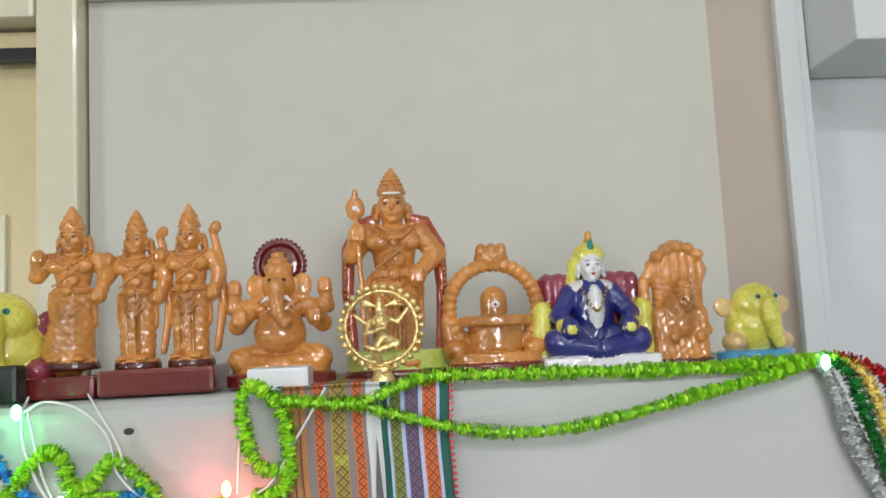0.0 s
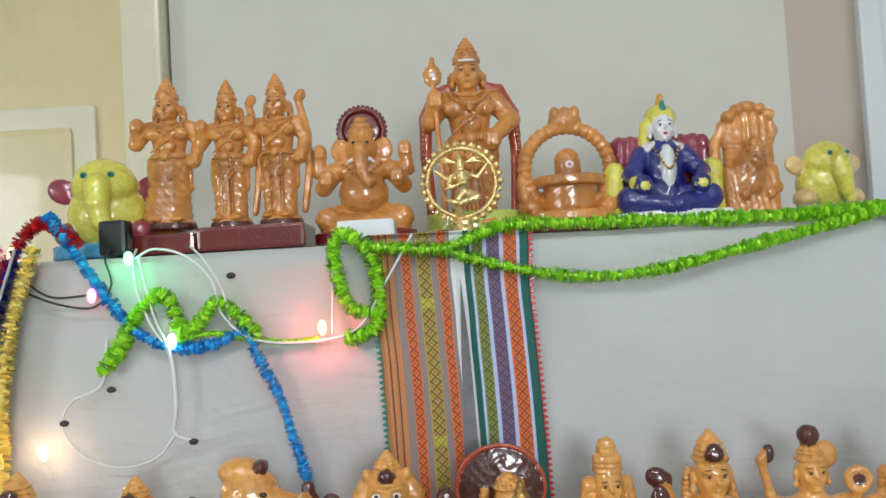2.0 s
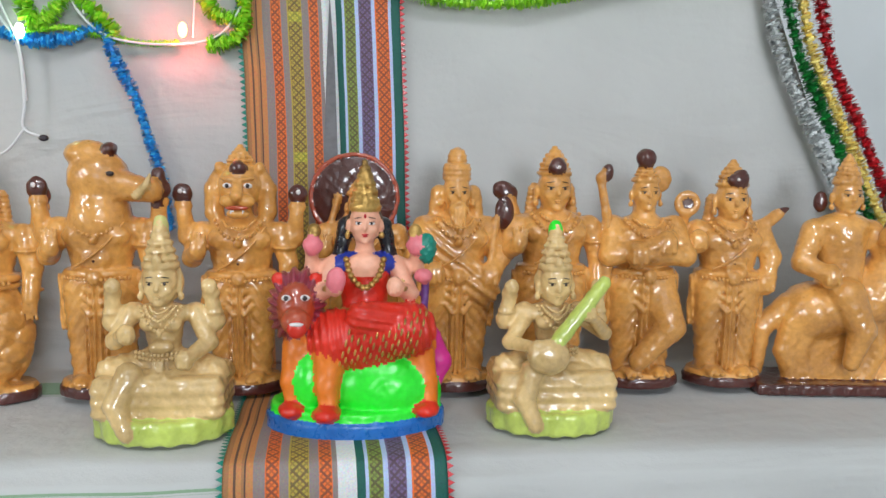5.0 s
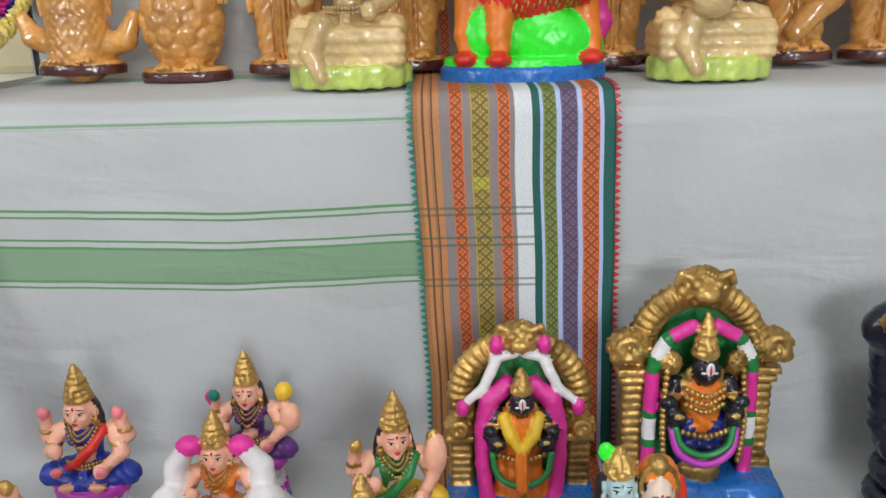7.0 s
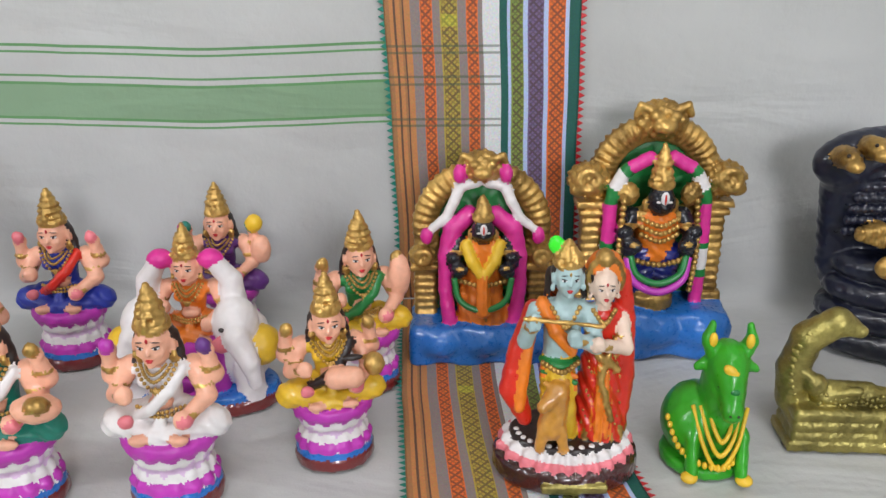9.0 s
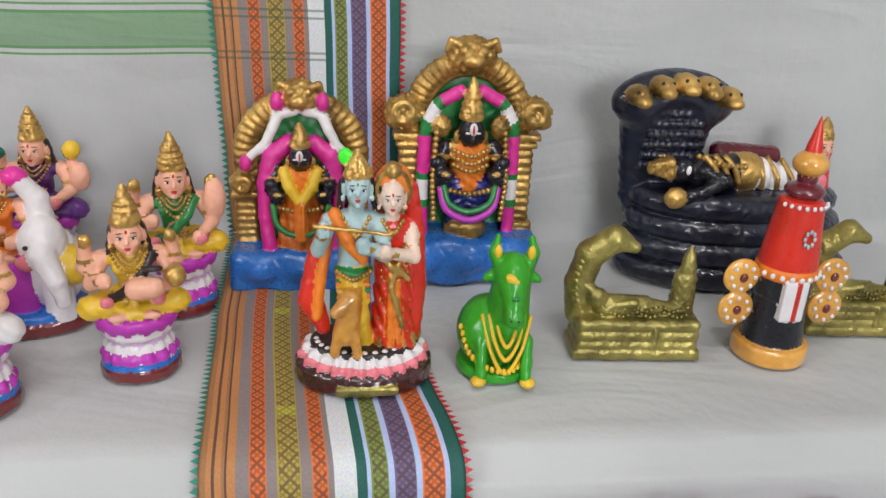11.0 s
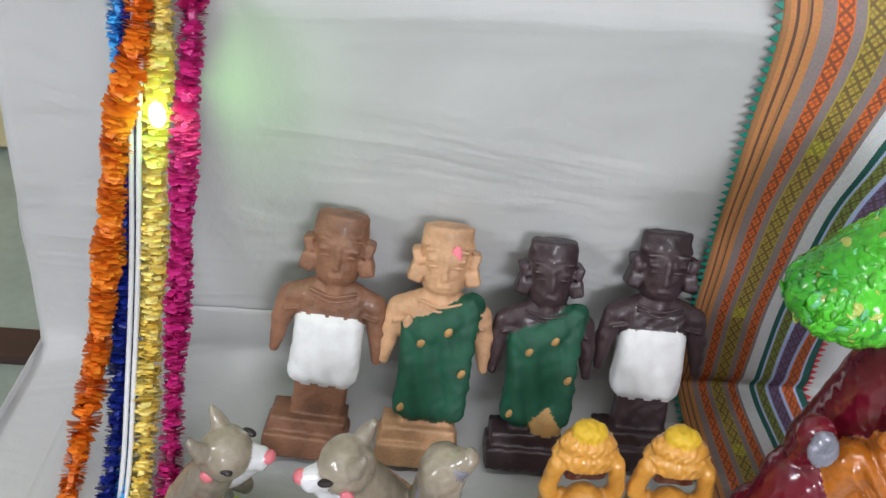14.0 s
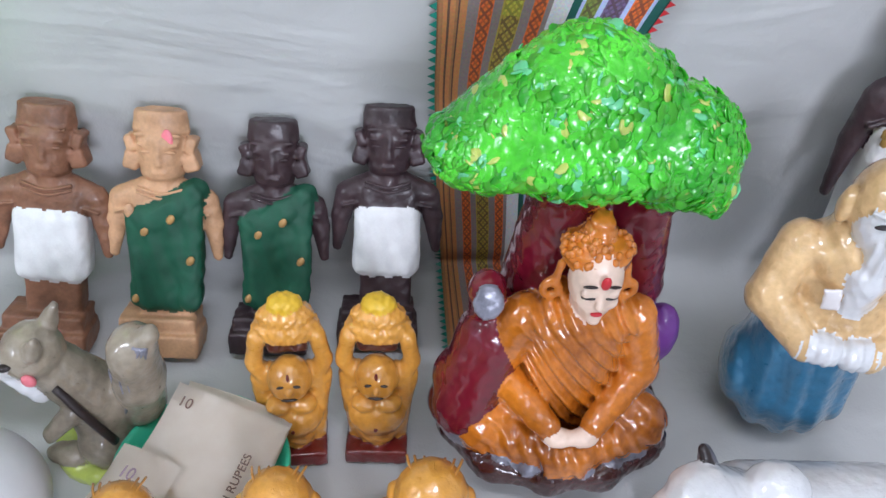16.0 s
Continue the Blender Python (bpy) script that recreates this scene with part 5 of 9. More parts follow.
def hooded_goddess():
    c = Clay()
    c.disc((0, 0, 0.025), 0.27, 0.20, 0.025, "umber", 0.01)
    c.slab((0, 0.0, 0.24), (0.22, 0.13, 0.21), "tan_top", 0.05, wave=folds(1, 0.2, 0.05, 0.003))
    c.limb((0, -0.05, 0.30), (0, -0.05, 0.44), 0.12, 0.13, "tan_top")
    face(c, (0.03, -0.13, 0.50), 0.085, "tan_top", "tan_top", 0.12)
    c.ball((0.03, 0.03, 0.74), (0.25, 0.09, 0.20), "tan_top", wave=folds(1, 0, 0.07, 0.007))
    c.slab((0.03, 0.03, 0.50), (0.20, 0.07, 0.20), "tan_top", 0.06, wave=folds(0.2, 1, 0.045, 0.004))
    c.chain([(-0.16, 0.02, 0.08), (-0.24, 0.02, 0.40), (-0.24, 0.02, 0.66), (-0.12, 0.02, 0.84)], [0.05, 0.045, 0.045, 0.04], "tan_top")
    for i in range(5):
        a = math.pi * (0.2 + 0.15 * i)
        c.ball((0.03 + 0.20 * math.cos(a), -0.02, 0.76 + 0.17 * math.sin(a)), (0.055, 0.06, 0.05), "tan_top")
    c.ball((0.03, 0.02, 0.94), (0.09, 0.06, 0.05), "tan_top", wave=lumps(0.05, 0.006))
    for s in (-1, 1):
        arm(c, (0.03 + s * 0.13, -0.04, 0.40), (0.03 + s * 0.19, -0.06, 0.26), (0.03 + s * 0.10, -0.14, 0.22), 0.038, "tan_top")
    return c


done(hooded_goddess(), "hooded_goddess_statue", (0.347, 0.94, Z1), 0.135, "glazed tan clay goddess statue beneath a many-headed serpent hood", "statue")


def yellow_beast(ear, body):
    c = Clay()
    c.disc((0, 0, 0.07), 0.50, 0.34, 0.07, "sky_blue", 0.03)
    c.ball((0, 0, 0.42), (0.36, 0.28, 0.34), body)
    c.ball((0, -0.06, 0.68), (0.30, 0.26, 0.27), body)
    c.chain([(0, -0.28, 0.66), (0, -0.34, 0.50), (0.04, -0.34, 0.32), (0.10, -0.32, 0.22)], [0.13, 0.11, 0.085, 0.07], body)
    for s in (-1, 1):
        c.ball((s * 0.40, 0.0, 0.66), (0.15, 0.05, 0.12), ear, rot=(0, -s * 25, 0))
        c.bead((s * 0.12, -0.29, 0.77), (0.035, 0.02, 0.03), "teal")
        c.bead((s * 0.12, -0.305, 0.77), 0.014, "dark")
        c.ball((s * 0.33, -0.06, 0.24), (0.14, 0.16, 0.12), ear)
    return c


done(yellow_beast("plum", "lemon"), "yellow_elephant_statue", (-0.354, 0.945, Z1), 0.115, "glazed yellow clay elephant statue with brown ears on a blue base", "statue", "yellow elephants at the shelf's ends", turn=6)
done(yellow_beast("cream", "lemon"), "yellow_elephant_statue", (0.430, 0.94, Z1), 0.088, "glazed yellow clay elephant statue with cream ears on a blue base", "statue", "yellow elephants at the shelf's ends", turn=14)

# ---- second step: ten avatars and three seated goddesses ----
Z2 = 1.1405
SET = "set of tan avatar statues"
c = standing(base_w=0.19)
c.limb((0, 0, 0.10), (0, 0, 0.42), 0.14, 0.11, "tan", wave=lumps(0.05, 0.004))
c.chain([(-0.05, 0, 0.10), (-0.20, 0.0, 0.16), (-0.24, 0, 0.24)], [0.06, 0.05, 0.03], "tan")
c.chain([(0.05, 0, 0.10), (0.20, 0.0, 0.14), (0.25, 0, 0.24)], [0.06, 0.05, 0.03], "tan")
done(c, "fish_avatar_statue", (-0.366, 0.765, Z2), 0.220, "glazed tan clay statue with a scaled fish body", "statue", SET)
done(standing(shell=True, base_w=0.20), "tortoise_avatar_statue", (-0.265, 0.765, Z2), 0.220, "glazed tan clay statue with a tortoise shell for a lower body", "statue", SET)
c = standing(head=False)
c.limb((0, 0, 0.68), (0.0, 0, 0.80), 0.12, 0.10, "tan")
c.ball((0.0, -0.01, 0.84), (0.115, 0.10, 0.11), "tan")
c.ball((-0.04, 0.0, 0.93), (0.085, 0.075, 0.055), "tan")
c.limb((0.06, -0.04, 0.82), (0.20, -0.06, 0.795), 0.066, 0.045, "tan")
c.ball((0.215, -0.06, 0.80), (0.03, 0.042, 0.042), "tan")
c.chain([(0.16, -0.10, 0.775), (0.20, -0.11, 0.82), (0.215, -0.11, 0.86)], [0.014, 0.012, 0.007], "cream")
c.ball((-0.055, 0.0, 0.875), (0.03, 0.03, 0.05), "tan", rot=(0, -20, 0))
c.ball((0.05, -0.03, 0.95), (0.028, 0.045, 0.028), "umber")
c.bead((0.07, -0.105, 0.86), (0.016, 0.010, 0.010), "dark")
c.limb((0.22, -0.02, 0.74), (0.225, -0.02, 0.86), 0.022, 0.026, "umber")
done(c, "boar_avatar_statue", (-0.165, 0.76, Z2), 0.221, "glazed tan clay statue with a boar's head in profile", "statue", SET)
c = standing(head=False)
c.ball((0, -0.01, 0.83), (0.088, 0.085, 0.090), "tan")
for s in (-1, 1):
    c.chain([(s * 0.075, 0.0, 0.90), (s * 0.105, 0.0, 0.82), (s * 0.105, 0.0, 0.73), (s * 0.085, -0.02, 0.67)], [0.026, 0.038, 0.038, 0.024], "tan", k=0.01)
    c.ball((s * 0.078, -0.02, 0.905), (0.022, 0.022, 0.026), "tan", k=0.006)
    c.ball((s * 0.034, -0.098, 0.778), (0.036, 0.030, 0.026), "tan", k=0.006)
    c.bead((s * 0.040, -0.090, 0.838), (0.018, 0.010, 0.011), "white_paint")
    c.bead((s * 0.040, -0.099, 0.838), (0.008, 0.006, 0.009), "dark")
    c.limb((s * 0.018, -0.095, 0.862), (s * 0.062, -0.080, 0.868), 0.010, 0.008, "tan", k=0.004)
    c.limb((s * 0.020, -0.112, 0.752), (s * 0.022, -0.112, 0.738), 0.006, 0.003, "white_paint", k=0.001)
c.limb((0, -0.090, 0.850), (0, -0.122, 0.800), 0.018, 0.026, "tan", k=0.006)
c.bead((0, -0.134, 0.795), (0.018, 0.010, 0.010), "umber")
c.bead((0, -0.118, 0.752), (0.046, 0.010, 0.010), "rust")
c.ball((0, -0.085, 0.728), (0.046, 0.032, 0.022), "tan", k=0.006)
tiered_crown(c, 0, 0.0, 0.895, 0.068, 0.105, "tan")
c.ball((0, -0.062, 0.905), (0.034, 0.028, 0.030), "umber", k=0.003)
done(c, "lion_avatar_statue", (-0.048, 0.765, Z2), 0.216, "glazed tan clay statue with a maned lion's head", "statue", SET)
c = standing(raised=False, head=False)
face(c, (0.0, -0.01, 0.76), 0.07, "tan", "tan", 0.07)
c.ball((-0.03, 0.05, 0.80), (0.190, 0.030, 0.185), "umber")
c.ring((-0.03, 0.045, 0.80), 0.188, 0.010, "rust", flat=0.98, k=0.004)
c.chain([(-0.16, -0.02, 0.58), (-0.10, 0.02, 0.80)], [0.016, 0.014], "tan")
done(c, "dwarf_avatar_statue", (0.057, 0.785, Z2), 0.212, "glazed tan clay statue before a dark brown round parasol", "statue", SET)
c = standing(raised=False, head=False, arms=False)
face(c, (0, -0.012, 0.80), 0.066, "tan", None)
c.disc((0, 0.0, 0.885), 0.058, 0.058, 0.035, "tan", 0.012, wave=folds(0, 1, 0.02, 0.003))
c.ball((0, 0, 0.94), (0.040, 0.04, 0.05), "tan", wave=folds(0, 1, 0.02, 0.003))
c.limb((0, -0.060, 0.735), (0, -0.092, 0.655), 0.040, 0.012, "tan", flat=0.6, k=0.005, wave=folds(1, 0, 0.014, 0.004))
for s in (-1, 1):
    c.limb((s * 0.006, -0.078, 0.768), (s * 0.034, -0.070, 0.745), 0.010, 0.007, "tan", k=0.003)
for s in (-1, 1):
    c.limb((s * 0.07, 0.02, 0.80), (s * 0.09, 0.02, 0.68), 0.035, 0.03, "tan")
c.limb((-0.10, -0.02, 0.62), (0.10, -0.05, 0.42), 0.085, 0.08, "tan", flat=0.9, wave=folds(0.6, 0.8, 0.04, 0.005))
arm(c, (-0.13, 0, 0.66), (-0.17, -0.02, 0.54), (-0.10, -0.10, 0.48), 0.044, "tan")
arm(c, (0.13, 0, 0.66), (0.18, -0.03, 0.54), (0.13, -0.09, 0.47), 0.044, "tan")
c.chain([(0.12, -0.10, 0.44), (0.16, -0.04, 0.70)], [0.014, 0.014], "tan")
c.ball((0.195, -0.03, 0.725), (0.040, 0.022, 0.070), "umber", k=0.004)
done(c, "bearded_sage_statue", (0.142, 0.765, Z2), 0.219, "glazed tan clay statue of a bearded sage with a dark axe", "statue", SET)
c = standing(raised=False)
c.chain([(0.20, -0.04, 0.30), (0.235, -0.03, 0.50), (0.215, -0.03, 0.70), (0.185, -0.03, 0.84), (0.215, -0.03, 0.875)], [0.014, 0.018, 0.018, 0.017, 0.016], "tan")
c.ball((0.215, -0.03, 0.86), (0.022, 0.02, 0.035), "umber")
c.ball((-0.19, 0.02, 0.78), (0.055, 0.03, 0.04), "umber", rot=(0, 25, 0))
c.limb((-0.13, 0.03, 0.62), (-0.18, 0.02, 0.76), 0.03, 0.03, "tan")
c.ball((0, -0.075, 0.885), (0.03, 0.02, 0.035), "umber")
done(c, "bowman_avatar_statue", (0.230, 0.765, Z2), 0.227, "glazed tan clay statue holding a dark-tipped bow", "statue", SET)
c = standing(raised=False, head=False, arms=False)
face(c, (0, -0.012, 0.80), 0.066, "tan", "tan", 0.08)
c.ball((-0.005, -0.02, 0.945), (0.042, 0.04, 0.042), "umber")
c.ball((0.075, 0.02, 0.86), (0.045, 0.03, 0.055), "tan")
arm(c, (-0.13, 0, 0.66), (-0.16, -0.07, 0.55), (0.06, -0.12, 0.60), 0.046, "tan")
arm(c, (0.13, 0, 0.66), (0.16, -0.07, 0.55), (-0.06, -0.125, 0.555), 0.046, "tan")
c.chain([(0.06, -0.03, 0.42), (0.09, -0.12, 0.26), (-0.04, -0.13, 0.12)], [0.08, 0.062, 0.04], "tan")
done(c, "cowherd_avatar_statue", (0.316, 0.765, Z2), 0.221, "glazed tan clay statue with crossed arms and a dark topknot", "statue", SET)
c = standing(raised=False, arms=False)
arm(c, (-0.13, 0, 0.66), (-0.185, -0.02, 0.56), (-0.15, -0.09, 0.62), 0.042, "tan")
arm(c, (0.13, 0, 0.66), (0.18, -0.02, 0.55), (0.155, -0.05, 0.44), 0.042, "tan")
c.chain([(-0.13, 0.02, 0.66), (-0.21, 0.0, 0.66), (-0.19, -0.02, 0.74)], [0.03, 0.026, 0.022], "tan")
c.ring((-0.19, -0.03, 0.775), 0.040, 0.016, "tan")
c.ball((-0.19, -0.03, 0.775), (0.030, 0.012, 0.030), "umber")
c.limb((0.14, 0.0, 0.68), (0.20, -0.02, 0.735), 0.03, 0.024, "tan")
c.ball((0.205, -0.02, 0.745), (0.045, 0.02, 0.014), "umber", rot=(0, -25, 0))
c.ball((0.02, -0.07, 0.885), (0.032, 0.025, 0.04), "umber")
c.ring((0.01, -0.10, 0.50), 0.035, 0.012, "tan")
done(c, "discus_bearer_statue", (0.399, 0.765, Z2), 0.217, "glazed tan clay statue with a small discus in a raised hand", "statue", SET, turn=-8)


def rider():
    c = Clay()
    c.slab((0.0, 0, 0.025), (0.36, 0.15, 0.025), "umber", 0.012)
    c.limb((-0.10, 0, 0.33), (0.15, 0, 0.38), 0.13, 0.12, "tan")
    c.chain([(0.16, -0.01, 0.40), (0.25, -0.02, 0.60), (0.27, -0.03, 0.74)], [0.12, 0.09, 0.075], "tan")
    c.limb((0.27, -0.03, 0.76), (0.37, -0.06, 0.66), 0.07, 0.045, "tan")
    c.ball((0.25, 0.0, 0.84), (0.02, 0.02, 0.045), "tan")
    for x, fx in ((0.20, 0.27), (0.12, 0.17), (-0.12, -0.16), (-0.18, -0.22)):
        c.chain([(x, -0.04, 0.30), (fx, -0.04, 0.17), (x, -0.04, 0.05)], [0.06, 0.042, 0.038], "tan")
    c.chain([(-0.20, 0, 0.36), (-0.31, 0, 0.26), (-0.32, 0, 0.08)], [0.05, 0.045, 0.03], "tan")
    c.slab((0.0, -0.01, 0.15), (0.18, 0.06, 0.12), "tan", 0.04)
    c.limb((0.0, -0.02, 0.42), (0.0, -0.02, 0.66), 0.09, 0.105, "tan", flat=0.85)
    c.ball((0, -0.02, 0.70), (0.125, 0.08, 0.055), "tan")
    c.chain([(0.0, -0.10, 0.42), (0.06, -0.13, 0.28), (0.03, -0.12, 0.14)], [0.075, 0.055, 0.035], "tan")
    face(c, (0.0, -0.04, 0.825), 0.068, "tan", "tan", 0.13)
    arm(c, (-0.12, -0.02, 0.68), (-0.17, -0.05, 0.55), (-0.08, -0.12, 0.50), 0.044, "tan")
    arm(c, (0.12, -0.02, 0.68), (0.18, -0.05, 0.58), (0.16, -0.10, 0.66), 0.044, "tan")
    c.ball((0.19, -0.03, 0.80), (0.035, 0.022, 0.05), "umber")
    c.ball((-0.09, 0.0, 0.80), (0.03, 0.022, 0.045), "umber")
    return c


done(rider(), "horse_rider_statue", (0.503, 0.755, Z2), 0.222, "glazed tan clay statue of a rider on a horse", "statue", SET, turn=-6)


def cream_goddess(veena):
    c = Clay()
    c.disc((0, 0, 0.055), 0.31, 0.24, 0.055, "lime", 0.02, wave=pleats(16, 0.004))
    c.slab((0, 0.02, 0.19), (0.29, 0.20, 0.10), "cream", 0.05, wave=folds(0, 1, 0.055, 0.004))
    seated("cream", "cream", "cream", 0.22, 0.78, c, necklace="cream", hair="cream", raised=("cream", "cream"), arms=not veena)
    c.chain([(-0.12, -0.14, 0.30), (-0.17, -0.19, 0.18), (-0.12, -0.22, 0.06)], [0.06, 0.05, 0.035], "cream")
    c.ball((0, 0.0, 0.95), (0.035, 0.035, 0.05), "bright_green" if veena else "pale_yellow")
    if veena:
        c.limb((-0.06, -0.20, 0.40), (0.20, -0.16, 0.72), 0.04, 0.032, "lime", k=0.004)
        c.ball((-0.06, -0.20, 0.38), (0.10, 0.06, 0.085), "cream", k=0.004)
        arm(c, (-0.12, 0.02, 0.54), (-0.22, -0.06, 0.42), (-0.12, -0.20, 0.42), 0.035, "cream")
        arm(c, (0.12, 0.02, 0.54), (0.24, -0.06, 0.46), (0.13, -0.18, 0.58), 0.035, "cream")
    return c


done(cream_goddess(False), "seated_goddess_statue", (-0.094, 0.668, Z2), 0.168, "glazed cream clay goddess statue seated on a ribbed seat", "statue")
done(cream_goddess(True), "lute_player_statue", (0.210, 0.670, Z2), 0.166, "glazed cream clay goddess statue with a pale green lute", "statue")


def goddess_on_lion():
    c = Clay()
    c.disc((0, 0, 0.035), 0.345, 0.24, 0.035, "blue", 0.01)
    c.disc((0, 0, 0.085), 0.33, 0.225, 0.022, "bright_green", 0.012)
    c.ball((-0.18, -0.06, 0.19), (0.080, 0.10, 0.145), "bright_green")
    c.ball((0.10, -0.07, 0.17), (0.215, 0.125, 0.150), "bright_green")
    c.ball((0.20, -0.04, 0.14), (0.13, 0.12, 0.10), "bright_green")
    c.limb((-0.10, 0.03, 0.33), (0.20, 0.04, 0.32), 0.12, 0.12, "orange")
    for x, y, zt in ((-0.24, -0.06, 0.32), (-0.11, -0.12, 0.30), (0.26, -0.08, 0.30)):
        c.chain([(x * 0.9, y, zt), (x, y - 0.03, 0.20), (x + 0.01, y - 0.05, 0.11)], [0.065, 0.045, 0.035], "orange")
        c.ball((x, y - 0.08, 0.105), (0.05, 0.06, 0.03), "red")
    c.chain([(0.28, 0.03, 0.34), (0.33, 0.03, 0.24), (0.30, 0.02, 0.14)], [0.05, 0.045, 0.03], "pink")
    c.ball((-0.225, -0.03, 0.475), (0.105, 0.105, 0.145), "plum", wave=lambda x, y, z: 0.010 * np.sin(20 * np.arctan2(x, z)))
    c.ball((-0.225, -0.115, 0.485), (0.066, 0.05, 0.095), "rust")
    c.ball((-0.22, -0.175, 0.445), (0.055, 0.045, 0.05), "rust")
    c.bead((-0.215, -0.215, 0.425), (0.036, 0.016, 0.034), "red")
    c.bead((-0.215, -0.222, 0.445), (0.026, 0.012, 0.008), "white_paint")
    for s in (-1, 1):
        c.bead((-0.222 + s * 0.034, -0.158, 0.53), (0.018, 0.010, 0.012), "white_paint")
        c.bead((-0.222 + s * 0.034, -0.166, 0.53), (0.009, 0.006, 0.010), "dark")
        c.ball((-0.225 + s * 0.07, -0.06, 0.585), (0.024, 0.02, 0.026), "red")
    c.limb((-0.07, -0.08, 0.36), (0.20, -0.11, 0.40), 0.115, 0.10, "red", wave=folds(1, 0.15, 0.03, 0.005))
    c.limb((0.20, -0.11, 0.42), (0.02, -0.17, 0.46), 0.075, 0.06, "red", wave=folds(0.2, 1, 0.03, 0.004))
    c.ball((0.02, -0.10, 0.32), (0.16, 0.08, 0.08), "red", wave=folds(1, 0.15, 0.03, 0.005))
    c.limb((0.03, -0.02, 0.45), (0.03, 0.0, 0.58), 0.085, 0.095, "red")
    c.ball((0.03, 0.0, 0.635), (0.13, 0.075, 0.05), "royal")
    c.limb((0.03, -0.01, 0.66), (0.03, -0.02, 0.72), 0.038, 0.035, "skin")
    c.ball((0.03, -0.06, 0.63), (0.07, 0.04, 0.055), "skin")
    c.string([(-0.04, -0.07, 0.66), (-0.02, -0.105, 0.60), (0.03, -0.12, 0.56), (0.08, -0.105, 0.60), (0.10, -0.07, 0.66)], 0.013, "gold", 14)
    c.string([(-0.05, -0.09, 0.47), (0.03, -0.12, 0.46), (0.11, -0.09, 0.47)], 0.014, "gold", 10)
    for i in range(13):
        for j in range(6):
            u, a = i / 12, -1.0 + 0.36 * j + 0.12 * (i % 2)
            r = 0.121 - 0.015 * u
            c.bead((-0.075 + 0.27 * u + 0.012 * j, -0.08 - 0.03 * u - r * math.cos(a), 0.36 + 0.04 * u + r * math.sin(a)), (0.0050, 0.006, 0.016), "gold", rot=(-57 * a, 12, 0), n=4)
    face(c, (0.03, -0.03, 0.79), 0.068, "skin", "gold", 0.20, hair="black", dot="lip")
    for s in (-1, 1):
        c.limb((0.03 + s * 0.07, 0.02, 0.78), (0.03 + s * 0.10, 0.01, 0.66), 0.035, 0.025, "black")
        arm(c, (0.03 + s * 0.12, 0, 0.63), (0.03 + s * 0.17, -0.06, 0.53), (0.03 + s * 0.11, -0.15, 0.57), 0.032, "skin", "gold")
        c.chain([(0.03 + s * 0.12, 0.02, 0.63), (0.03 + s * 0.20, 0.0, 0.62), (0.03 + s * 0.20, -0.03, 0.70)], [0.03, 0.028, 0.024], "skin")
        c.ball((0.03 + s * 0.195, -0.05, 0.71), (0.038, 0.03, 0.038), "rose")
        c.ball((0.03 + s * 0.19, -0.04, 0.765), (0.026, 0.022, 0.03), "gold")
    c.ball((-0.075, -0.17, 0.60), (0.036, 0.02, 0.048), "rose")
    c.ball((0.265, -0.05, 0.70), (0.035, 0.03, 0.06), "teal", wave=lumps(0.03, 0.006))
    c.chain([(0.26, -0.06, 0.60), (0.255, -0.08, 0.46)], [0.017, 0.014], "purple")
    c.ball((0.25, -0.08, 0.60), (0.035, 0.03, 0.028), "rose")
    return c


done(goddess_on_lion(), "lion_goddess_statue", (0.053, 0.678, Z2), 0.205, "painted clay goddess statue in red riding a lion", "statue", cell=0.0016)

# ---- third step ----
Z3 = 0.8165
EIGHT = "set of small painted goddesses"


def lotus_base(c):
    """A waisted lotus pedestal with rows of pointed petals."""
    c.disc((0, 0, 0.032), 0.195, 0.175, 0.032, "maroon", 0.012)
    c.disc((0, 0, 0.074), 0.187, 0.166, 0.016, "blue", 0.010, k=0.004)
    c.disc((0, 0, 0.125), 0.177, 0.156, 0.045, "white_paint", 0.015, taper=0.86, k=0.004)
    c.disc((0, 0, 0.20), 0.145, 0.133, 0.045, "lilac", 0.02, k=0.006)
    c.disc((0, 0, 0.255), 0.166, 0.152, 0.035, "white_paint", 0.02, k=0.006)
    c.disc((0, 0, 0.308), 0.195, 0.175, 0.026, "magenta", 0.016, k=0.004)
    for i in range(14):
        a = 2 * math.pi * (i + 0.5) / 14
        u, v = math.sin(a), -math.cos(a)
        c.ball((0.151 * u, 0.134 * v, 0.115), (0.042, 0.030, 0.034), "magenta", k=0.018)
        c.ball((0.134 * u, 0.118 * v, 0.165), (0.038, 0.026, 0.030), "white_paint", k=0.018)
        c.ball((0.154 * u, 0.137 * v, 0.290), (0.044, 0.030, 0.034), "magenta", k=0.018)
        c.ball((0.135 * u, 0.123 * v, 0.240), (0.038, 0.026, 0.030), "lilac", k=0.018)
    return c


def small_goddess(cloth, blouse, raised, sash=None):
    c = lotus_base(Clay(soft=0.011))
    seated("skin", cloth, "gold", 0.315, 0.70, c, band="gold", blouse=blouse, raised=raised)
    if sash:
        c.chain([(0.10, -0.02, 0.625), (0.05, -0.078, 0.55), (-0.03, -0.085, 0.47), (-0.09, -0.05, 0.43)], [0.024, 0.026, 0.026, 0.024], sash, k=0.004)
    for s in (-1, 1):
        c.chain([(s * 0.062, 0.015, 0.76), (s * 0.080, 0.015, 0.68), (s * 0.095, 0.005, 0.60)], [0.024, 0.024, 0.014], "dark", k=0.005)
        c.ball((s * 0.068, -0.02, 0.665), (0.016, 0.014, 0.020), "gold", k=0.002)
        c.bead((s * 0.036, -0.075, 0.722), (0.016, 0.006, 0.012), "rose", n=4)
        # open palms in the lap and on the knees
        c.ball((s * 0.115, -0.135, 0.445), (0.034, 0.026, 0.030), "rose", k=0.004)
    return c


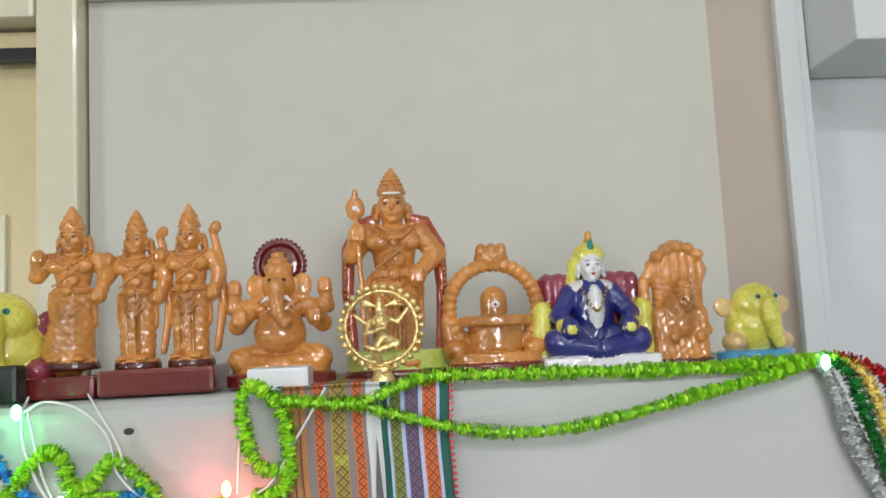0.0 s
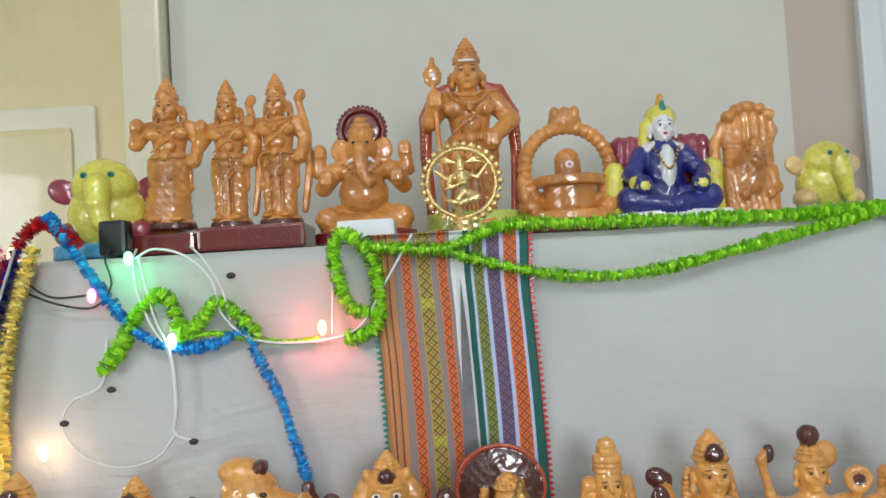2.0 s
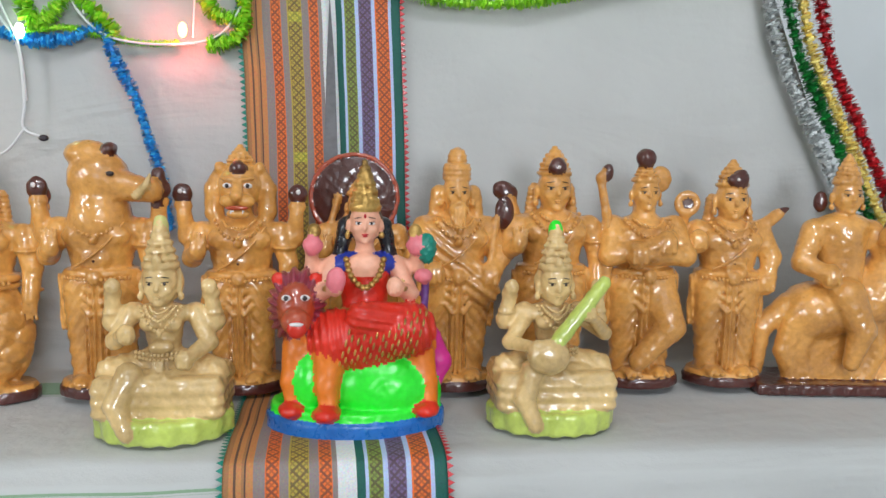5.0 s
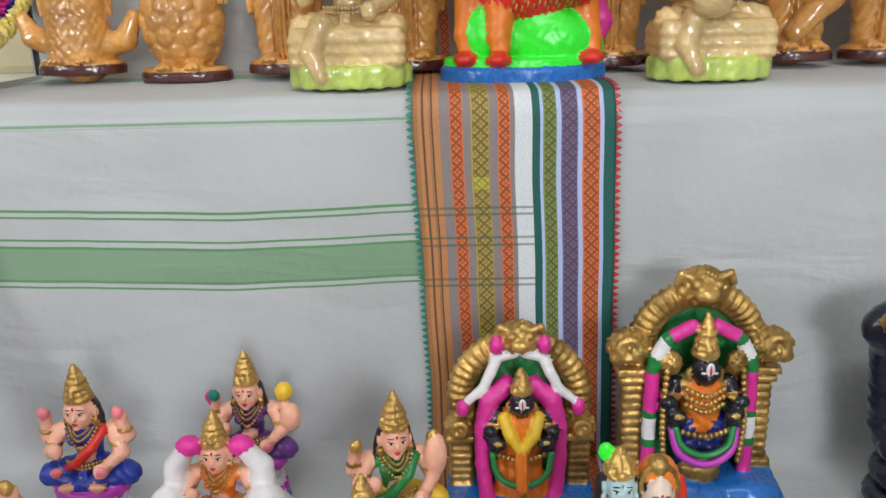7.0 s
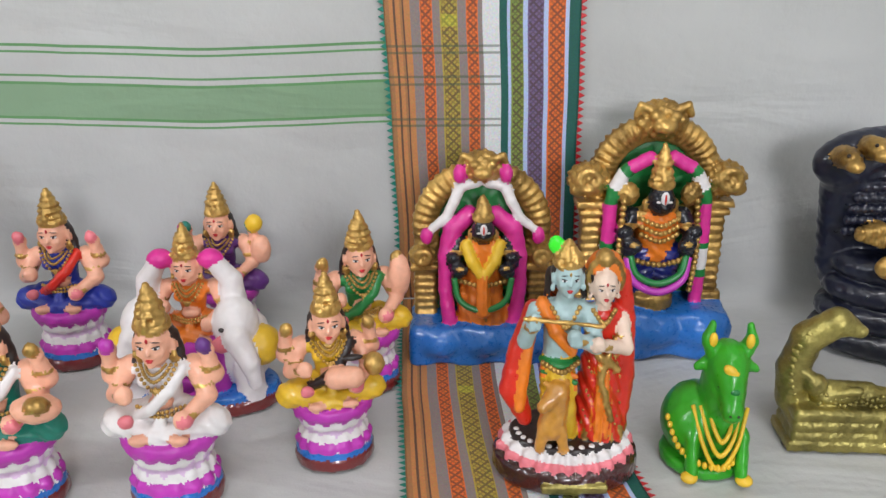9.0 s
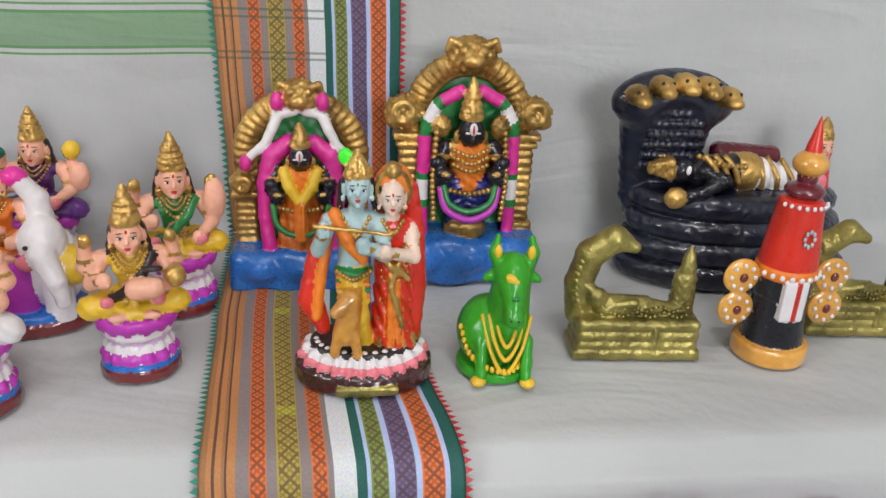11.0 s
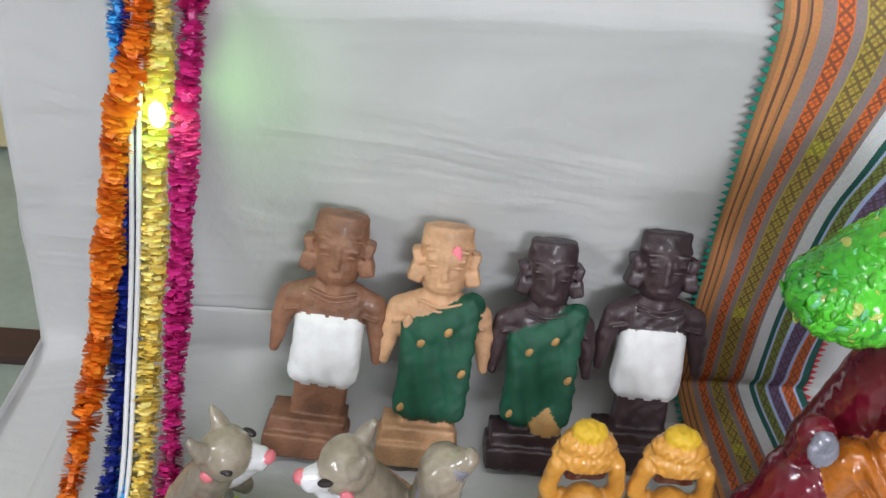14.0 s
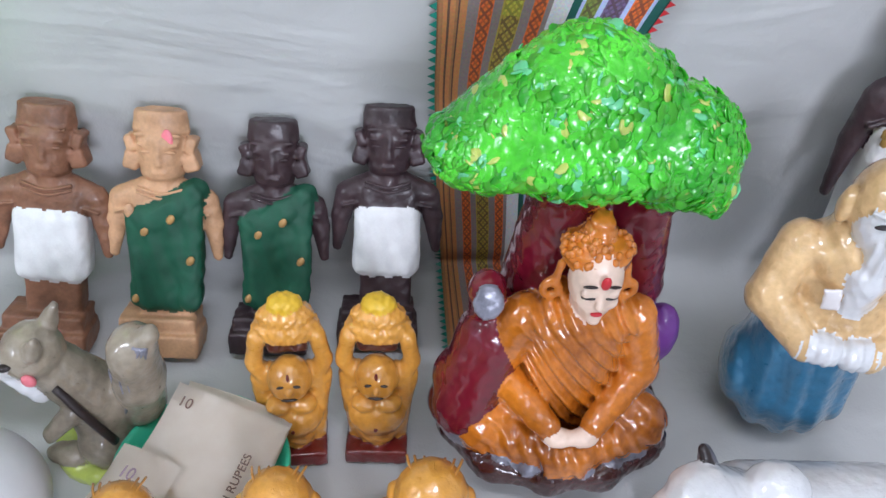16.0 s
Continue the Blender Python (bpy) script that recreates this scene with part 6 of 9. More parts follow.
done(small_goddess("royal", "royal", ("rose", "rose"), "red"), "small_goddess_statue", (-0.289, 0.503, Z3), 0.146, "painted clay goddess in royal blue on a pink lotus base", "statue", EIGHT)
done(small_goddess("red", "red", ("gold", "gold"), "red"), "small_goddess_statue", (-0.318, 0.402, Z3), 0.151, "painted clay goddess in red on a pink lotus base", "statue", EIGHT, turn=-4)
c = small_goddess("teal", "teal", ("gold", "gold"), "white_paint")
c.ball((0.22, -0.12, 0.52), (0.10, 0.07, 0.055), "skin")
c.ball((0.25, -0.16, 0.56), (0.05, 0.04, 0.035), "gold")
c.ball((-0.23, -0.08, 0.47), (0.055, 0.04, 0.055), "gold")
done(c, "small_goddess_statue", (-0.253, 0.330, Z3), 0.144, "painted clay goddess in dark green holding a gold bowl", "statue", EIGHT, turn=-3)
done(small_goddess("white_paint", "white_paint", ("magenta", "purple"), "white_paint"), "small_goddess_statue", (-0.157, 0.332, Z3), 0.145, "painted clay goddess in white on a pink lotus base", "statue", EIGHT)
c = small_goddess("purple", "purple", ("teal", "teal"))
c.ball((0.21, -0.02, 0.74), (0.05, 0.045, 0.055), "yellow")
c.ball((0.24, -0.03, 0.58), (0.06, 0.05, 0.09), "skin")
c.ball((-0.21, 0.0, 0.70), (0.04, 0.035, 0.045), "pink")
done(c, "small_goddess_statue", (-0.174, 0.540, Z3), 0.138, "painted clay goddess in purple with green and yellow fruit", "statue", EIGHT)
c = small_goddess("yellow", "green", ("gold", "gold"), "green")
c.ball((0.20, -0.03, 0.62), (0.06, 0.05, 0.12), "skin")
done(c, "small_goddess_statue", (-0.053, 0.462, Z3), 0.141, "painted clay goddess in green and gold on a pink lotus base", "statue", EIGHT, turn=14)
c = small_goddess("yellow", "yellow", ("gold", "gold"), "dark")
c.limb((0.02, -0.13, 0.50), (0.10, -0.17, 0.52), 0.055, 0.05, "skin")
c.ball((0.20, -0.12, 0.55), (0.05, 0.05, 0.06), "gold")
c.bead((0.10, -0.13, 0.60), (0.05, 0.02, 0.015), "dark")
done(c, "small_goddess_statue", (-0.065, 0.372, Z3), 0.133, "painted clay goddess in yellow with a child on her lap", "statue", EIGHT, turn=12)


def elephant_goddess():
    c = Clay(soft=0.01)
    c.disc((0, 0, 0.035), 0.40, 0.22, 0.035, "maroon", 0.012)
    c.disc((0, 0, 0.085), 0.385, 0.21, 0.025, "blue", 0.012)
    for s in (-1, 1):
        c.ball((s * 0.20, 0.02, 0.30), (0.17, 0.14, 0.22), "white_paint")
        c.ball((s * 0.22, -0.07, 0.46), (0.11, 0.12, 0.14), "white_paint")
        c.chain([(s * 0.24, -0.17, 0.44), (s * 0.30, -0.20, 0.32), (s * 0.32, -0.19, 0.20)], [0.065, 0.05, 0.035], "white_paint")
        c.chain([(s * 0.20, 0.0, 0.52), (s * 0.20, 0.0, 0.66), (s * 0.14, -0.02, 0.76)], [0.07, 0.055, 0.045], "white_paint")
        c.ball((s * 0.12, -0.02, 0.78), (0.06, 0.05, 0.05), "pink")
        c.ball((s * 0.34, -0.06, 0.34), (0.085, 0.10, 0.10), "yellow", k=0.005)
        c.bead((s * 0.18, -0.18, 0.48), (0.016, 0.01, 0.012), "dark")
        c.ball((s * 0.17, -0.18, 0.40), (0.05, 0.03, 0.04), "rose")
        c.limb((s * 0.26, -0.08, 0.24), (s * 0.27, -0.09, 0.10), 0.075, 0.07, "white_paint")
    c.slab((0, -0.02, 0.24), (0.16, 0.12, 0.16), "magenta", 0.05)
    seated("skin", "orange", "gold", 0.36, 0.62, c, band="gold", blouse="orange", raised=("pink", "pink"))
    c.ring((-0.02, -0.19, 0.17), 0.055, 0.016, "magenta", flat=0.7)
    return c


done(elephant_goddess(), "elephant_goddess_statue", (-0.170, 0.440, Z3), 0.145, "painted clay goddess in orange between two white elephants", "statue", EIGHT)


def arch_shrine(pillars):
    """A small deity before a green panel under a gold beaded arch, on a blue plinth."""
    c = Clay(soft=0.008)
    half = 0.30 if pillars else 0.32
    c.slab((0, 0.0, 0.095), (half, 0.15, 0.095), "blue", 0.030, wave=lambda x, y, z: 0.010 * np.sin(x * 26) * np.clip(-y / 0.1, 0, 1))
    for s in (-1, 0, 1):
        c.ball((s * 0.19, -0.11, 0.115), (0.115, 0.075, 0.075), "blue", k=0.02)
    zc, R, tube = (0.665, 0.205, 0.046) if pillars else (0.600, 0.255, 0.052)
    c.slab((0, 0.09, 0.42), (R * 0.95, 0.026, 0.26), "green", 0.02)
    c.ball((0, 0.09, zc), (R * 0.98, 0.030, R * 0.98), "green")
    bow = lambda x, y, z: 0.006 * np.sin(46 * np.arctan2(x, z - zc))
    c.ring((0, 0.065, zc), R, tube, "gold", wave=bow)
    c.ring((0, 0.050, zc), R - tube * 0.9, 0.014, "gold", k=0.003)
    c.ring((0, 0.050, zc), R + tube * 0.75, 0.013, "gold", k=0.003)
    for s in (-1, 1):
        if pillars:
            px = s * 0.232
            c.slab((px, 0.045, 0.385), (0.040, 0.046, 0.20), "gold", 0.012, wave=folds(0, 1, 0.034, 0.003))
            c.slab((px, 0.040, 0.585), (0.066, 0.056, 0.014), "gold", 0.006, k=0.003)
            c.slab((px, 0.040, 0.552), (0.054, 0.052, 0.012), "gold", 0.006, k=0.003)
            c.slab((px, 0.040, 0.205), (0.056, 0.052, 0.018), "gold", 0.006, k=0.003)
            c.ball((s * 0.255, 0.02, 0.680), (0.078, 0.060, 0.066), "gold", wave=lumps(0.045, 0.010))
            c.ring((s * 0.262, -0.030, 0.688), 0.036, 0.015, "gold", k=0.004)
            c.ball((s * 0.300, -0.01, 0.650), (0.030, 0.028, 0.030), "gold", k=0.004)
        else:
            px = s * 0.255
            c.slab((px, 0.045, 0.31), (0.050, 0.042, 0.125), "gold", 0.016, wave=folds(0, 1, 0.034, 0.003))
            c.slab((px, 0.035, 0.425), (0.064, 0.052, 0.014), "gold", 0.006, k=0.003)
            c.ball((s * 0.262, 0.02, 0.480), (0.066, 0.058, 0.054), "gold", wave=lumps(0.045, 0.009))
            c.ring((s * 0.262, -0.030, 0.485), 0.030, 0.014, "gold", k=0.004)
    # grinning mask at the crown of the arch
    zt = zc + R + (0.035 if pillars else 0.030)
    c.ball((0, 0.03, zt), (0.095, 0.060, 0.072), "gold", wave=lumps(0.045, 0.008))
    c.ball((0, -0.030, zt - 0.015), (0.044, 0.034, 0.030), "gold", k=0.004)
    for s in (-1, 1):
        c.ball((s * 0.036, -0.026, zt + 0.022), (0.022, 0.020, 0.020), "gold", k=0.003)
        c.chain([(s * 0.05, 0.0, zt + 0.04), (s * 0.085, 0.0, zt + 0.055), (s * 0.10, 0.0, zt + 0.02)], [0.018, 0.016, 0.012], "gold", k=0.003)
    # the deity
    low = "orange" if not pillars else "navy"
    c.disc((0, -0.045, 0.215), 0.085, 0.070, 0.022, "gold", 0.010)
    if pillars:
        c.ball((0, -0.075, 0.235), (0.075, 0.040, 0.035), "gold", k=0.004)
        for s in (-1, 1):
            c.limb((s * 0.035, -0.04, 0.25), (s * 0.048, -0.035, 0.40), 0.044, 0.056, low, wave=folds(0.3 * s, 1, 0.03, 0.004))
    else:
        c.limb((0, -0.035, 0.215), (0, -0.035, 0.42), 0.122, 0.078, low, flat=0.7, wave=lambda x, y, z: 0.004 * np.sin(x * 150) + 0.003 * np.sin(z * 90 + x * 60))
    c.limb((0, -0.03, 0.42), (0, -0.03, 0.53), 0.070, 0.078, "orange", flat=0.9, wave=folds(0.6, 0.8, 0.035, 0.003))
    c.ball((0, -0.025, 0.555), (0.105, 0.055, 0.036), "orange" if not pillars else "gold")
    c.ball((0, -0.070, 0.625), (0.050, 0.052, 0.060), "black", k=0.003)
    c.limb((0, -0.115, 0.628), (0, -0.124, 0.612), 0.008, 0.011, "black", k=0.003)
    tiered_crown(c, 0, -0.055, 0.672, 0.050, 0.115 if not pillars else 0.165, "gold")
    for s in (-1, 1):
        c.bead((s * 0.020, -0.118, 0.632), (0.011, 0.005, 0.005), "white_paint", n=4)
        c.ball((s * 0.054, -0.065, 0.605), (0.014, 0.016, 0.028), "gold", k=0.003)
        c.chain([(s * 0.095, -0.03, 0.555), (s * 0.130, -0.06, 0.475), (s * 0.088, -0.115, 0.46)], [0.032, 0.028, 0.024], "black")
        for dz, dy in ((0.0, 0.0), (0.040, 0.02), (-0.030, 0.015)):
            c.ball((s * (0.108 + 0.02 * (dz > 0)), -0.105 + dy, 0.465 + dz), (0.032, 0.028, 0.026), "black", k=0.004)
        c.ball((s * 0.112, -0.058, 0.520), (0.036, 0.036, 0.012), "gold", k=0.002)
        c.ball((s * 0.098, -0.118, 0.470), (0.022, 0.022, 0.010), "gold", k=0.002)
    c.bead((0, -0.124, 0.648), (0.016, 0.006, 0.026), "white_paint")
    c.bead((0, -0.130, 0.646), (0.004, 0.005, 0.020), "red")
    c.string([(-0.115, -0.085, 0.40), (0, -0.125, 0.39), (0.115, -0.085, 0.40)], 0.012, "gold", 13)
    if not pillars:
        # pink garland round the figure, white swags above, yellow sash
        c.chain([(-0.145, -0.075, 0.20), (-0.165, -0.060, 0.34), (-0.165, -0.040, 0.50), (-0.130, -0.01, 0.615), (-0.060, 0.02, 0.668)], [0.034, 0.030, 0.032, 0.044, 0.040], "pink", k=0.005)
        c.chain([(0.145, -0.075, 0.20), (0.165, -0.060, 0.34), (0.165, -0.040, 0.50), (0.130, -0.01, 0.615), (0.060, 0.02, 0.668)], [0.034, 0.030, 0.032, 0.044, 0.040], "pink", k=0.005)
        c.cord([(-0.125, -0.105, 0.42), (-0.105, -0.128, 0.33), (-0.04, -0.140, 0.285), (0.04, -0.140, 0.285), (0.105, -0.128, 0.33), (0.125, -0.105, 0.42)], 0.014, "green")
        for s in (-1, 1):
            c.chain([(s * 0.02, 0.02, 0.815), (s * 0.095, 0.02, 0.800), (s * 0.125, 0.0, 0.735), (s * 0.16, -0.01, 0.665), (s * 0.225, -0.02, 0.615)], [0.022, 0.026, 0.024, 0.022, 0.018], "white_paint", k=0.004)
            c.ball((s * 0.245, -0.025, 0.585), (0.028, 0.026, 0.040), "pink", k=0.004)
            c.ball((s * 0.10, 0.0, 0.860), (0.028, 0.030, 0.042), "pink", k=0.004)
            c.chain([(s * 0.075, -0.075, 0.565), (s * 0.05, -0.105, 0.50), (0.0, -0.115, 0.42)], [0.024, 0.026, 0.022], "yellow", k=0.004)
        c.limb((0, -0.115, 0.42), (0, -0.130, 0.27), 0.026, 0.034, "orange", k=0.004, wave=folds(1, 0, 0.02, 0.004))
    else:
        for s in (-1, 1):
            knots = ((0.178, 0.20), (0.180, 0.31), (0.180, 0.335), (0.180, 0.425), (0.180, 0.45), (0.176, 0.60), (0.166, 0.655), (0.135, 0.715), (0.115, 0.735), (0.045, 0.775))
            for (a, b), m in zip(zip(knots, knots[1:]), ("pink", "green", "white_paint", "green", "pink", "green", "white_paint", "green", "pink")):
                c.limb((s * a[0], -0.03, a[1]), (s * b[0], -0.03, b[1]), 0.026, 0.026, m, k=0.002)
            c.string([(s * 0.135, -0.07, 0.62), (s * 0.145, -0.085, 0.44), (s * 0.135, -0.085, 0.27)], 0.013, "gold", 16)
            c.ball((s * 0.115, -0.045, 0.640), (0.038, 0.028, 0.046), "gold", k=0.004, wave=lumps(0.03, 0.005))
        c.cord([(-0.115, -0.10, 0.41), (-0.09, -0.125, 0.325), (0, -0.140, 0.285), (0.09, -0.125, 0.325), (0.115, -0.10, 0.41)], 0.015, "magenta")
        c.cord([(-0.105, -0.105, 0.42), (-0.08, -0.125, 0.35), (0, -0.135, 0.318), (0.08, -0.125, 0.35), (0.105, -0.105, 0.42)], 0.013, "green")
        for dz in (0.0, 0.03, 0.06):
            c.string([(-0.065, -0.085, 0.555 - dz), (0, -0.105, 0.535 - dz), (0.065, -0.085, 0.555 - dz)], 0.011, "gold", 9)
    return c


done(arch_shrine(False), "arched_shrine_statue", (0.038, 0.505, Z3), 0.175, "painted clay deity in orange beneath a gold arch", "statue", "deities under gold arches", cell=0.0015)
done(arch_shrine(True), "arched_shrine_statue", (0.173, 0.518, Z3), 0.206, "painted clay deity with striped garlands beneath a gold pillared arch", "statue", "deities under gold arches", cell=0.0016)


def couple():
    """A blue flute player and his partner on an oval flowered plinth, a calf before them."""
    c = Clay(soft=0.008)
    c.disc((0, 0, 0.045), 0.285, 0.20, 0.045, "buddha_dark", 0.022)
    c.slab((0.01, -0.198, 0.040), (0.125, 0.010, 0.018), "old_brass", 0.005)
    c.disc((0, 0, 0.100), 0.262, 0.182, 0.018, "rose", 0.012, wave=pleats(22, 0.008))
    c.disc((0, 0, 0.124), 0.245, 0.168, 0.020, "white_paint", 0.012, wave=pleats(22, 0.007))
    c.disc((0, 0, 0.145), 0.220, 0.146, 0.018, "dark", 0.010)
    for i in range(15):
        a = math.pi * (1.02 + 0.96 * i / 14)
        c.bead((0.195 * math.cos(a), 0.128 * math.sin(a), 0.163), (0.013, 0.012, 0.006), "white_paint", n=4)
    # flute player, crossed legs in a golden waistcloth
    c.limb((-0.050, -0.01, 0.18), (-0.045, -0.01, 0.44), 0.052, 0.068, "yellow", wave=folds(0.3, 1, 0.035, 0.004))
    c.chain([(0.0, -0.05, 0.18), (-0.02, -0.075, 0.30), (-0.045, -0.05, 0.42)], [0.034, 0.040, 0.048], "yellow", k=0.006)
    for i in range(4):
        c.limb((-0.105, -0.04, 0.44 - 0.014 * i), (0.015, -0.075, 0.42 - 0.022 * i), 0.012, 0.010, ("orange", "green", "orange", "yellow")[i], k=0.003)
    c.ball((-0.045, -0.03, 0.462), (0.078, 0.060, 0.022), "green", k=0.004)
    c.string([(-0.11, -0.065, 0.47), (-0.045, -0.105, 0.455), (0.02, -0.065, 0.47)], 0.011, "gold", 11)
    c.limb((-0.045, -0.01, 0.48), (-0.035, -0.02, 0.62), 0.058, 0.072, "pale_blue_skin", flat=0.85)
    c.ball((-0.035, -0.015, 0.652), (0.104, 0.054, 0.042), "pale_blue_skin")
    c.string([(-0.085, -0.055, 0.675), (-0.035, -0.085, 0.615), (0.015, -0.055, 0.675)], 0.010, "gold", 11)
    c.chain([(-0.115, -0.03, 0.68), (-0.075, -0.075, 0.60), (-0.01, -0.085, 0.53)], [0.026, 0.026, 0.022], "orange", k=0.004)
    c.limb((-0.035, -0.02, 0.68), (-0.032, -0.03, 0.73), 0.032, 0.030, "pale_blue_skin")
    face(c, (-0.030, -0.045, 0.785), 0.058, "pale_blue_skin", None, hair="dark", dot="gold")
    tiered_crown(c, -0.030, -0.030, 0.825, 0.060, 0.090, "gold")
    c.ball((-0.068, -0.02, 0.885), (0.030, 0.014, 0.042), "bright_green", rot=(0, -38, 0), k=0.003)
    for s in (-1, 1):
        c.limb((-0.030 + s * 0.056, 0.0, 0.79), (-0.030 + s * 0.070, 0.0, 0.69), 0.018, 0.012, "dark", k=0.004)
    arm(c, (-0.135, -0.02, 0.648), (-0.180, -0.07, 0.56), (-0.155, -0.12, 0.655), 0.029, "pale_blue_skin", "gold")
    arm(c, (0.055, -0.03, 0.648), (0.075, -0.10, 0.555), (-0.01, -0.135, 0.60), 0.029, "pale_blue_skin", "gold")
    c.limb((-0.19, -0.135, 0.675), (0.09, -0.135, 0.645), 0.008, 0.008, "gold", k=0.002)
    c.chain([(-0.14, 0.03, 0.63), (-0.185, 0.02, 0.48), (-0.215, 0.0, 0.33), (-0.165, -0.02, 0.22)], [0.036, 0.046, 0.050, 0.030], "red", k=0.006)
    c.chain([(-0.145, 0.0, 0.60), (-0.175, -0.03, 0.42), (-0.19, -0.05, 0.28)], [0.020, 0.024, 0.020], "orange", k=0.004)
    # partner in a dotted red sari
    c.limb((0.12, 0.0, 0.17), (0.115, 0.0, 0.48), 0.100, 0.066, "red", wave=folds(0.9, 0.45, 0.042, 0.006))
    c.disc((0.12, 0, 0.178), 0.108, 0.094, 0.022, "gold", 0.012, wave=pleats(12, 0.007))
    c.limb((0.118, -0.085, 0.19), (0.11, -0.075, 0.46), 0.034, 0.020, "orange", flat=0.6, k=0.004, wave=folds(1, 0, 0.020, 0.005))
    c.limb((0.115, 0, 0.48), (0.108, -0.01, 0.61), 0.056, 0.066, "red", flat=0.85)
    c.ball((0.108, -0.01, 0.632), (0.086, 0.052, 0.040), "red")
    c.limb((0.105, -0.02, 0.65), (0.103, -0.03, 0.70), 0.028, 0.027, "pale_skin")
    face(c, (0.102, -0.045, 0.748), 0.053, "pale_skin", None, hair="dark", dot="lip")
    c.ball((0.110, 0.005, 0.775), (0.074, 0.060, 0.088), "orange", k=0.004)
    c.ring((0.105, -0.030, 0.772), 0.062, 0.010, "gold", flat=1.2, k=0.003)
    c.ball((0.103, -0.02, 0.842), (0.034, 0.034, 0.034), "gold", k=0.004)
    c.string([(0.065, -0.055, 0.665), (0.105, -0.078, 0.625), (0.145, -0.055, 0.665)], 0.010, "gold", 10)
    c.chain([(0.180, 0.0, 0.77), (0.198, 0.01, 0.60), (0.205, 0.01, 0.38), (0.195, 0.0, 0.21)], [0.026, 0.040, 0.048, 0.042], "red", k=0.008)
    c.chain([(0.150, -0.065, 0.56), (0.10, -0.092, 0.42), (0.150, -0.098, 0.26)], [0.010, 0.012, 0.012], "gold", k=0.003)
    c.chain([(0.045, -0.050, 0.56), (0.10, -0.085, 0.50), (0.170, -0.06, 0.44)], [0.012, 0.016, 0.014], "gold", k=0.003)
    arm(c, (0.175, -0.02, 0.62), (0.190, -0.08, 0.535), (0.075, -0.135, 0.575), 0.026, "pale_skin", "gold")
    rnd = random.Random(5)
    for i in range(70):
        a, b = rnd.uniform(-0.9, 1.2), rnd.uniform(0.21, 0.50)
        w = 0.100 - 0.034 * (b - 0.17) / 0.31
        c.bead((0.12 + w * math.sin(a), -w * 0.98 * math.cos(a), b), (0.0065, 0.005, 0.0065), "gold", n=3)
    # calf at their feet
    c.limb((-0.075, -0.105, 0.24), (-0.055, -0.105, 0.38), 0.052, 0.042, "orange_glaze")
    c.limb((-0.075, -0.12, 0.37), (-0.115, -0.15, 0.345), 0.034, 0.022, "orange_glaze", k=0.006)
    for dx in (-0.055, 0.035):
        c.limb((-0.065 + dx * 0.7, -0.12, 0.24), (-0.065 + dx, -0.135, 0.168), 0.024, 0.020, "orange_glaze", k=0.006)
    for s in (-1, 1):
        c.ball((-0.062 + s * 0.034, -0.10, 0.405), (0.020, 0.012, 0.012), "orange_glaze", rot=(0, -s * 25, 0), k=0.004)
    c.bead((-0.085, -0.150, 0.375), 0.006, "dark", n=4)
    return c


done(couple(), "couple_statue", (0.084, 0.352, Z3 + 0.004), 0.172, "painted resin blue flute player and partner in red", "statue", cell=0.0013, wide=0.93)


def green_bull():
    """A seated bull with horns, its body to one side, hung with gold chains."""
    c = Clay()
    c.disc((0, 0.02, 0.04), 0.36, 0.26, 0.04, "grass", 0.025)
    c.ball((-0.07, 0.05, 0.27), (0.30, 0.24, 0.25), "grass")
    c.ball((0.08, -0.02, 0.34), (0.21, 0.19, 0.28), "grass")
    c.limb((0.08, -0.02, 0.50), (0.09, -0.05, 0.72), 0.19, 0.165, "grass")
    c.limb((0.09, -0.10, 0.70), (0.10, -0.22, 0.54), 0.145, 0.085, "grass")
    c.ball((0.10, -0.265, 0.515), (0.085, 0.05, 0.060), "grass", k=0.02)
    for s in (-1, 1):
        c.chain([(0.09 + s * 0.12, -0.03, 0.80), (0.09 + s * 0.17, -0.03, 0.88), (0.09 + s * 0.15, -0.03, 0.975)], [0.065, 0.052, 0.030], "grass")
        c.bead((0.09 + s * 0.145, -0.075, 0.90), (0.036, 0.022, 0.050), "yellow", n=6)
        c.limb((0.09 + s * 0.16, -0.02, 0.72), (0.09 + s * 0.24, -0.03, 0.69), 0.045, 0.026, "grass")
        c.bead((0.09 + s * 0.075, -0.195, 0.655), (0.034, 0.014, 0.014), "dark", n=5)
        c.bead((0.10 + s * 0.03, -0.312, 0.525), (0.012, 0.008, 0.008), "dark", n=4)
        c.limb((0.05 + s * 0.20, -0.14, 0.28), (0.05 + s * 0.20, -0.24, 0.05), 0.062, 0.05, "grass")
        c.bead((0.05 + s * 0.22, -0.262, 0.045), (0.072, 0.05, 0.036), "yellow")
    c.bead((0.085, -0.200, 0.755), (0.085, 0.03, 0.040), "yellow", rot=(0, 25, 0))
    c.bead((0.10, -0.255, 0.655), (0.040, 0.02, 0.020), "green")
    for w, dz in ((0.22, 0.36), (0.16, 0.26), (0.10, 0.16)):
        c.cord([(0.06 - w, -0.10, 0.46), (0.06 - w * 0.6, -0.215, 0.46 - dz * 0.6), (0.06, -0.245, 0.46 - dz), (0.06 + w * 0.6, -0.215, 0.46 - dz * 0.6), (0.06 + w, -0.10, 0.46)], 0.017, "yellow")
    c.string([(-0.34, -0.06, 0.34), (-0.26, -0.16, 0.20), (-0.10, -0.23, 0.13), (0.10, -0.25, 0.12), (0.24, -0.17, 0.16)], 0.024, "yellow", 17)
    return c


done(green_bull(), "green_bull_statue", (0.176, 0.362, Z3), 0.102, "small green painted clay bull figure with gold garlands", "statue", turn=-6, wide=0.74)


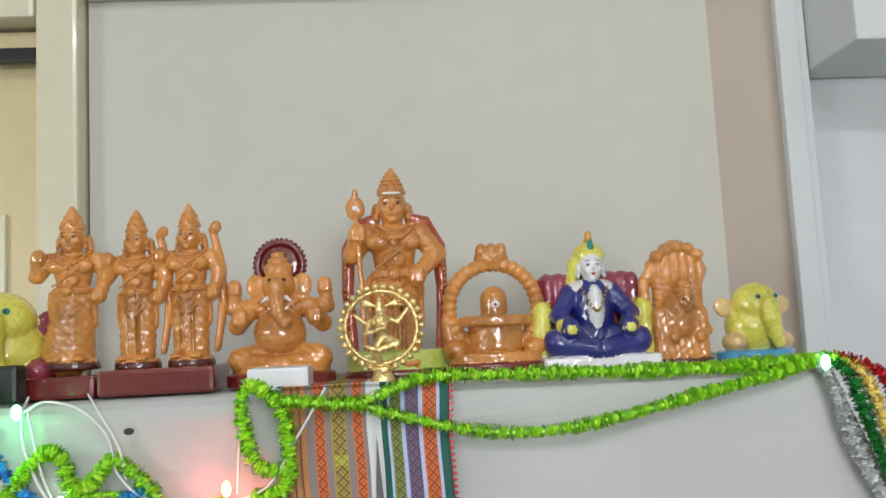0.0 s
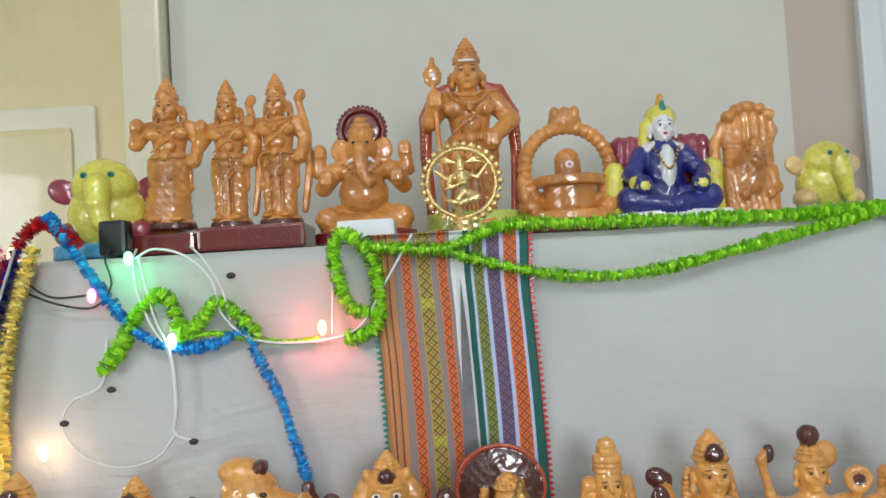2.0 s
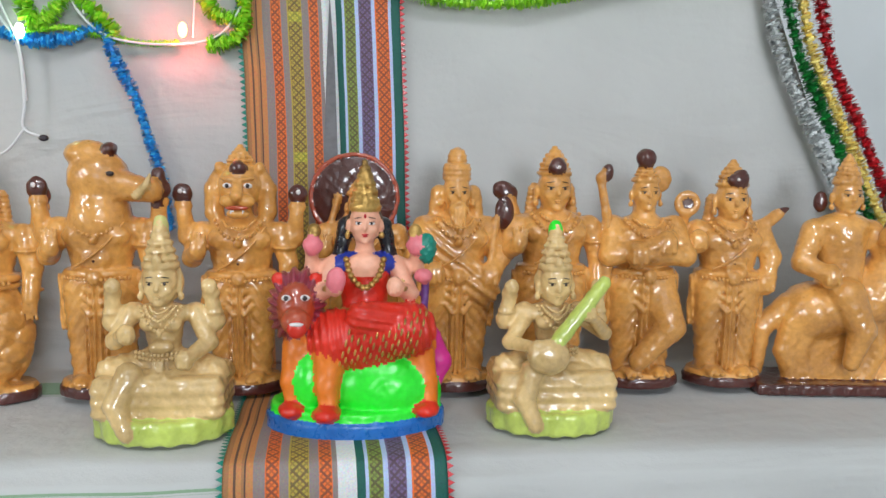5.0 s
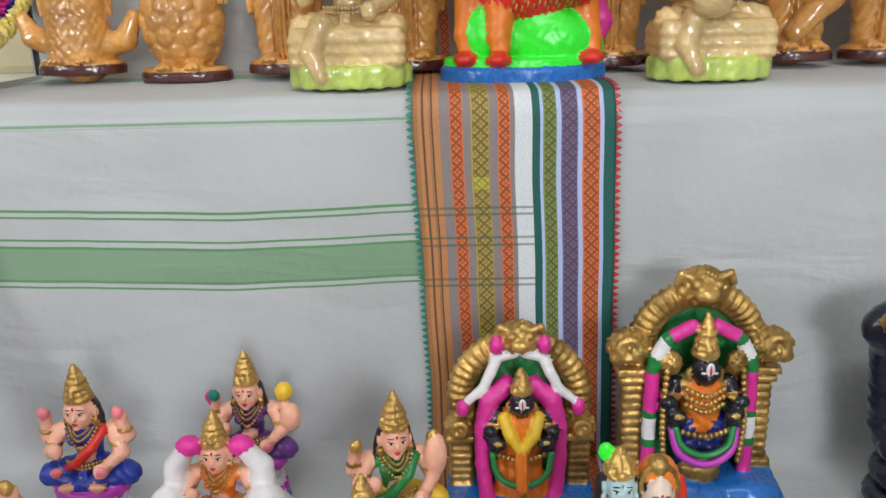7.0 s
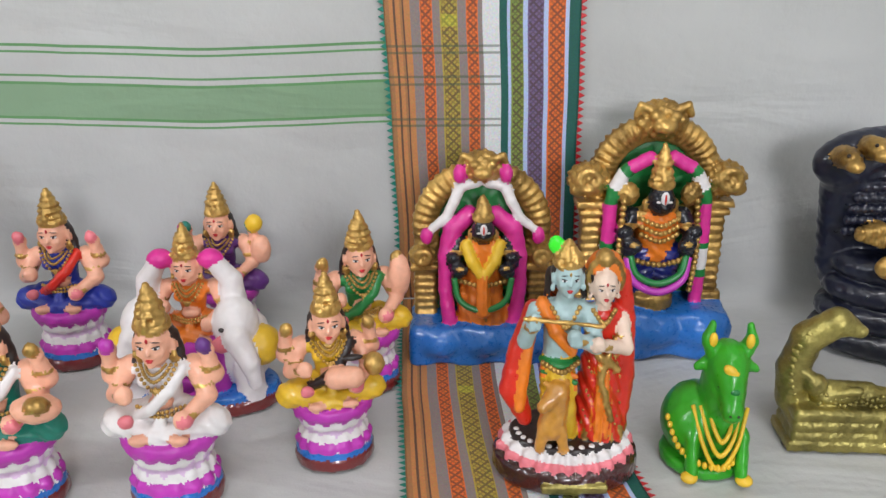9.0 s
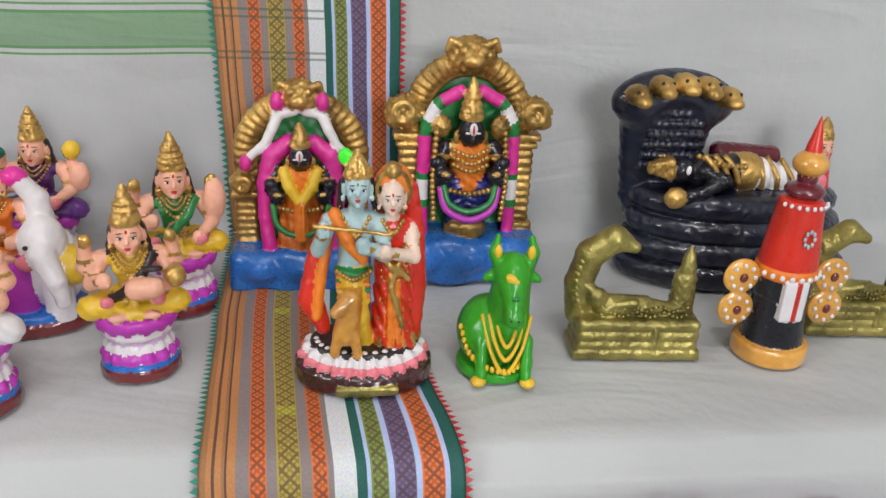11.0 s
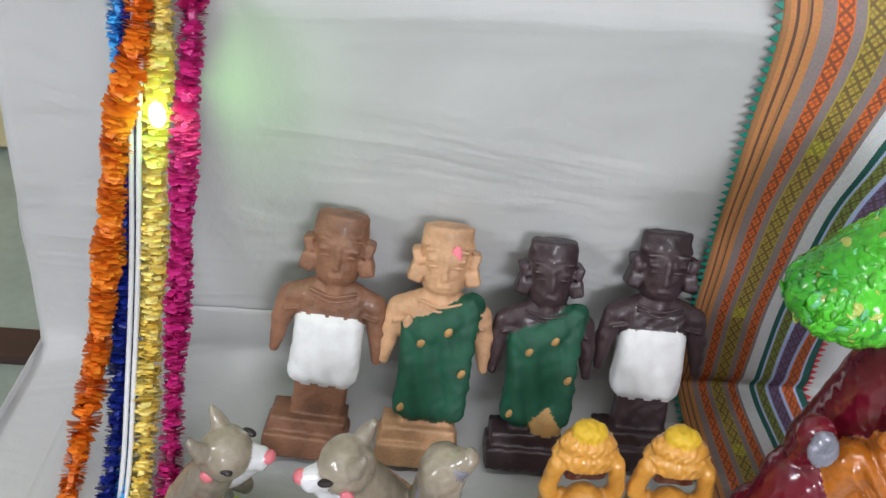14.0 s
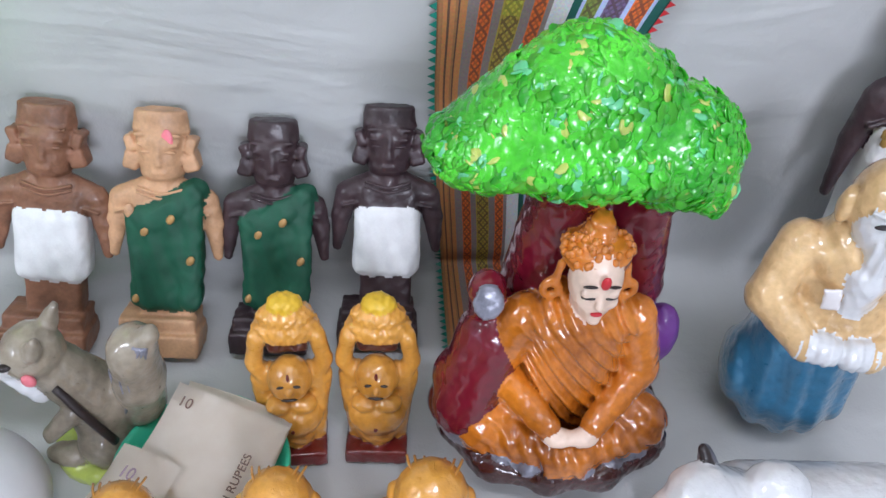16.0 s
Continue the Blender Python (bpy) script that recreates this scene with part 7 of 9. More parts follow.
def recliner(metal):
    c = Clay(soft=0.008)
    c.slab((0, 0, 0.04), (0.50, 0.19, 0.04), metal, 0.015)
    for i in range(3):
        c.slab((0, 0, 0.115 + 0.085 * i), (0.48, 0.18, 0.048), metal, 0.04, wave=lumps(0.05, 0.003))
    c.slab((0.12, -0.185, 0.2), (0.02, 0.015, 0.10), metal, 0.008)
    c.chain([(-0.42, 0.06, 0.30), (-0.46, 0.05, 0.55), (-0.40, 0.03, 0.80), (-0.24, -0.02, 0.95), (-0.10, -0.06, 0.90)], [0.12, 0.11, 0.11, 0.10, 0.05], metal, k=0.02)
    for i in range(16):
        a = 0.25 + 2.0 * i / 15
        c.bead((-0.16 - 0.34 * math.sin(a), -0.02, 0.60 - 0.42 * math.cos(a)), (0.035, 0.05, 0.03), metal, n=4)
    for i in range(40):
        c.bead((-0.3 + 0.7 * (i % 20) / 20, -0.11, 0.36 + 0.05 * (i // 20) + 0.02 * math.sin(i)), (0.022, 0.018, 0.016), metal, n=3)
    c.limb((-0.26, -0.03, 0.40), (0.05, -0.03, 0.40), 0.095, 0.08, metal, wave=lumps(0.06, 0.005))
    c.limb((0.05, -0.03, 0.39), (0.36, -0.04, 0.37), 0.075, 0.045, metal)
    c.ball((-0.33, -0.06, 0.48), (0.08, 0.07, 0.08), metal)
    c.limb((-0.36, -0.05, 0.52), (-0.43, -0.04, 0.58), 0.05, 0.03, metal)
    c.limb((-0.22, -0.09, 0.42), (-0.05, -0.11, 0.46), 0.035, 0.03, metal)
    c.limb((0.36, 0.03, 0.36), (0.36, 0.02, 0.62), 0.10, 0.085, metal, wave=lumps(0.07, 0.008))
    c.ball((0.36, 0.0, 0.72), (0.06, 0.06, 0.07), metal)
    c.limb((0.36, 0, 0.78), (0.36, 0, 0.88), 0.05, 0.02, metal)
    return c


done(recliner("old_brass"), "reclining_figurine", (0.282, 0.383, Z3), 0.094, "old brass figurine reclining on serpent coils under a hood", "figurine", "pair of old brass reclining figurines", turn=-3, cell=0.0014)
done(recliner("old_brass"), "reclining_figurine", (0.474, 0.41, Z3), 0.088, "old brass reclining figurine standing behind a wooden doll", "figurine", "pair of old brass reclining figurines", turn=-3, cell=0.0014)


def serpent_bed():
    """A dark deity asleep on four serpent coils under a wide ribbed hood."""
    c = Clay(soft=0.010)
    for i in range(4):
        c.disc((0.10 - 0.015 * i, 0.02, 0.066 + 0.112 * i), 0.64 - 0.03 * i, 0.30 - 0.008 * i, 0.064, "stone_black", 0.060, k=0.003)
    # hood: narrow at the coils, wide at the heads, hollow in front
    c.limb((-0.34, 0.10, 0.40), (-0.345, 0.07, 0.72), 0.19, 0.235, "stone_black", flat=0.5)
    c.ball((-0.34, 0.03, 0.84), (0.315, 0.115, 0.150), "stone_black", k=0.03)
    c.ball((-0.34, -0.10, 0.70), (0.185, 0.060, 0.180), "stone_black", k=0.01, cut=True)
    for i in range(6):
        c.limb((-0.50 + 0.01 * i, -0.045, 0.565 + 0.048 * i), (-0.18 - 0.01 * i, -0.045, 0.565 + 0.048 * i), 0.019, 0.019, "stone_black", k=0.004, wave=folds(1, 0, 0.035, 0.003))
    for i in range(5):
        a = (i - 2) / 2
        x, z = -0.34 + 0.225 * a, 0.945 - 0.055 * a * a
        c.ball((x, -0.075, z), (0.058, 0.085, 0.046), "gold", k=0.006)
        c.ball((x, -0.155, z - 0.014), (0.040, 0.035, 0.026), "gold", k=0.006)
        for s in (-1, 1):
            c.bead((x + s * 0.026, -0.135, z + 0.024), 0.009, "dark", n=4)
    # the sleeper
    c.limb((-0.20, -0.07, 0.545), (0.04, -0.06, 0.545), 0.078, 0.080, "black")
    c.ball((-0.315, -0.115, 0.565), (0.062, 0.058, 0.058), "black", k=0.006)
    c.bead((-0.300, -0.172, 0.580), (0.014, 0.008, 0.022), "white_paint")
    for i in range(4):
        c.disc((-0.375 - 0.030 * i, -0.115, 0.575), 0.018, 0.052 - 0.008 * i, 0.052 - 0.008 * i, "gold", 0.010, k=0.004)
    c.chain([(-0.19, -0.13, 0.56), (-0.10, -0.165, 0.53), (-0.22, -0.180, 0.475), (-0.33, -0.180, 0.455)], [0.040, 0.034, 0.030, 0.028], "black")
    c.ball((-0.35, -0.185, 0.455), (0.058, 0.036, 0.050), "gold", k=0.004)
    for w in (0.0, 0.05, 0.10):
        c.cord([(-0.20 + w, -0.10, 0.630), (-0.16 + w, -0.155, 0.585), (-0.13 + w, -0.160, 0.515)], 0.015, "gold")
    c.string([(-0.22, -0.09, 0.620), (-0.12, -0.155, 0.60), (0.0, -0.140, 0.59)], 0.015, "gold", 11)
    c.limb((0.05, -0.06, 0.545), (0.38, -0.06, 0.49), 0.080, 0.045, "white_paint", wave=folds(1, 0, 0.05, 0.006))
    for x in (0.07, 0.15, 0.23):
        c.cord([(x, -0.06, 0.632 - 0.12 * x), (x + 0.03, -0.135, 0.56 - 0.10 * x), (x + 0.05, -0.12, 0.48)], 0.013, "gold")
    c.limb((0.02, -0.06, 0.545), (0.055, -0.06, 0.545), 0.088, 0.088, "gold")
    c.limb((-0.06, 0.04, 0.61), (0.24, 0.05, 0.59), 0.046, 0.046, "wine")
    c.limb((0.46, 0.0, 0.45), (0.46, 0.0, 0.58), 0.085, 0.066, "red")
    face(c, (0.46, -0.02, 0.655), 0.056, "skin", "gold", 0.10, hair="dark")
    arm(c, (0.40, -0.01, 0.58), (0.36, -0.08, 0.52), (0.42, -0.13, 0.52), 0.028, "rose")
    return c


done(serpent_bed(), "serpent_bed_statue", (0.402, 0.515, Z3), 0.184, "blue-black painted deity statue reclining on a hooded serpent", "statue", cell=0.0015, wide=0.92)


def wooden_doll():
    c = Clay(soft=0.004)
    c.disc((0, 0, 0.04), 0.170, 0.170, 0.04, "orange_glaze", 0.02)
    c.disc((0, 0, 0.18), 0.14, 0.14, 0.11, "black", 0.02, taper=0.8)
    c.disc((0, 0, 0.32), 0.125, 0.125, 0.05, "black", 0.02)
    c.disc((0, 0, 0.385), 0.135, 0.135, 0.022, "orange", 0.008)
    c.disc((0, 0, 0.54), 0.13, 0.13, 0.14, "red", 0.02, taper=0.72)
    c.ball((0, 0, 0.71), (0.085, 0.085, 0.035), "wine")
    c.ball((0, 0, 0.76), (0.045, 0.045, 0.03), "wine")
    c.ball((0, 0, 0.815), (0.075, 0.075, 0.05), "orange_glaze")
    c.limb((0, 0, 0.87), (0, 0, 0.99), 0.035, 0.006, "red")
    for s in (-1, 1):
        for z in (0.22, 0.36):
            c.ball((s * 0.215, -0.02, z), (0.085, 0.022, 0.075), "orange_glaze", k=0.002)
            c.bead((s * 0.215, -0.045, z), (0.02, 0.008, 0.02), "maroon", n=5)
            for i in range(8):
                a = math.pi * i / 4
                c.bead((s * 0.215 + 0.055 * math.cos(a), -0.041, z + 0.05 * math.sin(a)), (0.010, 0.008, 0.010), "white_paint", n=4)
    c.slab((-0.01, -0.118, 0.29), (0.055, 0.02, 0.085), "white_paint", 0.008)
    c.slab((-0.005, -0.138, 0.29), (0.010, 0.006, 0.08), "red", 0.003)
    for i in range(9):
        a = -1.2 + 0.3 * i
        c.bead((0.137 * math.sin(a), -0.137 * math.cos(a), 0.385), (0.014, 0.008, 0.012), "white_paint", n=4)
        c.bead((0.105 * math.sin(a), -0.105 * math.cos(a), 0.665), (0.010, 0.008, 0.010), "white_paint", n=4)
    for i in range(8):
        a = math.pi * i / 4
        c.bead((0.022 * math.cos(a), -0.122, 0.55 + 0.03 * math.sin(a)), (0.008, 0.006, 0.010), "pale_blue_skin", n=4)
    return c


done(wooden_doll(), "wooden_doll", (0.386, 0.374, Z3), 0.182, "turned wooden doll painted red, black and orange with white dots", "doll", cell=0.0013, wide=0.88, deep=0.88, knobs=0.0)

# ---- bottom step ----
Z4 = 0.5085


def flat_doll(wood, dress, shoulder):
    """A carved plank doll with a block foot, dressed in cloth."""
    c = Clay(soft=0.005)
    c.slab((-0.03, -0.03, 0.05), (0.165, 0.10, 0.05), wood, 0.008)
    c.slab((-0.03, -0.015, 0.125), (0.15, 0.085, 0.035), wood, 0.008)
    c.slab((0, 0, 0.24), (0.105, 0.055, 0.12), wood, 0.02)
    c.slab((0, 0, 0.50), (0.12, 0.055, 0.19), wood, 0.03)
    for s in (-1, 1):
        c.limb((s * 0.03, 0, 0.690), (s * 0.145, 0, 0.640), 0.050, 0.050, wood, flat=0.9)
    c.slab((0, 0, 0.61), (0.135, 0.055, 0.075), wood, 0.04)
    c.limb((0, 0, 0.68), (0, 0, 0.74), 0.060, 0.055, wood)
    c.disc((0, -0.005, 0.815), 0.080, 0.066, 0.095, wood, 0.03, taper=1.22)
    c.disc((0, 0.0, 0.945), 0.106, 0.064, 0.045, wood, 0.008, taper=0.90)
    c.slab((0, -0.062, 0.905), (0.085, 0.008, 0.006), wood, 0.003)
    for s in (-1, 1):
        c.chain([(s * 0.160, 0, 0.635), (s * 0.185, 0, 0.54), (s * 0.200, -0.005, 0.41)], [0.048, 0.040, 0.020], wood, flat=0.85, k=0.006)
        c.slab((s * 0.150, -0.030, 0.600), (0.034, 0.024, 0.006), wood, 0.003, rot=(0, s * 14, 0), k=0.003)
        c.slab((s * 0.110, 0, 0.862), (0.020, 0.045, 0.030), wood, 0.010, rot=(0, s * 18, 0))
        c.slab((s * 0.108, 0, 0.795), (0.030, 0.045, 0.036), wood, 0.012, rot=(0, -s * 16, 0))
        c.bead((s * 0.042, -0.072, 0.842), (0.028, 0.007, 0.006), wood, n=4)
        c.slab((s * 0.042, -0.066, 0.868), (0.032, 0.012, 0.006), wood, 0.003)
    c.slab((0, -0.070, 0.835), (0.012, 0.016, 0.05), wood, 0.008)
    c.slab((0, -0.066, 0.762), (0.03, 0.012, 0.008), wood, 0.004)
    for z in (0.655, 0.675):
        c.cord([(-0.09, -0.05, z + 0.02), (0, -0.062, z), (0.09, -0.05, z + 0.02)], 0.006, wood)
    if shoulder:
        c.slab((0.0, -0.005, 0.40), (0.142, 0.078, 0.23), dress, 0.06, k=0.004, wave=folds(1, 0.22, 0.085, 0.005))
        c.chain([(-0.05, -0.035, 0.55), (0.05, -0.04, 0.62), (0.125, -0.02, 0.685)], [0.075, 0.065, 0.05], dress, flat=0.75, k=0.006)
        c.limb((0.115, -0.05, 0.68), (0.10, -0.078, 0.24), 0.042, 0.045, dress, flat=0.5, k=0.003)
        for p in ((-0.06, -0.088, 0.53), (0.11, -0.098, 0.42), (-0.11, -0.075, 0.24), (0.04, -0.092, 0.585)):
            c.bead(p, (0.016, 0.006, 0.022), "doll_gold", rot=(0, 30, 0), n=4)
    else:
        c.slab((0, -0.003, 0.445), (0.135, 0.075, 0.155), dress, 0.05, k=0.003, wave=folds(1, 0.2, 0.07, 0.003))
    return c


DOLLS = "row of four carved wooden dolls"
for x, wood, dress, sh, size, label, yy, ln in (
        (-0.258, "wood_brown", "doll_white", False, 0.167, "carved brown wooden doll wrapped in a white cloth", 0.184, -21),
        (-0.184, "wood_pale", "doll_green", True, 0.163, "carved pale wooden doll draped in a green sari cloth", 0.182, -23),
        (-0.112, "wood_dark", "doll_green", True, 0.156, "carved dark wooden doll draped in a green and gold cloth", 0.184, -24),
        (-0.040, "wood_dark", "doll_white", False, 0.163, "carved dark wooden doll wrapped in a white cloth", 0.190, -24)):
    c = flat_doll(wood, dress, sh)
    if wood == "wood_pale":
        c.bead((0.035, -0.070, 0.89), (0.022, 0.006, 0.040), "rose")
        c.bead((-0.12, -0.06, 0.60), (0.02, 0.01, 0.03), wood)
    if wood == "wood_dark" and sh:
        c.ball((0.05, -0.07, 0.20), (0.07, 0.035, 0.08), "doll_gold", k=0.004)
    done(c, "wooden_plank_doll", (x, yy, Z4 + 0.002), size, label, "doll", DOLLS, lean=ln, side={-0.258: 6, -0.184: 3}.get(x, 1), cell=0.0013)


def squirrel(tail):
    """A sitting squirrel in glazed clay, head turned to one side, with a grooved tail."""
    c = Clay()
    c.disc((0.02, 0, 0.045), 0.32, 0.25, 0.045, "lime", 0.03)
    c.ball((0.06, 0.02, 0.30), (0.20, 0.18, 0.25), "grey_brown")
    c.limb((0.04, 0.0, 0.44), (-0.12, -0.03, 0.70), 0.155, 0.115, "grey_brown")
    c.ball((-0.17, -0.04, 0.79), (0.155, 0.135, 0.130), "grey_brown")
    c.limb((-0.22, -0.07, 0.76), (-0.35, -0.10, 0.73), 0.085, 0.060, "white")
    c.limb((-0.30, -0.09, 0.70), (-0.17, -0.08, 0.58), 0.060, 0.075, "white")
    c.ball((-0.405, -0.11, 0.755), (0.036, 0.036, 0.032), "rose", k=0.004)
    for s in (-1, 1):
        c.limb((-0.10, s * 0.085 - 0.03, 0.88), (-0.05, s * 0.10 - 0.03, 0.965), 0.050, 0.022, "grey_brown")
        c.bead((-0.245, s * 0.115 - 0.05, 0.815), (0.045, 0.022, 0.016), "dark", rot=(0, -12, 0))
        c.bead((-0.235, s * 0.122 - 0.05, 0.806), (0.016, 0.012, 0.016), "white_paint", n=4)
        c.bead((-0.13, s * 0.132 - 0.045, 0.755), (0.040, 0.020, 0.036), "rose")
        c.limb((-0.02, s * 0.12, 0.46), (-0.16, s * 0.13 - 0.04, 0.34), 0.060, 0.045, "grey_brown", k=0.008)
        c.ball((-0.14, s * 0.12 - 0.02, 0.12), (0.14, 0.065, 0.055), "grey_brown", k=0.010)
        c.ball((0.08, s * 0.13, 0.20), (0.15, 0.09, 0.14), "grey_brown", k=0.012)
    if tail:
        c.chain([(0.14, 0.06, 0.22), (0.27, 0.05, 0.36), (0.31, 0.03, 0.56), (0.34, 0.01, 0.78), (0.47, -0.01, 0.92)], [0.09, 0.125, 0.135, 0.125, 0.050], "grey_brown", k=0.03)
        for i in range(6):
            o = (i - 2.5) * 0.036
            c.cord([(0.22 + o * 0.7, -0.060 + abs(o) * 0.4, 0.32 - o * 0.4), (0.30 + o, -0.100 + abs(o) * 0.6, 0.54), (0.33 + o, -0.108 + abs(o) * 0.6, 0.74), (0.44 + o * 0.3, -0.060, 0.90)], 0.012, "silver_grey")
    c.cord([(-0.05, -0.135, 0.66), (0.08, -0.165, 0.50), (0.19, -0.160, 0.30)], 0.022, "dark")
    return c


SQ = "pair of clay squirrels"
done(squirrel(True), "squirrel_statue", (-0.206, 0.106, Z4), 0.122, "glazed grey-brown clay squirrel with a curled striped tail", "statue", SQ, turn=-6, wide=0.82)
done(squirrel(False), "squirrel_statue", (-0.306, 0.108, Z4), 0.116, "glazed grey-brown clay squirrel beside the paper garlands", "statue", SQ, turn=165, wide=0.80)

c = Clay()
c.ball((0, 0, 0.42), (0.50, 0.46, 0.44), "chalk")
c.disc((0, 0, 0.05), 0.30, 0.28, 0.05, "chalk", 0.02)
done(c, "ceramic_dome", (-0.260, 0.046, Z4), 0.091, "smooth matt white ceramic dome standing on the cloth", "ornament", knobs=0.0)


def basket_bearer():
    c = Clay(soft=0.010)
    c.slab((0, 0, 0.045), (0.19, 0.15, 0.045), "maroon", 0.012)
    c.ball((0, 0.0, 0.17), (0.14, 0.12, 0.12), "orange_glaze", wave=folds(0.5, 1, 0.05, 0.003))
    c.ball((0, -0.03, 0.29), (0.180, 0.14, 0.13), "orange_glaze")
    c.bead((0, -0.172, 0.28), (0.012, 0.008, 0.012), "maroon")
    for s in (-1, 1):
        c.ball((s * 0.07, -0.085, 0.40), (0.08, 0.065, 0.045), "orange_glaze")
        c.limb((s * 0.12, 0.02, 0.10), (s * 0.17, 0.02, 0.50), 0.06, 0.07, "orange_glaze", wave=folds(1, 0, 0.05, 0.003))
        c.chain([(s * 0.13, 0.0, 0.50), (s * 0.20, 0.0, 0.62), (s * 0.17, -0.01, 0.78)], [0.06, 0.05, 0.05], "orange_glaze")
        c.bead((s * 0.045, -0.165, 0.585), (0.026, 0.010, 0.007), "dark", rot=(0, s * 8, 0), n=4)
        c.ball((s * 0.11, 0, 0.55), (0.03, 0.04, 0.07), "orange_glaze")
        c.ball((s * 0.055, -0.115, 0.525), (0.045, 0.05, 0.04), "orange_glaze")
    c.ball((0, -0.06, 0.555), (0.128, 0.115, 0.125), "orange_glaze")
    c.ball((0, -0.175, 0.550), (0.022, 0.022, 0.022), "orange_glaze")
    c.bead((0, -0.168, 0.503), (0.05, 0.012, 0.008), "dark", n=4)
    c.bead((0, -0.162, 0.640), (0.010, 0.008, 0.026), "maroon", n=4)
    c.disc((0, 0.03, 0.81), 0.19, 0.11, 0.05, "orange_glaze", 0.03, wave=lumps(0.06, 0.006))
    c.ball((0, 0.03, 0.885), (0.16, 0.10, 0.065), "orange_glaze", wave=lumps(0.05, 0.009))
    c.ball((0, 0.03, 0.955), (0.10, 0.075, 0.045), "yellow", wave=lumps(0.05, 0.006))
    c.slab((0, 0.03, 0.725), (0.115, 0.06, 0.035), "umber", 0.012)
    return c


TW = "pair of laughing basket bearers"
done(basket_bearer(), "basket_bearer_statue", (-0.092, 0.103, Z4), 0.117, "glazed amber clay laughing figure lifting a heaped basket overhead", "statue", TW, turn=4, cell=0.0013, wide=0.84, deep=0.92, lean=-10)
done(basket_bearer(), "basket_bearer_statue", (-0.043, 0.105, Z4), 0.115, "glazed amber clay laughing figure with a basket, next to its twin", "statue", TW, turn=-2, cell=0.0013, wide=0.85, deep=0.94, lean=-10)


def seated_round(skin):
    c = Clay()
    c.ball((0, 0, 0.28), (0.34, 0.28, 0.28), skin)
    c.ball((0, 0, 0.54), (0.27, 0.2, 0.16), skin)
    c.ball((0, -0.02, 0.80), (0.20, 0.20, 0.21), skin)
    for s in (-1, 1):
        c.ball((s * 0.20, 0, 0.76), (0.04, 0.06, 0.09), skin)
        c.limb((s * 0.24, 0, 0.52), (s * 0.30, -0.12, 0.30), 0.09, 0.07, skin)
    for i in range(7):
        a = -0.6 + 0.2 * i
        c.cord([(0.09 * math.sin(a * 1.5), -0.06, 1.003 - 0.012 * abs(i - 3)), (0.16 * math.sin(a * 1.5), 0.06, 0.985 - 0.012 * abs(i - 3)), (0.19 * math.sin(a * 1.5), 0.15, 0.90)], 0.008, skin)
    return c


RD = "row of three round-headed clay figures"
for x, y, sz, tn in ((-0.166, 0.026, 0.084, 8), (-0.090, 0.029, 0.090, 0), (-0.014, 0.031, 0.094, -6)):
    done(seated_round("orange_glaze"), "round_headed_man_statue", (x, y, Z4), sz, "glazed amber clay figure with a smooth round head", "statue", RD, turn=tn)


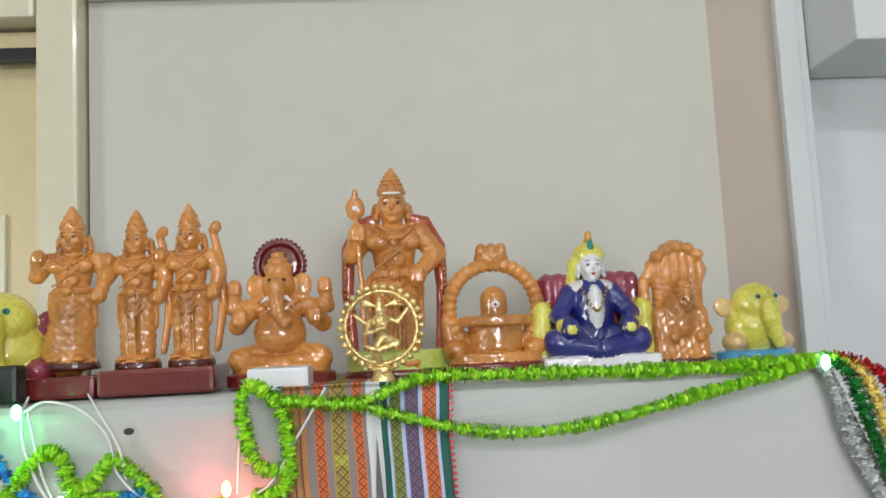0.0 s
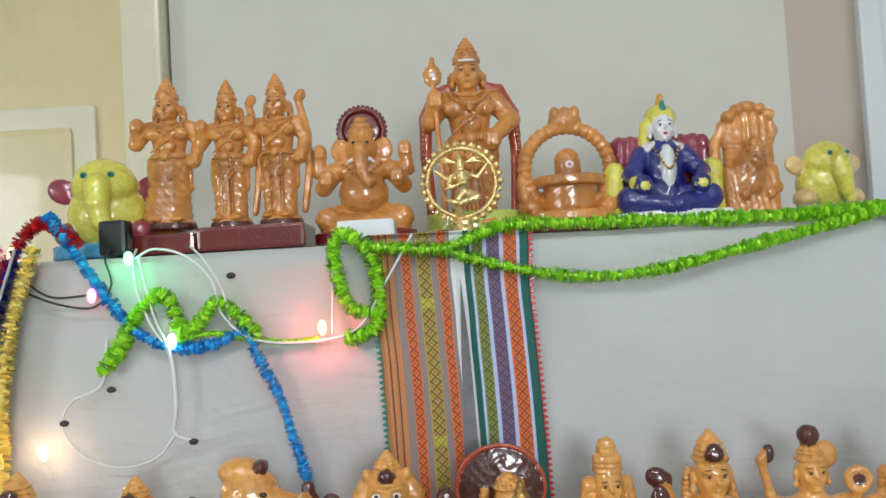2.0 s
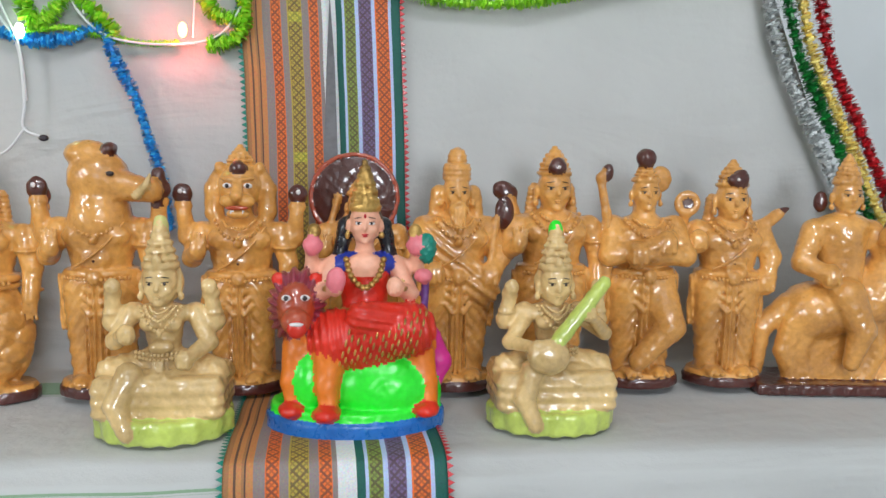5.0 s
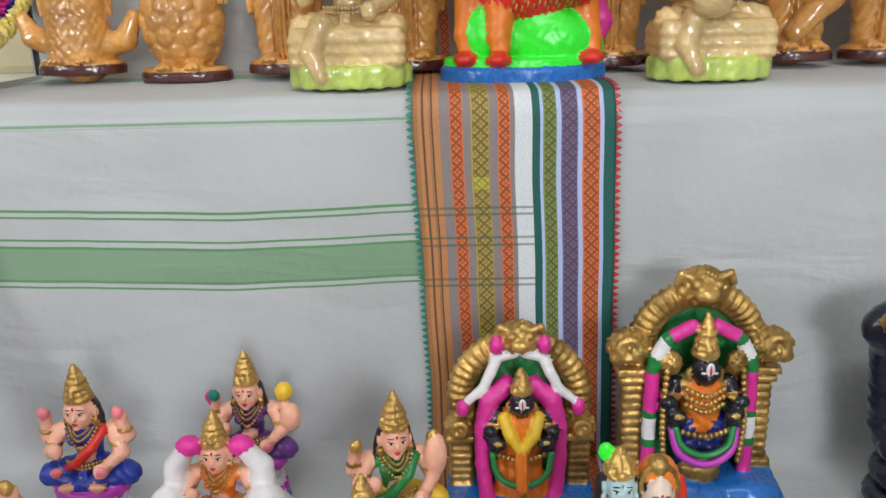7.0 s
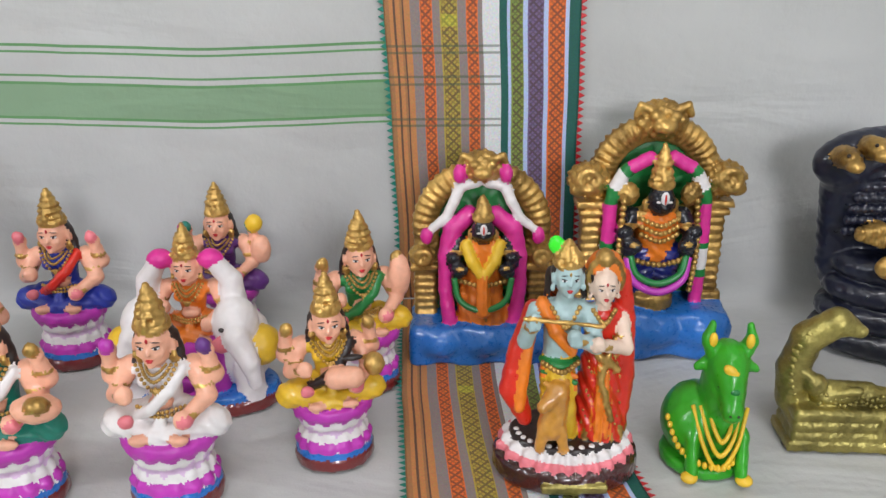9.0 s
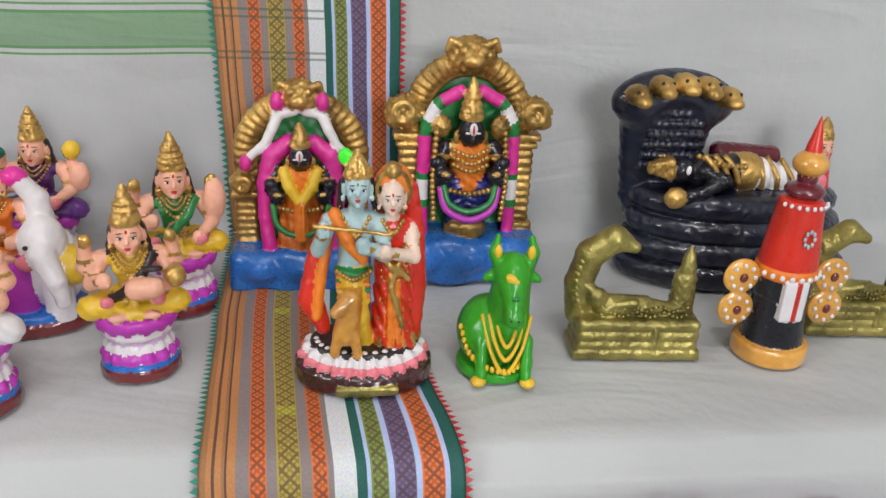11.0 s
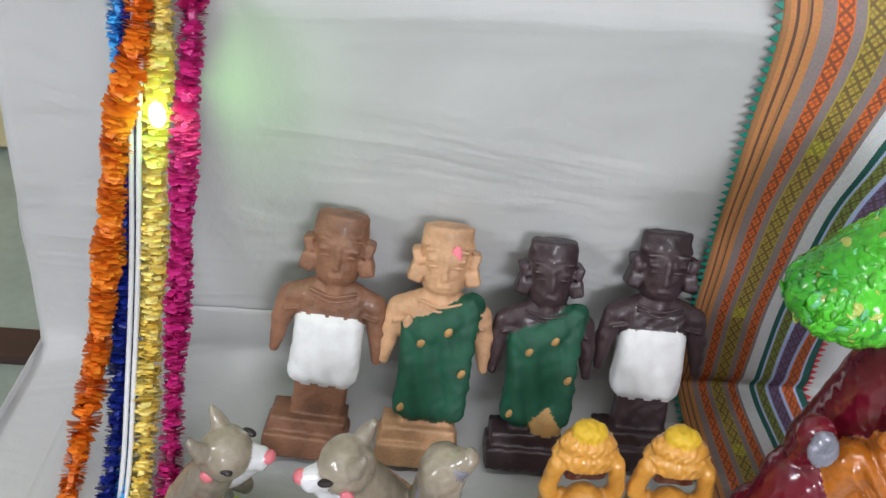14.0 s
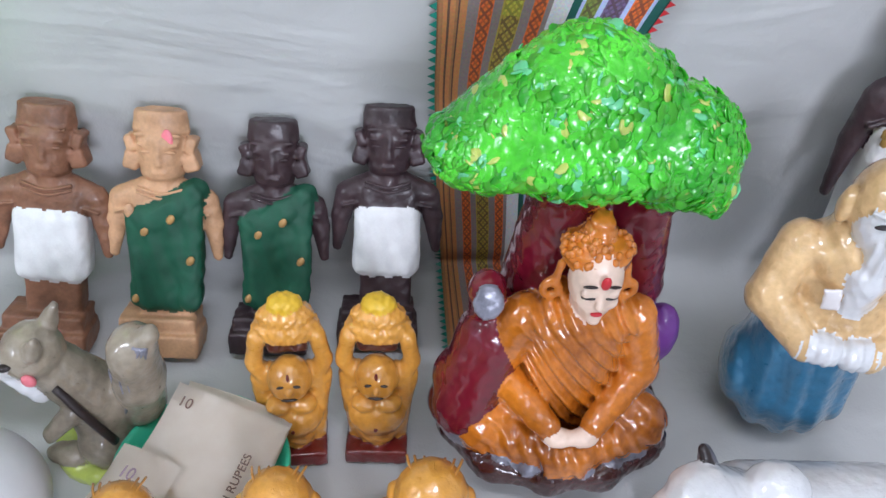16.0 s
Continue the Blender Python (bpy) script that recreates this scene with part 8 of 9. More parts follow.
def meditator():
    c = Clay(soft=0.010)
    c.disc((0, 0.0, 0.035), 0.375, 0.26, 0.035, "buddha_dark", 0.02, wave=pleats(9, 0.010))
    # silver-grey ring colours in the grey highlights of the dark rim
    c.disc((0, 0.0, 0.066), 0.345, 0.24, 0.014, "silver_grey", 0.010, k=0.004, wave=pleats(17, 0.008))
    # trunk and branches
    c.chain([(-0.06, 0.16, 0.06), (-0.10, 0.16, 0.34), (-0.08, 0.15, 0.60), (-0.04, 0.14, 0.84)], [0.16, 0.13, 0.11, 0.11], "wine")
    c.chain([(0.10, 0.16, 0.30), (0.20, 0.15, 0.45), (0.16, 0.12, 0.68)], [0.09, 0.08, 0.07], "wine")
    c.chain([(0.06, 0.14, 0.62), (0.16, 0.14, 0.74), (0.24, 0.13, 0.84)], [0.08, 0.07, 0.05], "wine")
    for p, r in (((-0.31, 0.02, 0.20), 0.10), ((-0.25, 0.06, 0.32), 0.085), ((-0.33, 0.02, 0.10), 0.09)):
        c.ball(p, r, "wine")
    c.limb((-0.26, 0.06, 0.40), (-0.27, 0.03, 0.52), 0.050, 0.055, "wine")
    c.ball((-0.272, -0.028, 0.530), (0.046, 0.010, 0.046), "silver_grey", rot=(-35, 0, 0), k=0.004)
    c.limb((-0.24, 0.03, 0.34), (-0.31, -0.04, 0.16), 0.11, 0.10, "wine")
    c.ball((-0.32, -0.09, 0.13), (0.055, 0.045, 0.075), "silver_grey", k=0.02)
    c.ball((0.28, 0.06, 0.34), (0.06, 0.06, 0.10), "purple")
    # robed figure
    fold = folds(0.75, 0.65, 0.040, 0.0095)
    for s in (-1, 1):
        c.limb((s * 0.06, 0.0, 0.13), (s * 0.255, -0.08, 0.12), 0.10, 0.084, "buddha", wave=folds(0.5, 0.8, 0.05, 0.004))
        c.limb((s * 0.255, -0.09, 0.10), (-s * 0.03, -0.20, 0.10), 0.066, 0.055, "buddha", wave=folds(0.8, 0.4, 0.04, 0.004))
        c.chain([(s * 0.165, 0.0, 0.455), (s * 0.225, -0.01, 0.275), (s * 0.07, -0.165, 0.205)], [0.066, 0.060, 0.040], "buddha")
        c.ball((s * 0.035, -0.195, 0.19), (0.05, 0.03, 0.024), "pale_skin")
    c.limb((0, 0, 0.20), (0, 0, 0.42), 0.14, 0.155, "buddha", flat=0.8, wave=fold)
    c.ball((0, -0.01, 0.475), (0.19, 0.10, 0.06), "buddha", wave=fold)
    c.limb((0.0, -0.03, 0.50), (0, -0.04, 0.56), 0.055, 0.05, "pale_skin")
    face(c, (0, -0.050, 0.630), 0.084, "pale_skin", None, eyes=False, ears=False)
    c.ball((0, -0.010, 0.688), (0.094, 0.086, 0.050), "buddha", k=0.003, wave=folds(0.1, 1, 0.022, 0.003))
    rnd = random.Random(8)
    for i in range(60):
        a, e = rnd.uniform(-1.9, 1.9), rnd.uniform(0.05, 1.3)
        c.bead((0.094 * math.sin(a) * math.cos(e), -0.010 - 0.086 * math.cos(a) * math.cos(e), 0.688 + 0.050 * math.sin(e)), 0.011, "buddha", n=4)
    c.ball((0, 0.0, 0.738), (0.044, 0.044, 0.022), "buddha", k=0.003)
    c.ball((0, 0.0, 0.762), (0.034, 0.034, 0.016), "buddha", k=0.003)
    for s in (-1, 1):
        c.ring((s * 0.105, -0.02, 0.575), 0.022, 0.012, "buddha")
        c.limb((s * 0.090, -0.02, 0.65), (s * 0.098, -0.02, 0.59), 0.012, 0.012, "buddha")
        c.bead((s * 0.031, -0.121, 0.634), (0.020, 0.007, 0.0045), "dark", rot=(0, s * 8, s * 18), n=5)
        c.ball((s * 0.031, -0.116, 0.643), (0.021, 0.012, 0.012), "pale_skin", k=0.004)
        c.bead((s * 0.032, -0.122, 0.668), (0.021, 0.006, 0.003), "dark", rot=(0, s * 12, s * 18), n=4)
    c.bead((0, -0.126, 0.586), (0.017, 0.008, 0.005), "lip", n=5)
    c.bead((0.004, -0.128, 0.684), (0.014, 0.008, 0.019), "lip", n=5)
    # canopy: an umbrella of melted lobes with leaf pads lying on it
    lobes = [((-0.03, 0.16, 0.88), (0.34, 0.20, 0.105)), ((-0.05, 0.18, 0.95), (0.25, 0.18, 0.145)), ((-0.30, 0.15, 0.865), (0.155, 0.15, 0.080)), ((0.20, 0.15, 0.87), (0.155, 0.17, 0.13)), ((0.285, 0.13, 0.815), (0.062, 0.12, 0.085)), ((-0.06, 0.19, 1.035), (0.14, 0.13, 0.080)), ((-0.17, 0.17, 0.91), (0.20, 0.16, 0.11))]
    for p, r in lobes:
        c.ball(p, r, "canopy", k=0.05, wave=lumps(0.040, 0.004))
    rnd = random.Random(4)
    placed = 0
    while placed < 1500:
        p, r = rnd.choice(lobes)
        d = Vector((rnd.gauss(0, 1), rnd.gauss(-0.5, 1), rnd.gauss(0.3, 1))).normalized()
        if d.y > 0.4 or d.z < -0.6:
            continue
        q = [p[i] + r[i] * 1.02 * d[i] for i in range(3)]
        if any(sum(((q[i] - e[i]) / f[i]) ** 2 for i in range(3)) < 1.0 for e, f in lobes if e is not p):
            continue
        n = Vector([d[i] / r[i] for i in range(3)]).normalized()
        n = (n + 0.28 * Vector((rnd.gauss(0, 1), rnd.gauss(0, 1), rnd.gauss(0, 1)))).normalized()
        e = n.to_track_quat('Y', 'Z').to_euler()
        w = rnd.uniform(0.012, 0.026)
        # the few lime pads stand in for gloss flecks among the leaves
        c.bead(q, (w, w * 0.20, w * rnd.uniform(0.7, 1.1)), rnd.choice(("leaf_green",) * 5 + ("canopy",) * 12 + ("grass",) * 3 + ("mint",) * 2 + ("lime",)), rot=[math.degrees(a) for a in e], n=4)
        placed += 1
    return c


done(meditator(), "meditator_statue", (0.063, 0.104, Z4), 0.224, "lacquered resin statue of a meditator beneath a leafy green canopy", "statue", cell=0.0014, turn=0, wide=0.81, deep=0.82)


def bull():
    c = Clay()
    c.slab((0, 0, 0.04), (0.55, 0.2, 0.04), "white", 0.02)
    c.limb((-0.20, 0, 0.36), (0.38, 0, 0.36), 0.25, 0.27, "white")
    c.ball((-0.16, 0, 0.62), (0.14, 0.12, 0.12), "white")
    c.limb((-0.28, -0.02, 0.44), (-0.48, -0.05, 0.60), 0.19, 0.15, "white")
    c.limb((-0.50, -0.06, 0.58), (-0.66, -0.10, 0.44), 0.13, 0.085, "white")
    for s in (-1, 1):
        c.limb((-0.46, s * 0.10 - 0.05, 0.68), (-0.49, s * 0.14 - 0.05, 0.76), 0.035, 0.02, "dark")
        c.ball((-0.43, s * 0.17 - 0.05, 0.62), (0.04, 0.08, 0.04), "silver_grey")
    c.bead((0.02, -0.18, 0.56), (0.05, 0.03, 0.02), "lip")
    c.limb((-0.30, -0.16, 0.10), (-0.05, -0.18, 0.10), 0.08, 0.07, "white")
    return c


done(bull(), "white_bull_statue", (0.182, 0.030, Z4), 0.122, "glazed white clay bull lying down with dark horns", "statue", turn=-4)


def laughing_sage():
    c = Clay()
    c.limb((-0.02, 0.02, 0.10), (0, 0.02, 0.36), 0.235, 0.185, "steel_blue", wave=folds(1, 0.1, 0.10, 0.008))
    c.ball((0, -0.02, 0.44), (0.205, 0.17, 0.17), "beige")
    c.limb((0, 0.0, 0.46), (0, 0.0, 0.64), 0.19, 0.17, "beige", flat=0.85, wave=folds(0.6, 0.8, 0.08, 0.005))
    c.ball((0, 0.0, 0.68), (0.205, 0.125, 0.075), "beige")
    c.limb((0, -0.03, 0.42), (0, -0.09, 0.66), 0.085, 0.070, "white", flat=1.3, k=0.006)
    c.ball((0, 0.0, 0.865), (0.118, 0.120, 0.135), "beige")
    c.ball((0, -0.060, 0.825), (0.094, 0.085, 0.100), "white", k=0.006)
    c.limb((0, -0.11, 0.79), (0, -0.14, 0.70), 0.055, 0.025, "white", wave=folds(1, 0, 0.03, 0.004))
    c.limb((0, -0.135, 0.86), (0, -0.155, 0.835), 0.016, 0.022, "white", k=0.006)
    for s in (-1, 1):
        c.bead((s * 0.042, -0.135, 0.868), (0.028, 0.010, 0.006), "dark", rot=(0, s * 10, 0))
        c.limb((s * 0.015, -0.130, 0.892), (s * 0.072, -0.105, 0.888), 0.010, 0.008, "white", k=0.004)
        c.ball((s * 0.118, -0.005, 0.835), (0.026, 0.036, 0.062), "beige", k=0.006)
        c.chain([(s * 0.185, 0.0, 0.665), (s * 0.235, -0.07, 0.50), (s * 0.10, -0.19, 0.43)], [0.078, 0.072, 0.056], "beige")
        c.limb((s * 0.10, -0.185, 0.43), (s * 0.04, -0.21, 0.44), 0.058, 0.052, "white", k=0.006, wave=folds(1, 0, 0.03, 0.003))
    c.slab((-0.085, -0.165, 0.605), (0.028, 0.006, 0.042), "white_paint", 0.002, k=0.002, rot=(0, -12, 0))
    return c


done(laughing_sage(), "laughing_sage_statue", (0.215, 0.128, Z4), 0.186, "glazed beige clay laughing sage in a blue skirt", "statue", turn=-14, wide=0.9, deep=0.9)


def ribboned_doll(bow):
    c = flat_doll("wood_dark", "doll_white", True)
    for dz in (-0.012, 0.012):
        c.disc((0, 0.0, 0.925 + dz), 0.112, 0.072, 0.020, "pink", 0.006, k=0.002, wave=folds(0.3, 1, 0.03, 0.002))
    if bow:
        for s in (-1, 1):
            c.limb((0.0, -0.075, 0.955), (s * 0.075, -0.075, 1.0), 0.016, 0.030, "pink", flat=0.4, k=0.003)
            c.chain([(s * 0.02, -0.080, 0.945), (s * 0.075, -0.095, 0.84), (s * 0.10, -0.10, 0.70)], [0.024, 0.030, 0.026], "pink", flat=0.35, k=0.003)
    else:
        c.chain([(-0.09, -0.05, 0.93), (-0.16, -0.06, 0.95), (-0.20, -0.05, 0.92)], [0.026, 0.022, 0.014], "pink", flat=0.4, k=0.003)
    rnd = random.Random(2)
    for i in range(60):
        c.bead((rnd.uniform(-0.14, 0.12), -0.085, rnd.uniform(0.42, 0.66)), (0.020, 0.012, 0.016), rnd.choice(("gold", "red", "gold", "doll_white")), n=3)
    return c


RB = "pair of ribboned wooden dolls"
done(ribboned_doll(True), "ribboned_wooden_doll", (0.279, 0.212, Z4), 0.284, "carved dark wooden doll with a pink ribbon and gold trimmings", "doll", RB, lean=-4, turn=-4, wide=0.62, deep=0.75)
done(ribboned_doll(False), "ribboned_wooden_doll", (0.370, 0.214, Z4), 0.280, "carved dark wooden doll with a pink headband and white cloth", "doll", RB, lean=-4, turn=-10, wide=0.64, deep=0.75)

# ---- small things ----
def turned(name, rings, mat_, parent=None, label="", n=40):
    v, f = [], []
    for r, z in rings:
        for k in range(n):
            a = 2 * math.pi * k / n
            v.append((r * math.cos(a), r * math.sin(a), z))
    for i in range(len(rings) - 1):
        for k in range(n):
            j = (k + 1) % n
            f.append((i * n + k, i * n + j, (i + 1) * n + j, (i + 1) * n + k))
    return mesh_object(name, v, f, [mat_], parent=parent, label=label)


bowl = turned("plastic_bowl", ((0.0, 0.0), (0.030, 0.0), (0.033, 0.004), (0.046, 0.034), (0.0485, 0.036), (0.0495, 0.0345), (0.0475, 0.031), (0.0345, 0.0015), (0.0, 0.0012)), M["plastic_green"])
bowl.matrix_world = pose(-0.140, 0.070, Z4)
tagged(bowl, "mint green plastic bowl holding folded banknotes", "bowl")


def note_material():
    m, n, l, p = nodes_of("banknote_paper")
    where, t, ramp = n.new("ShaderNodeTexCoord"), n.new("ShaderNodeTexNoise"), n.new("ShaderNodeValToRGB")
    t.inputs["Scale"].default_value, t.inputs["Detail"].default_value = 90, 5
    ramp.color_ramp.elements[0].color, ramp.color_ramp.elements[1].color = (0.82, 0.72, 0.60, 1), (0.92, 0.85, 0.75, 1)
    l.new(where.outputs["Object"], t.inputs["Vector"])
    l.new(t.outputs["Fac"], ramp.inputs[0])
    l.new(ramp.outputs[0], p.inputs["Base Color"])
    p.inputs["Roughness"].default_value = 0.85
    return m


NOTE = note_material()
PRINT = surface("note_print", (0.20, 0.12, 0.09), 0.8)
FADED = surface("faded_note_print", (0.42, 0.30, 0.36), 0.8)


def banknote(w, h, words, m, label):
    bm = bmesh.new()
    grid = [[bm.verts.new((w * (i / 8 - 0.5), h * (j / 6 - 0.5), 0.0035 * math.sin(i / 8 * math.pi) + 0.0012 * math.sin(j * 1.3))) for j in range(7)] for i in range(9)]
    for i in range(8):
        for j in range(6):
            bm.faces.new((grid[i][j], grid[i + 1][j], grid[i + 1][j + 1], grid[i][j + 1]))
    bmesh.ops.solidify(bm, geom=bm.faces[:], thickness=0.0006)
    ob = part("banknote", bm, NOTE, smooth=True)
    ob.matrix_world = m
    tagged(ob, label, "banknote", "banknotes in the bowl")
    for text, size, x, y, turn_, ink in words:
        cu = bpy.data.curves.new("printed_text", 'FONT')
        cu.body, cu.size, cu.extrude, cu.align_x, cu.align_y = text, size, 0.00015, 'CENTER', 'CENTER'
        tmp = bpy.data.objects.new("printed_text", cu)
        me = bpy.data.meshes.new_from_object(tmp)
        bpy.data.objects.remove(tmp)
        me.materials.clear()
        me.materials.append(ink)
        t = new("printed_text", me)
        t.parent = ob
        zz = 0.0035 * math.sin((x / w + 0.5) * math.pi) + 0.0022
        t.matrix_local = pose(x, y, zz, 0, 0, turn_)
    return ob


banknote(0.070, 0.062, (("10", 0.0085, -0.025, 0.021, 0, PRINT), ("TEN RUPEES", 0.0068, 0.022, -0.010, 90, PRINT)), pose(-0.136, 0.073, Z4 + 0.041, 16, 6, -22), "folded beige ten rupee note resting in the bowl")
banknote(0.066, 0.060, (), pose(-0.131, 0.080, Z4 + 0.0375, 15, 5, -19), "beige banknote tucked beneath another in the bowl")
banknote(0.040, 0.050, (("10", 0.010, -0.004, 0.010, 0, FADED),), pose(-0.176, 0.050, Z4 + 0.0385, 8, -6, -27), "small pale lilac banknote half out of the bowl")

charger = tagged(part("power_adapter", box_bm((-0.3355, 0.872, Z1), (-0.3075, 0.895, Z1 + 0.036), 0.004), M["plastic_black"]), "black plastic power adapter on the shelf", "adapter")
white_box = tagged(part("switch_box", box_bm((-0.094, 0.866, Z1), (-0.036, 0.912, Z1 + 0.0215), 0.003), M["plastic_white"]), "small white plastic switch box at the shelf's edge", "box")


def garland(name, points, radius, mat_, label, group, lobe=0.012, pinch=0.55, seed=1):
    """A crepe garland: fine fringe strips round a cord, gathered into puffs of length lobe."""
    rnd = random.Random(seed)
    line = smooth_line(points, 24)
    v, f = tube_data(line[::4] + [line[-1]], radius * 0.34, 6)
    v = [tuple(q) for q in v]
    reach = [0.0]
    for a, b in zip(line, line[1:]):
        reach.append(reach[-1] + (b - a).length)
    length = reach[-1]
    count = int(length / 0.00018)
    a = 0
    for i in range(count):
        along = length * (i + rnd.random()) / count
        while a < len(line) - 2 and reach[a + 1] < along:
            a += 1
        p = line[a].lerp(line[a + 1], (along - reach[a]) / max(1e-6, reach[a + 1] - reach[a]))
        t = (line[a + 1] - line[a]).normalized()
        s = t.cross(Vector((0.13, -0.31, 0.94))).normalized()
        w = t.cross(s)
        turn_ = rnd.uniform(0, 2 * math.pi)
        s, w = s * math.cos(turn_) + w * math.sin(turn_), w * math.cos(turn_) - s * math.sin(turn_)
        phase = along / lobe + 0.25 * math.sin(along * 31 + seed) + 0.10 * math.sin(turn_ + seed)
        puff = abs(math.sin(math.pi * phase)) ** 0.7
        r = radius * (1 - pinch + pinch * puff) * (1 + 0.14 * math.sin(along * 63 + 2 * seed)) * rnd.uniform(0.90, 1.06)
        b = radius * rnd.uniform(0.20, 0.36)
        k = (phase % 1.0 - 0.5) * radius * 0.7 + rnd.uniform(-0.22, 0.22) * radius
        n0 = len(v)
        for e in (p - w * b, p + w * b, p + s * r * 0.6 + w * b * 1.2 + t * k * 0.5, p + s * r * 0.6 - w * b * 1.2 + t * k * 0.4, p + s * r + t * k + w * b * 0.9, p + s * r * 0.97 + t * k * 1.15 - w * b * 0.9):
            v.append(tuple(e))
        f += [(n0, n0 + 1, n0 + 2, n0 + 3), (n0 + 3, n0 + 2, n0 + 4, n0 + 5)]
    ob = mesh_object(name, v, f, [mat_], smooth=False)
    return tagged(ob, label, "garland", group)


G = "paper garlands on the stand"
garland("paper_garland", ((-0.325, 0.845, 1.438), (-0.31, 0.846, 1.455), (-0.293, 0.845, 1.485), (-0.270, 0.844, 1.508), (-0.255, 0.845, 1.500), (-0.247, 0.845, 1.474), (-0.230, 0.845, 1.478), (-0.212, 0.844, 1.498), (-0.195, 0.845, 1.488), (-0.172, 0.846, 1.463)), 0.0095, F["green"], "lime green crepe garland pinned to the cloth", G, seed=3)
garland("paper_garland", ((-0.258, 0.847, 1.462), (-0.22, 0.846, 1.468), (-0.185, 0.846, 1.462), (-0.15, 0.847, 1.456), (-0.115, 0.847, 1.457)), 0.0045, F["green"], "thin lime green crepe strip on the cloth", G, seed=33)
garland("paper_garland", ((-0.088, 0.845, 1.455), (-0.062, 0.845, 1.462), (-0.055, 0.843, 1.478), (-0.080, 0.843, 1.485), (-0.090, 0.843, 1.505), (-0.095, 0.842, 1.535), (-0.090, 0.846, 1.558), (-0.072, 0.842, 1.550), (-0.056, 0.842, 1.525), (-0.052, 0.842, 1.475)), 0.0095, F["green"], "looped lime green crepe garland beside the runner", G, seed=4)
garland("paper_garland", ((-0.072, 0.842, 1.545), (-0.03, 0.840, 1.540), (0.01, 0.840, 1.537), (0.035, 0.842, 1.545), (0.075, 0.850, 1.557), (0.14, 0.853, 1.556), (0.22, 0.853, 1.554), (0.30, 0.853, 1.552), (0.38, 0.853, 1.552), (0.45, 0.850, 1.556)), 0.0084, F["green"], "lime green crepe garland along the shelf's edge", G, lobe=0.016, seed=5)
garland("paper_garland", ((0.0, 0.843, 1.540), (0.06, 0.843, 1.520), (0.12, 0.843, 1.506), (0.18, 0.843, 1.502), (0.25, 0.843, 1.511), (0.33, 0.843, 1.528), (0.40, 0.845, 1.542), (0.455, 0.848, 1.556), (0.475, 0.842, 1.55)), 0.0076, F["green"], "drooping lime green crepe garland under the shelf's edge", G, lobe=0.016, seed=6)
garland("paper_garland", ((-0.375, 0.850, 1.592), (-0.357, 0.845, 1.570), (-0.335, 0.845, 1.535), (-0.312, 0.845, 1.500), (-0.285, 0.845, 1.470), (-0.25, 0.845, 1.456), (-0.215, 0.845, 1.458), (-0.185, 0.845, 1.468), (-0.172, 0.844, 1.440), (-0.155, 0.844, 1.405), (-0.143, 0.844, 1.365), (-0.133, 0.844, 1.33), (-0.125, 0.844, 1.28)), 0.0072, F["blue"], "sky blue crepe garland hanging over the cloth", G, lobe=0.016, seed=7)
garland("paper_garland", ((-0.345, 0.846, 1.562), (-0.378, 0.85, 1.585), (-0.40, 0.85, 1.570), (-0.42, 0.845, 1.53), (-0.44, 0.84, 1.46), (-0.455, 0.835, 1.38)), 0.0085, F["red"], "red crepe garland at the stand's corner", G, seed=8)

# garlands down the stand's west edge, step by step; offsets from the pink one at four heights
def edge_fall(top, mid, low, foot_, dy):
    spine = ((-0.418, 0.842, 1.560, 0.0), (-0.445, 0.834, 1.45, 0.0), (-0.452, 0.834, 1.25, 0.2), (-0.440, 0.72, 1.165, 0.6), (-0.416, 0.592, 1.125, 1.0), (-0.418, 0.572, 1.0, 1.0), (-0.414, 0.50, 0.90, 1.1), (-0.362, 0.36, 0.85, 1.6),
             (-0.318, 0.250, 0.802, 2.0), (-0.325, 0.229, 0.73, 2.3), (-0.335, 0.215, 0.65, 2.5), (-0.341, 0.187, 0.580, 2.7), (-0.337, 0.132, 0.530, 3.0), (-0.325, 0.045, 0.526, 3.0), (-0.318, -0.06, 0.524, 3.0), (-0.315, -0.2, 0.524, 3.0))
    offs = (top, mid, low, foot_, foot_)
    return [(x + offs[int(h)] + (offs[int(h) + 1] - offs[int(h)]) * (h - int(h)), y + dy, z) for x, y, z, h in spine]


garland("paper_garland", edge_fall(0.0, 0.0, 0.0, 0.0, -0.006), 0.0082, F["pink"], "hot pink crepe garland falling down the step edge", G, lobe=0.0125, pinch=0.42, seed=9)
garland("paper_garland", edge_fall(0.034, -0.036, -0.017, -0.017, -0.004), 0.0088, F["yellow"], "yellow crepe garland falling down the step edge", G, lobe=0.0110, pinch=0.28, seed=10)
garland("paper_garland", edge_fall(0.017, -0.018, -0.030, -0.036, -0.004), 0.0078, F["navy"], "dark blue crepe garland falling down the step edge", G, lobe=0.012, pinch=0.3, seed=11)
garland("paper_garland", edge_fall(-0.010, -0.018, -0.042, -0.029, 0.008), 0.0072, F["blue"], "sky blue crepe garland among the falling ones", G, lobe=0.011, pinch=0.3, seed=12)
garland("paper_garland", edge_fall(-0.025, -0.050, -0.024, -0.058, -0.012), 0.0092, F["orange"], "orange crepe garland falling down the step edge", G, lobe=0.030, pinch=0.45, seed=13)
